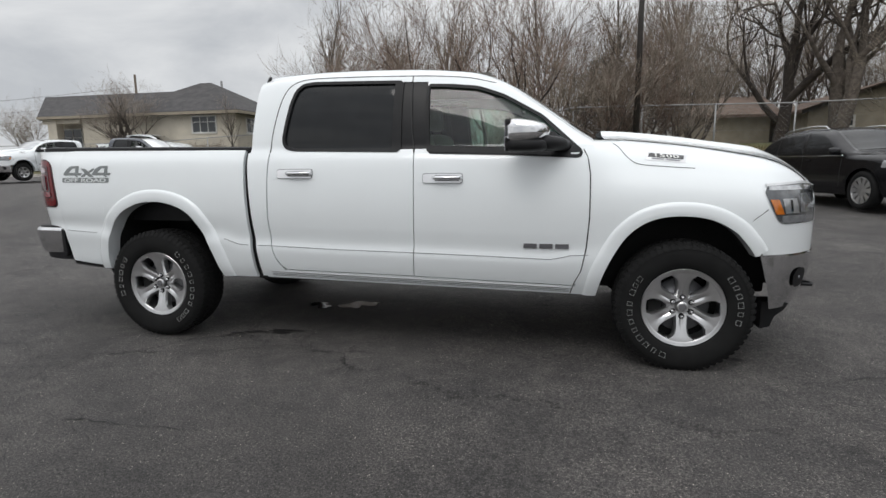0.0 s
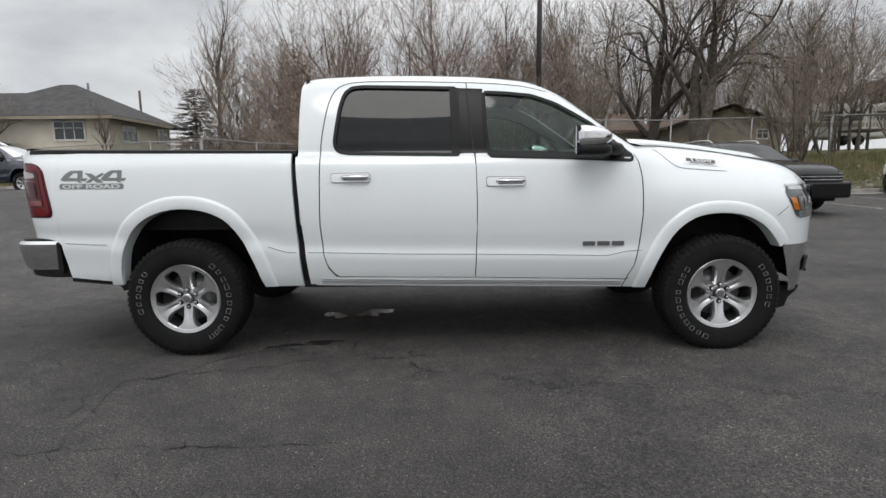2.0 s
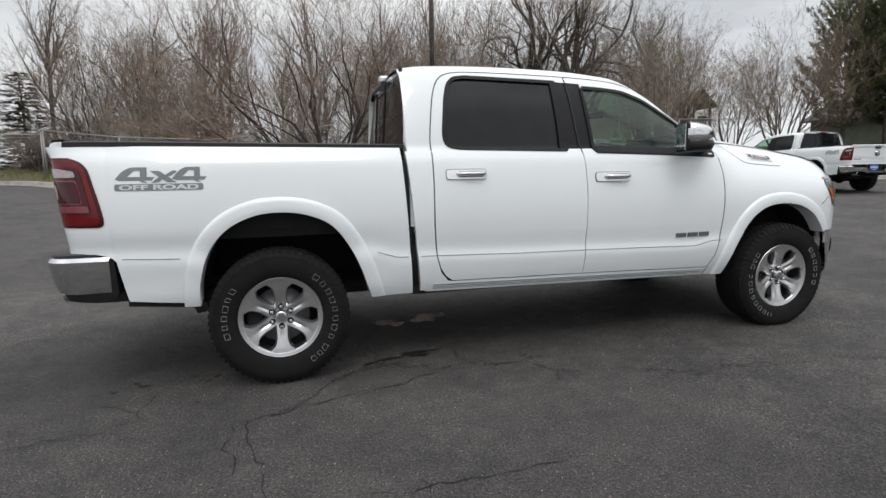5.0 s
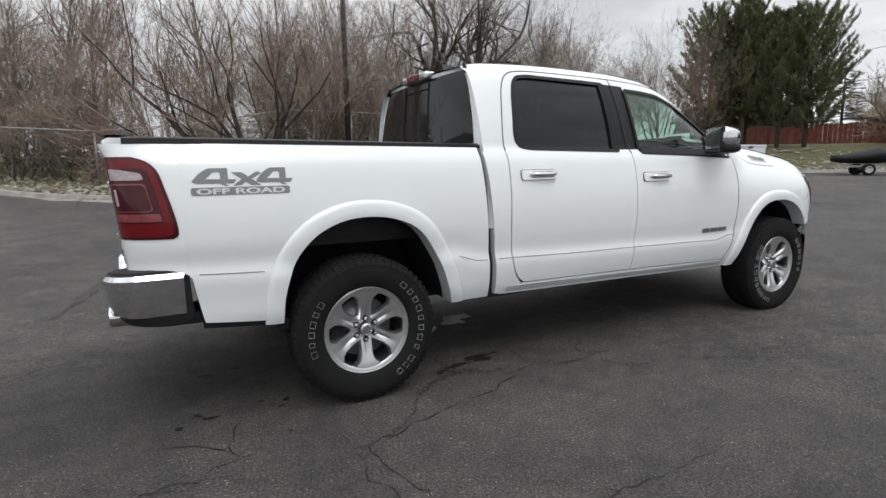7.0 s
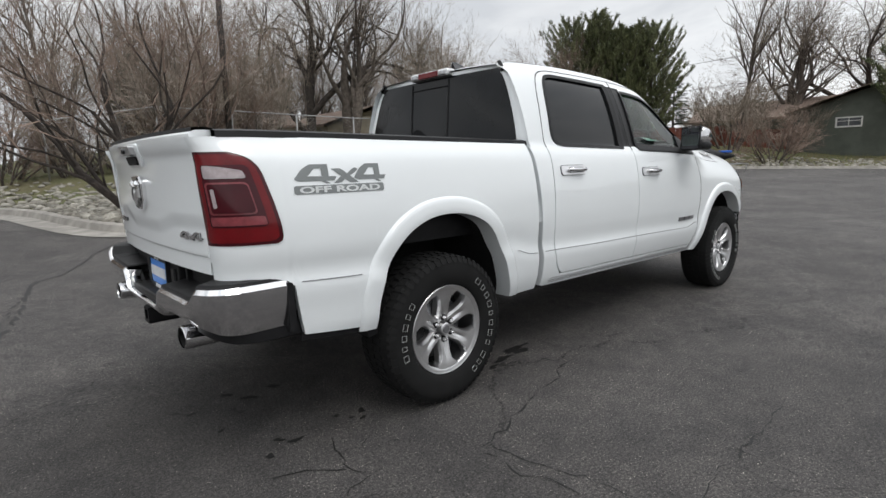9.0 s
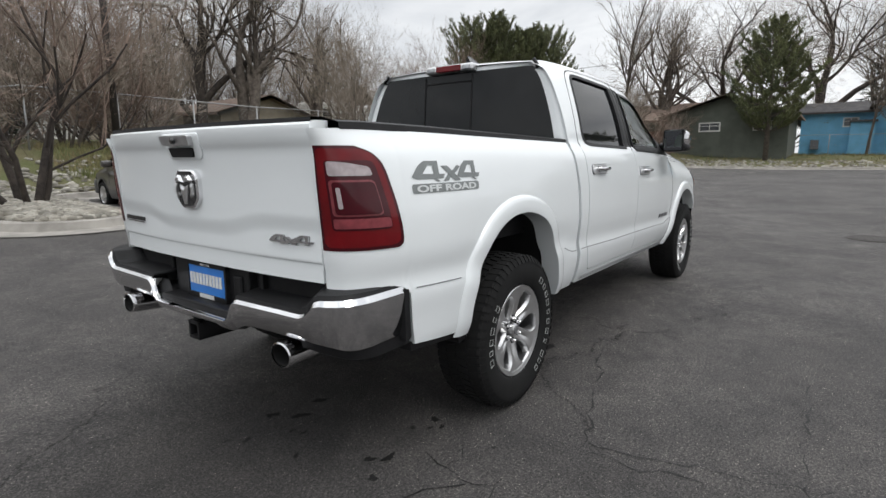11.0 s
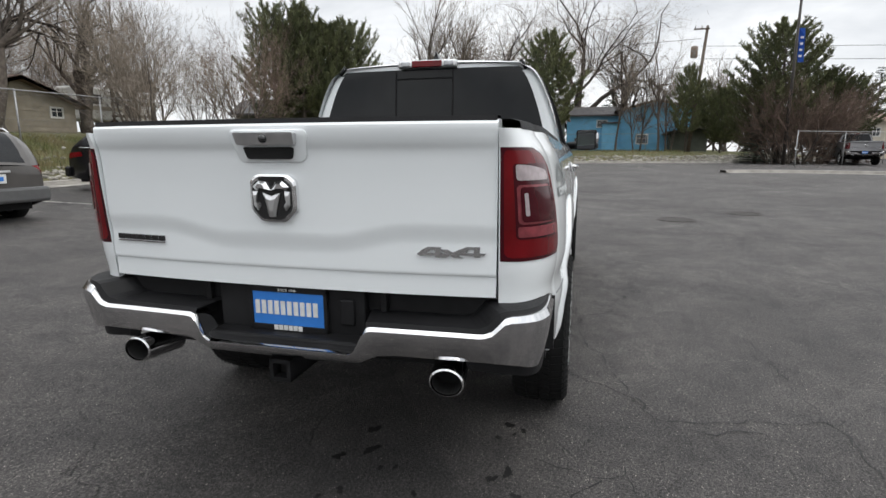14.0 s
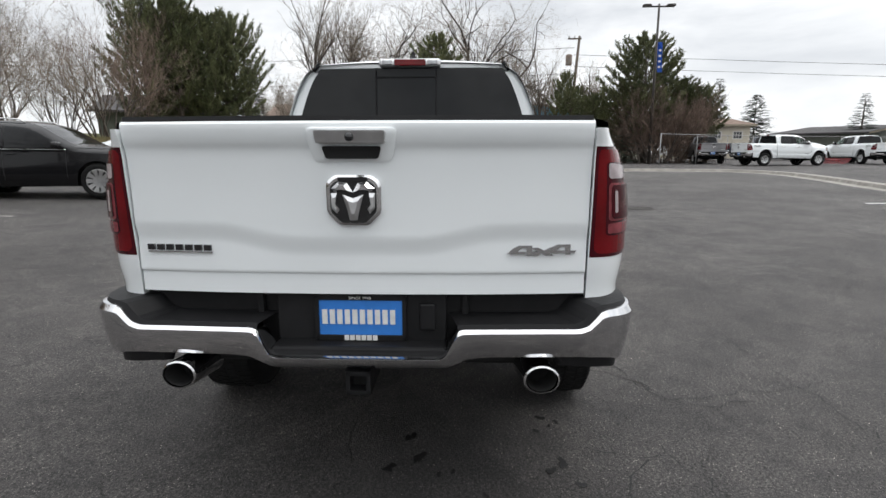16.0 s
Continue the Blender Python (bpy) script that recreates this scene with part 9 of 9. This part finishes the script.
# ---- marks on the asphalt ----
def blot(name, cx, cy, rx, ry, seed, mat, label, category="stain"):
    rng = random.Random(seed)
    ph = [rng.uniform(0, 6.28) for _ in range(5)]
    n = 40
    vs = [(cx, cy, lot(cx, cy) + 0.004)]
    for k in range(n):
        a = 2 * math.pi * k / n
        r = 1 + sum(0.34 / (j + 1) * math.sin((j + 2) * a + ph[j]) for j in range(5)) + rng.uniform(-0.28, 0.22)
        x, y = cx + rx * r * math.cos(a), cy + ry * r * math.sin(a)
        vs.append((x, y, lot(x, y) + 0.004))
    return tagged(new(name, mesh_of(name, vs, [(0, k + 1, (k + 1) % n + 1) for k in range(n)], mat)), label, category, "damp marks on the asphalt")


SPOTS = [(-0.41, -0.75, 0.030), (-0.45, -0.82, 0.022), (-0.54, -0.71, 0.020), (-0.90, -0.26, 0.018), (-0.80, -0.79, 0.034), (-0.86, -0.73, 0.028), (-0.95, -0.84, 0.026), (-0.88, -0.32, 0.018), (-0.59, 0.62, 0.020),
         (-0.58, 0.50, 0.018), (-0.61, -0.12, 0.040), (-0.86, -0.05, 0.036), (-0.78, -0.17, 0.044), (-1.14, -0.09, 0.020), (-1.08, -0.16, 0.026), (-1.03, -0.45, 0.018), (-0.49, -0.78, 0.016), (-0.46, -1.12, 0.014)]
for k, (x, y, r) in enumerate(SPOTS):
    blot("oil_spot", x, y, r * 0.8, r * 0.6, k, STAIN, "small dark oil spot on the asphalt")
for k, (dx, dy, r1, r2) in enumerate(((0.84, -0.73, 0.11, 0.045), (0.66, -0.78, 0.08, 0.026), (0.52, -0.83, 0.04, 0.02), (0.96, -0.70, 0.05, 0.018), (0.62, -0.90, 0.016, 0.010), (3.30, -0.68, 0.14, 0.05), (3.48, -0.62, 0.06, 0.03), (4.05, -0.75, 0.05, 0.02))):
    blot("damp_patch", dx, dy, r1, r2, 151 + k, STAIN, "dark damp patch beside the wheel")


def crack(name, line, seed, wide=0.010):
    """A wandering crack: a narrow dark ribbon just above the surface."""
    rng = random.Random(seed)
    pts = []
    for a, b in zip(line, line[1:]):
        n = max(2, int(math.hypot(b[0] - a[0], b[1] - a[1]) / 0.05))
        for k in range(n):
            u = k / n
            pts.append((a[0] + (b[0] - a[0]) * u + rng.gauss(0, 0.013), a[1] + (b[1] - a[1]) * u + rng.gauss(0, 0.013)))
    vs, fs = [], []
    for i, (x, y) in enumerate(pts):
        ax, ay = pts[max(i - 1, 0)]
        bx, by = pts[min(i + 1, len(pts) - 1)]
        k = math.hypot(bx - ax, by - ay) or 1
        w = wide * rng.uniform(0.05, 1.0) ** 1.4 * 0.62
        vs += [(x - (by - ay) / k * w, y + (bx - ax) / k * w, lot(x, y) + 0.003), (x + (by - ay) / k * w, y - (bx - ax) / k * w, lot(x, y) + 0.003)]
        if i:
            fs.append((2 * i - 2, 2 * i - 1, 2 * i + 1, 2 * i))
    return tagged(new(name, mesh_of(name, vs, fs, STAIN)), "thin wandering crack in the asphalt", "crack", "cracks in the asphalt")


crack("crack", [(2.61, -0.52), (2.11, -0.48), (1.57, -0.55), (1.11, -0.66), (1.15, -1.07), (0.82, -1.12), (0.67, -1.20), (0.45, -1.24), (0.30, -1.30), (0.15, -1.34), (0.02, -1.37), (-0.08, -1.42), (-0.20, -1.44), (-0.32, -1.41)], 1, 0.011)
crack("crack", [(-0.20, -1.44), (-0.16, -1.60), (-0.10, -1.82), (-0.05, -2.10), (0.06, -2.40)], 2, 0.007)
crack("crack", [(1.27, -2.24), (0.88, -2.24), (0.56, -2.24), (0.29, -2.25), (0.10, -2.27), (-0.10, -2.28), (-0.36, -2.27), (-0.62, -2.32)], 3, 0.010)
crack("crack", [(0.56, -2.22), (0.44, -2.33), (0.40, -2.45), (0.41, -2.60)], 12, 0.006)
crack("crack", [(-0.23, -1.31), (-0.27, -1.44), (-0.24, -1.55), (-0.25, -1.70), (-0.19, -1.83), (-0.20, -1.98)], 5, 0.008)
crack("crack", [(-0.55, -1.03), (-0.67, -1.04), (-0.75, -1.03)], 13, 0.008)
crack("crack", [(-0.68, -0.90), (-0.71, -1.04), (-0.74, -1.14), (-0.71, -1.27), (-0.60, -1.25)], 14, 0.009)
crack("crack", [(-0.71, -1.27), (-0.82, -1.29), (-0.92, -1.34), (-1.05, -1.36), (-1.3, -1.42)], 15, 0.012)
crack("crack", [(-0.75, -1.18), (-0.83, -1.10), (-0.94, -1.04), (-1.10, -0.98)], 16, 0.008)
crack("crack", [(0.57, -2.19), (0.53, -2.54), (0.65, -2.95), (0.69, -3.4)], 17, 0.006)
crack("crack", [(-0.44, 0.15), (-0.58, 0.17), (-0.70, 0.15), (-0.95, 0.13), (-1.2, 0.18)], 18, 0.006)
crack("crack", [(-0.30, 6.40), (-0.59, 5.86), (-0.79, 5.22), (-1.11, 4.53), (-1.31, 4.33), (-1.43, 4.16), (-1.49, 3.73), (-1.59, 3.02), (-1.68, 2.55), (-1.78, 2.2), (-1.95, 1.5)], 4, 0.055)
crack("crack", [(-1.49, 3.6), (-1.66, 3.1), (-1.74, 2.6), (-1.84, 2.1)], 19, 0.035)
crack("crack", [(4.3, -1.08), (4.85, -0.90), (5.2, -1.71), (5.6, -2.84), (5.85, -3.77), (6.2, -5.0)], 6, 0.012)
crack("crack", [(7.63, -3.67), (8.17, -5.77), (8.29, -8.84), (8.0, -12.0)], 7, 0.030)
crack("crack", [(5.4, 1.6), (6.2, -0.4), (7.4, -3.0), (7.6, -3.7)], 8, 0.016)
for k in range(3):
    crack("crack", [(10.5 + 3.1 * k, 5.5), (11.2 + 3.0 * k, 0.5), (10.8 + 3.3 * k, -4.5), (11.6 + 3.0 * k, -9.5)], 20 + k, 0.03)

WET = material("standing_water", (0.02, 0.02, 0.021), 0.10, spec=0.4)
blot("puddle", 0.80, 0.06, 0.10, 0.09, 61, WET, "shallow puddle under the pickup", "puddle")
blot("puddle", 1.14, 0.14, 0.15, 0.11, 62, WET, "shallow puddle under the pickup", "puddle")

IRON = material("cast_iron_cover", (0.06, 0.055, 0.05), 0.7, metal=0.4, vary=0.4, scale=9)
for x, y in ((7.72, -2.8), (8.93, -4.25)):
    cover = thing("drain_cover", "round cast-iron drain cover set in the asphalt", "drain cover", at=(x, y, lot(x, y)))
    rv_, rf_ = lathe([(0.0, 0.006), (0.26, 0.006), (0.265, 0.002), (0.285, 0.002), (0.29, 0.009), (0.34, 0.008), (0.36, -0.01)], 32, "z")
    add("lid", mesh_of("lid", rv_, rf_, IRON), cover)
    for k in range(5):
        box("rib", -0.20, 0.20, -0.2 + 0.1 * k - 0.012, -0.2 + 0.1 * k + 0.012, 0.005, 0.012, IRON, cover)

OLD_LINE = material("worn_line_paint", (0.42, 0.41, 0.37), 0.8, second=(0.10, 0.10, 0.095), scale=6.0, detail=10)
for k, x in enumerate((6.1, 12.4, 14.6, 19.6, 22.2)):
    me = [(x - 0.05, 7.6, 0), (x + 0.05, 7.6, 0), (x + 0.05, 12.4, 0), (x - 0.05, 12.4, 0)]
    tagged(new("parking_line", mesh_of("parking_line", [(a, b, lot(a, b) + 0.006) for a, b, _ in me], [(0, 1, 2, 3)], OLD_LINE)), "worn pale parking line on the asphalt", "parking line", "parking lines")
me = [(9.9, -9.9), (10.05, -9.9), (10.3, -13), (10.15, -13)]
tagged(new("parking_line", mesh_of("parking_line", [(a, b, lot(a, b) + 0.006) for a, b in me], [(0, 1, 2, 3)], WHITE_MARK)), "worn white line on the asphalt", "parking line", "parking lines")
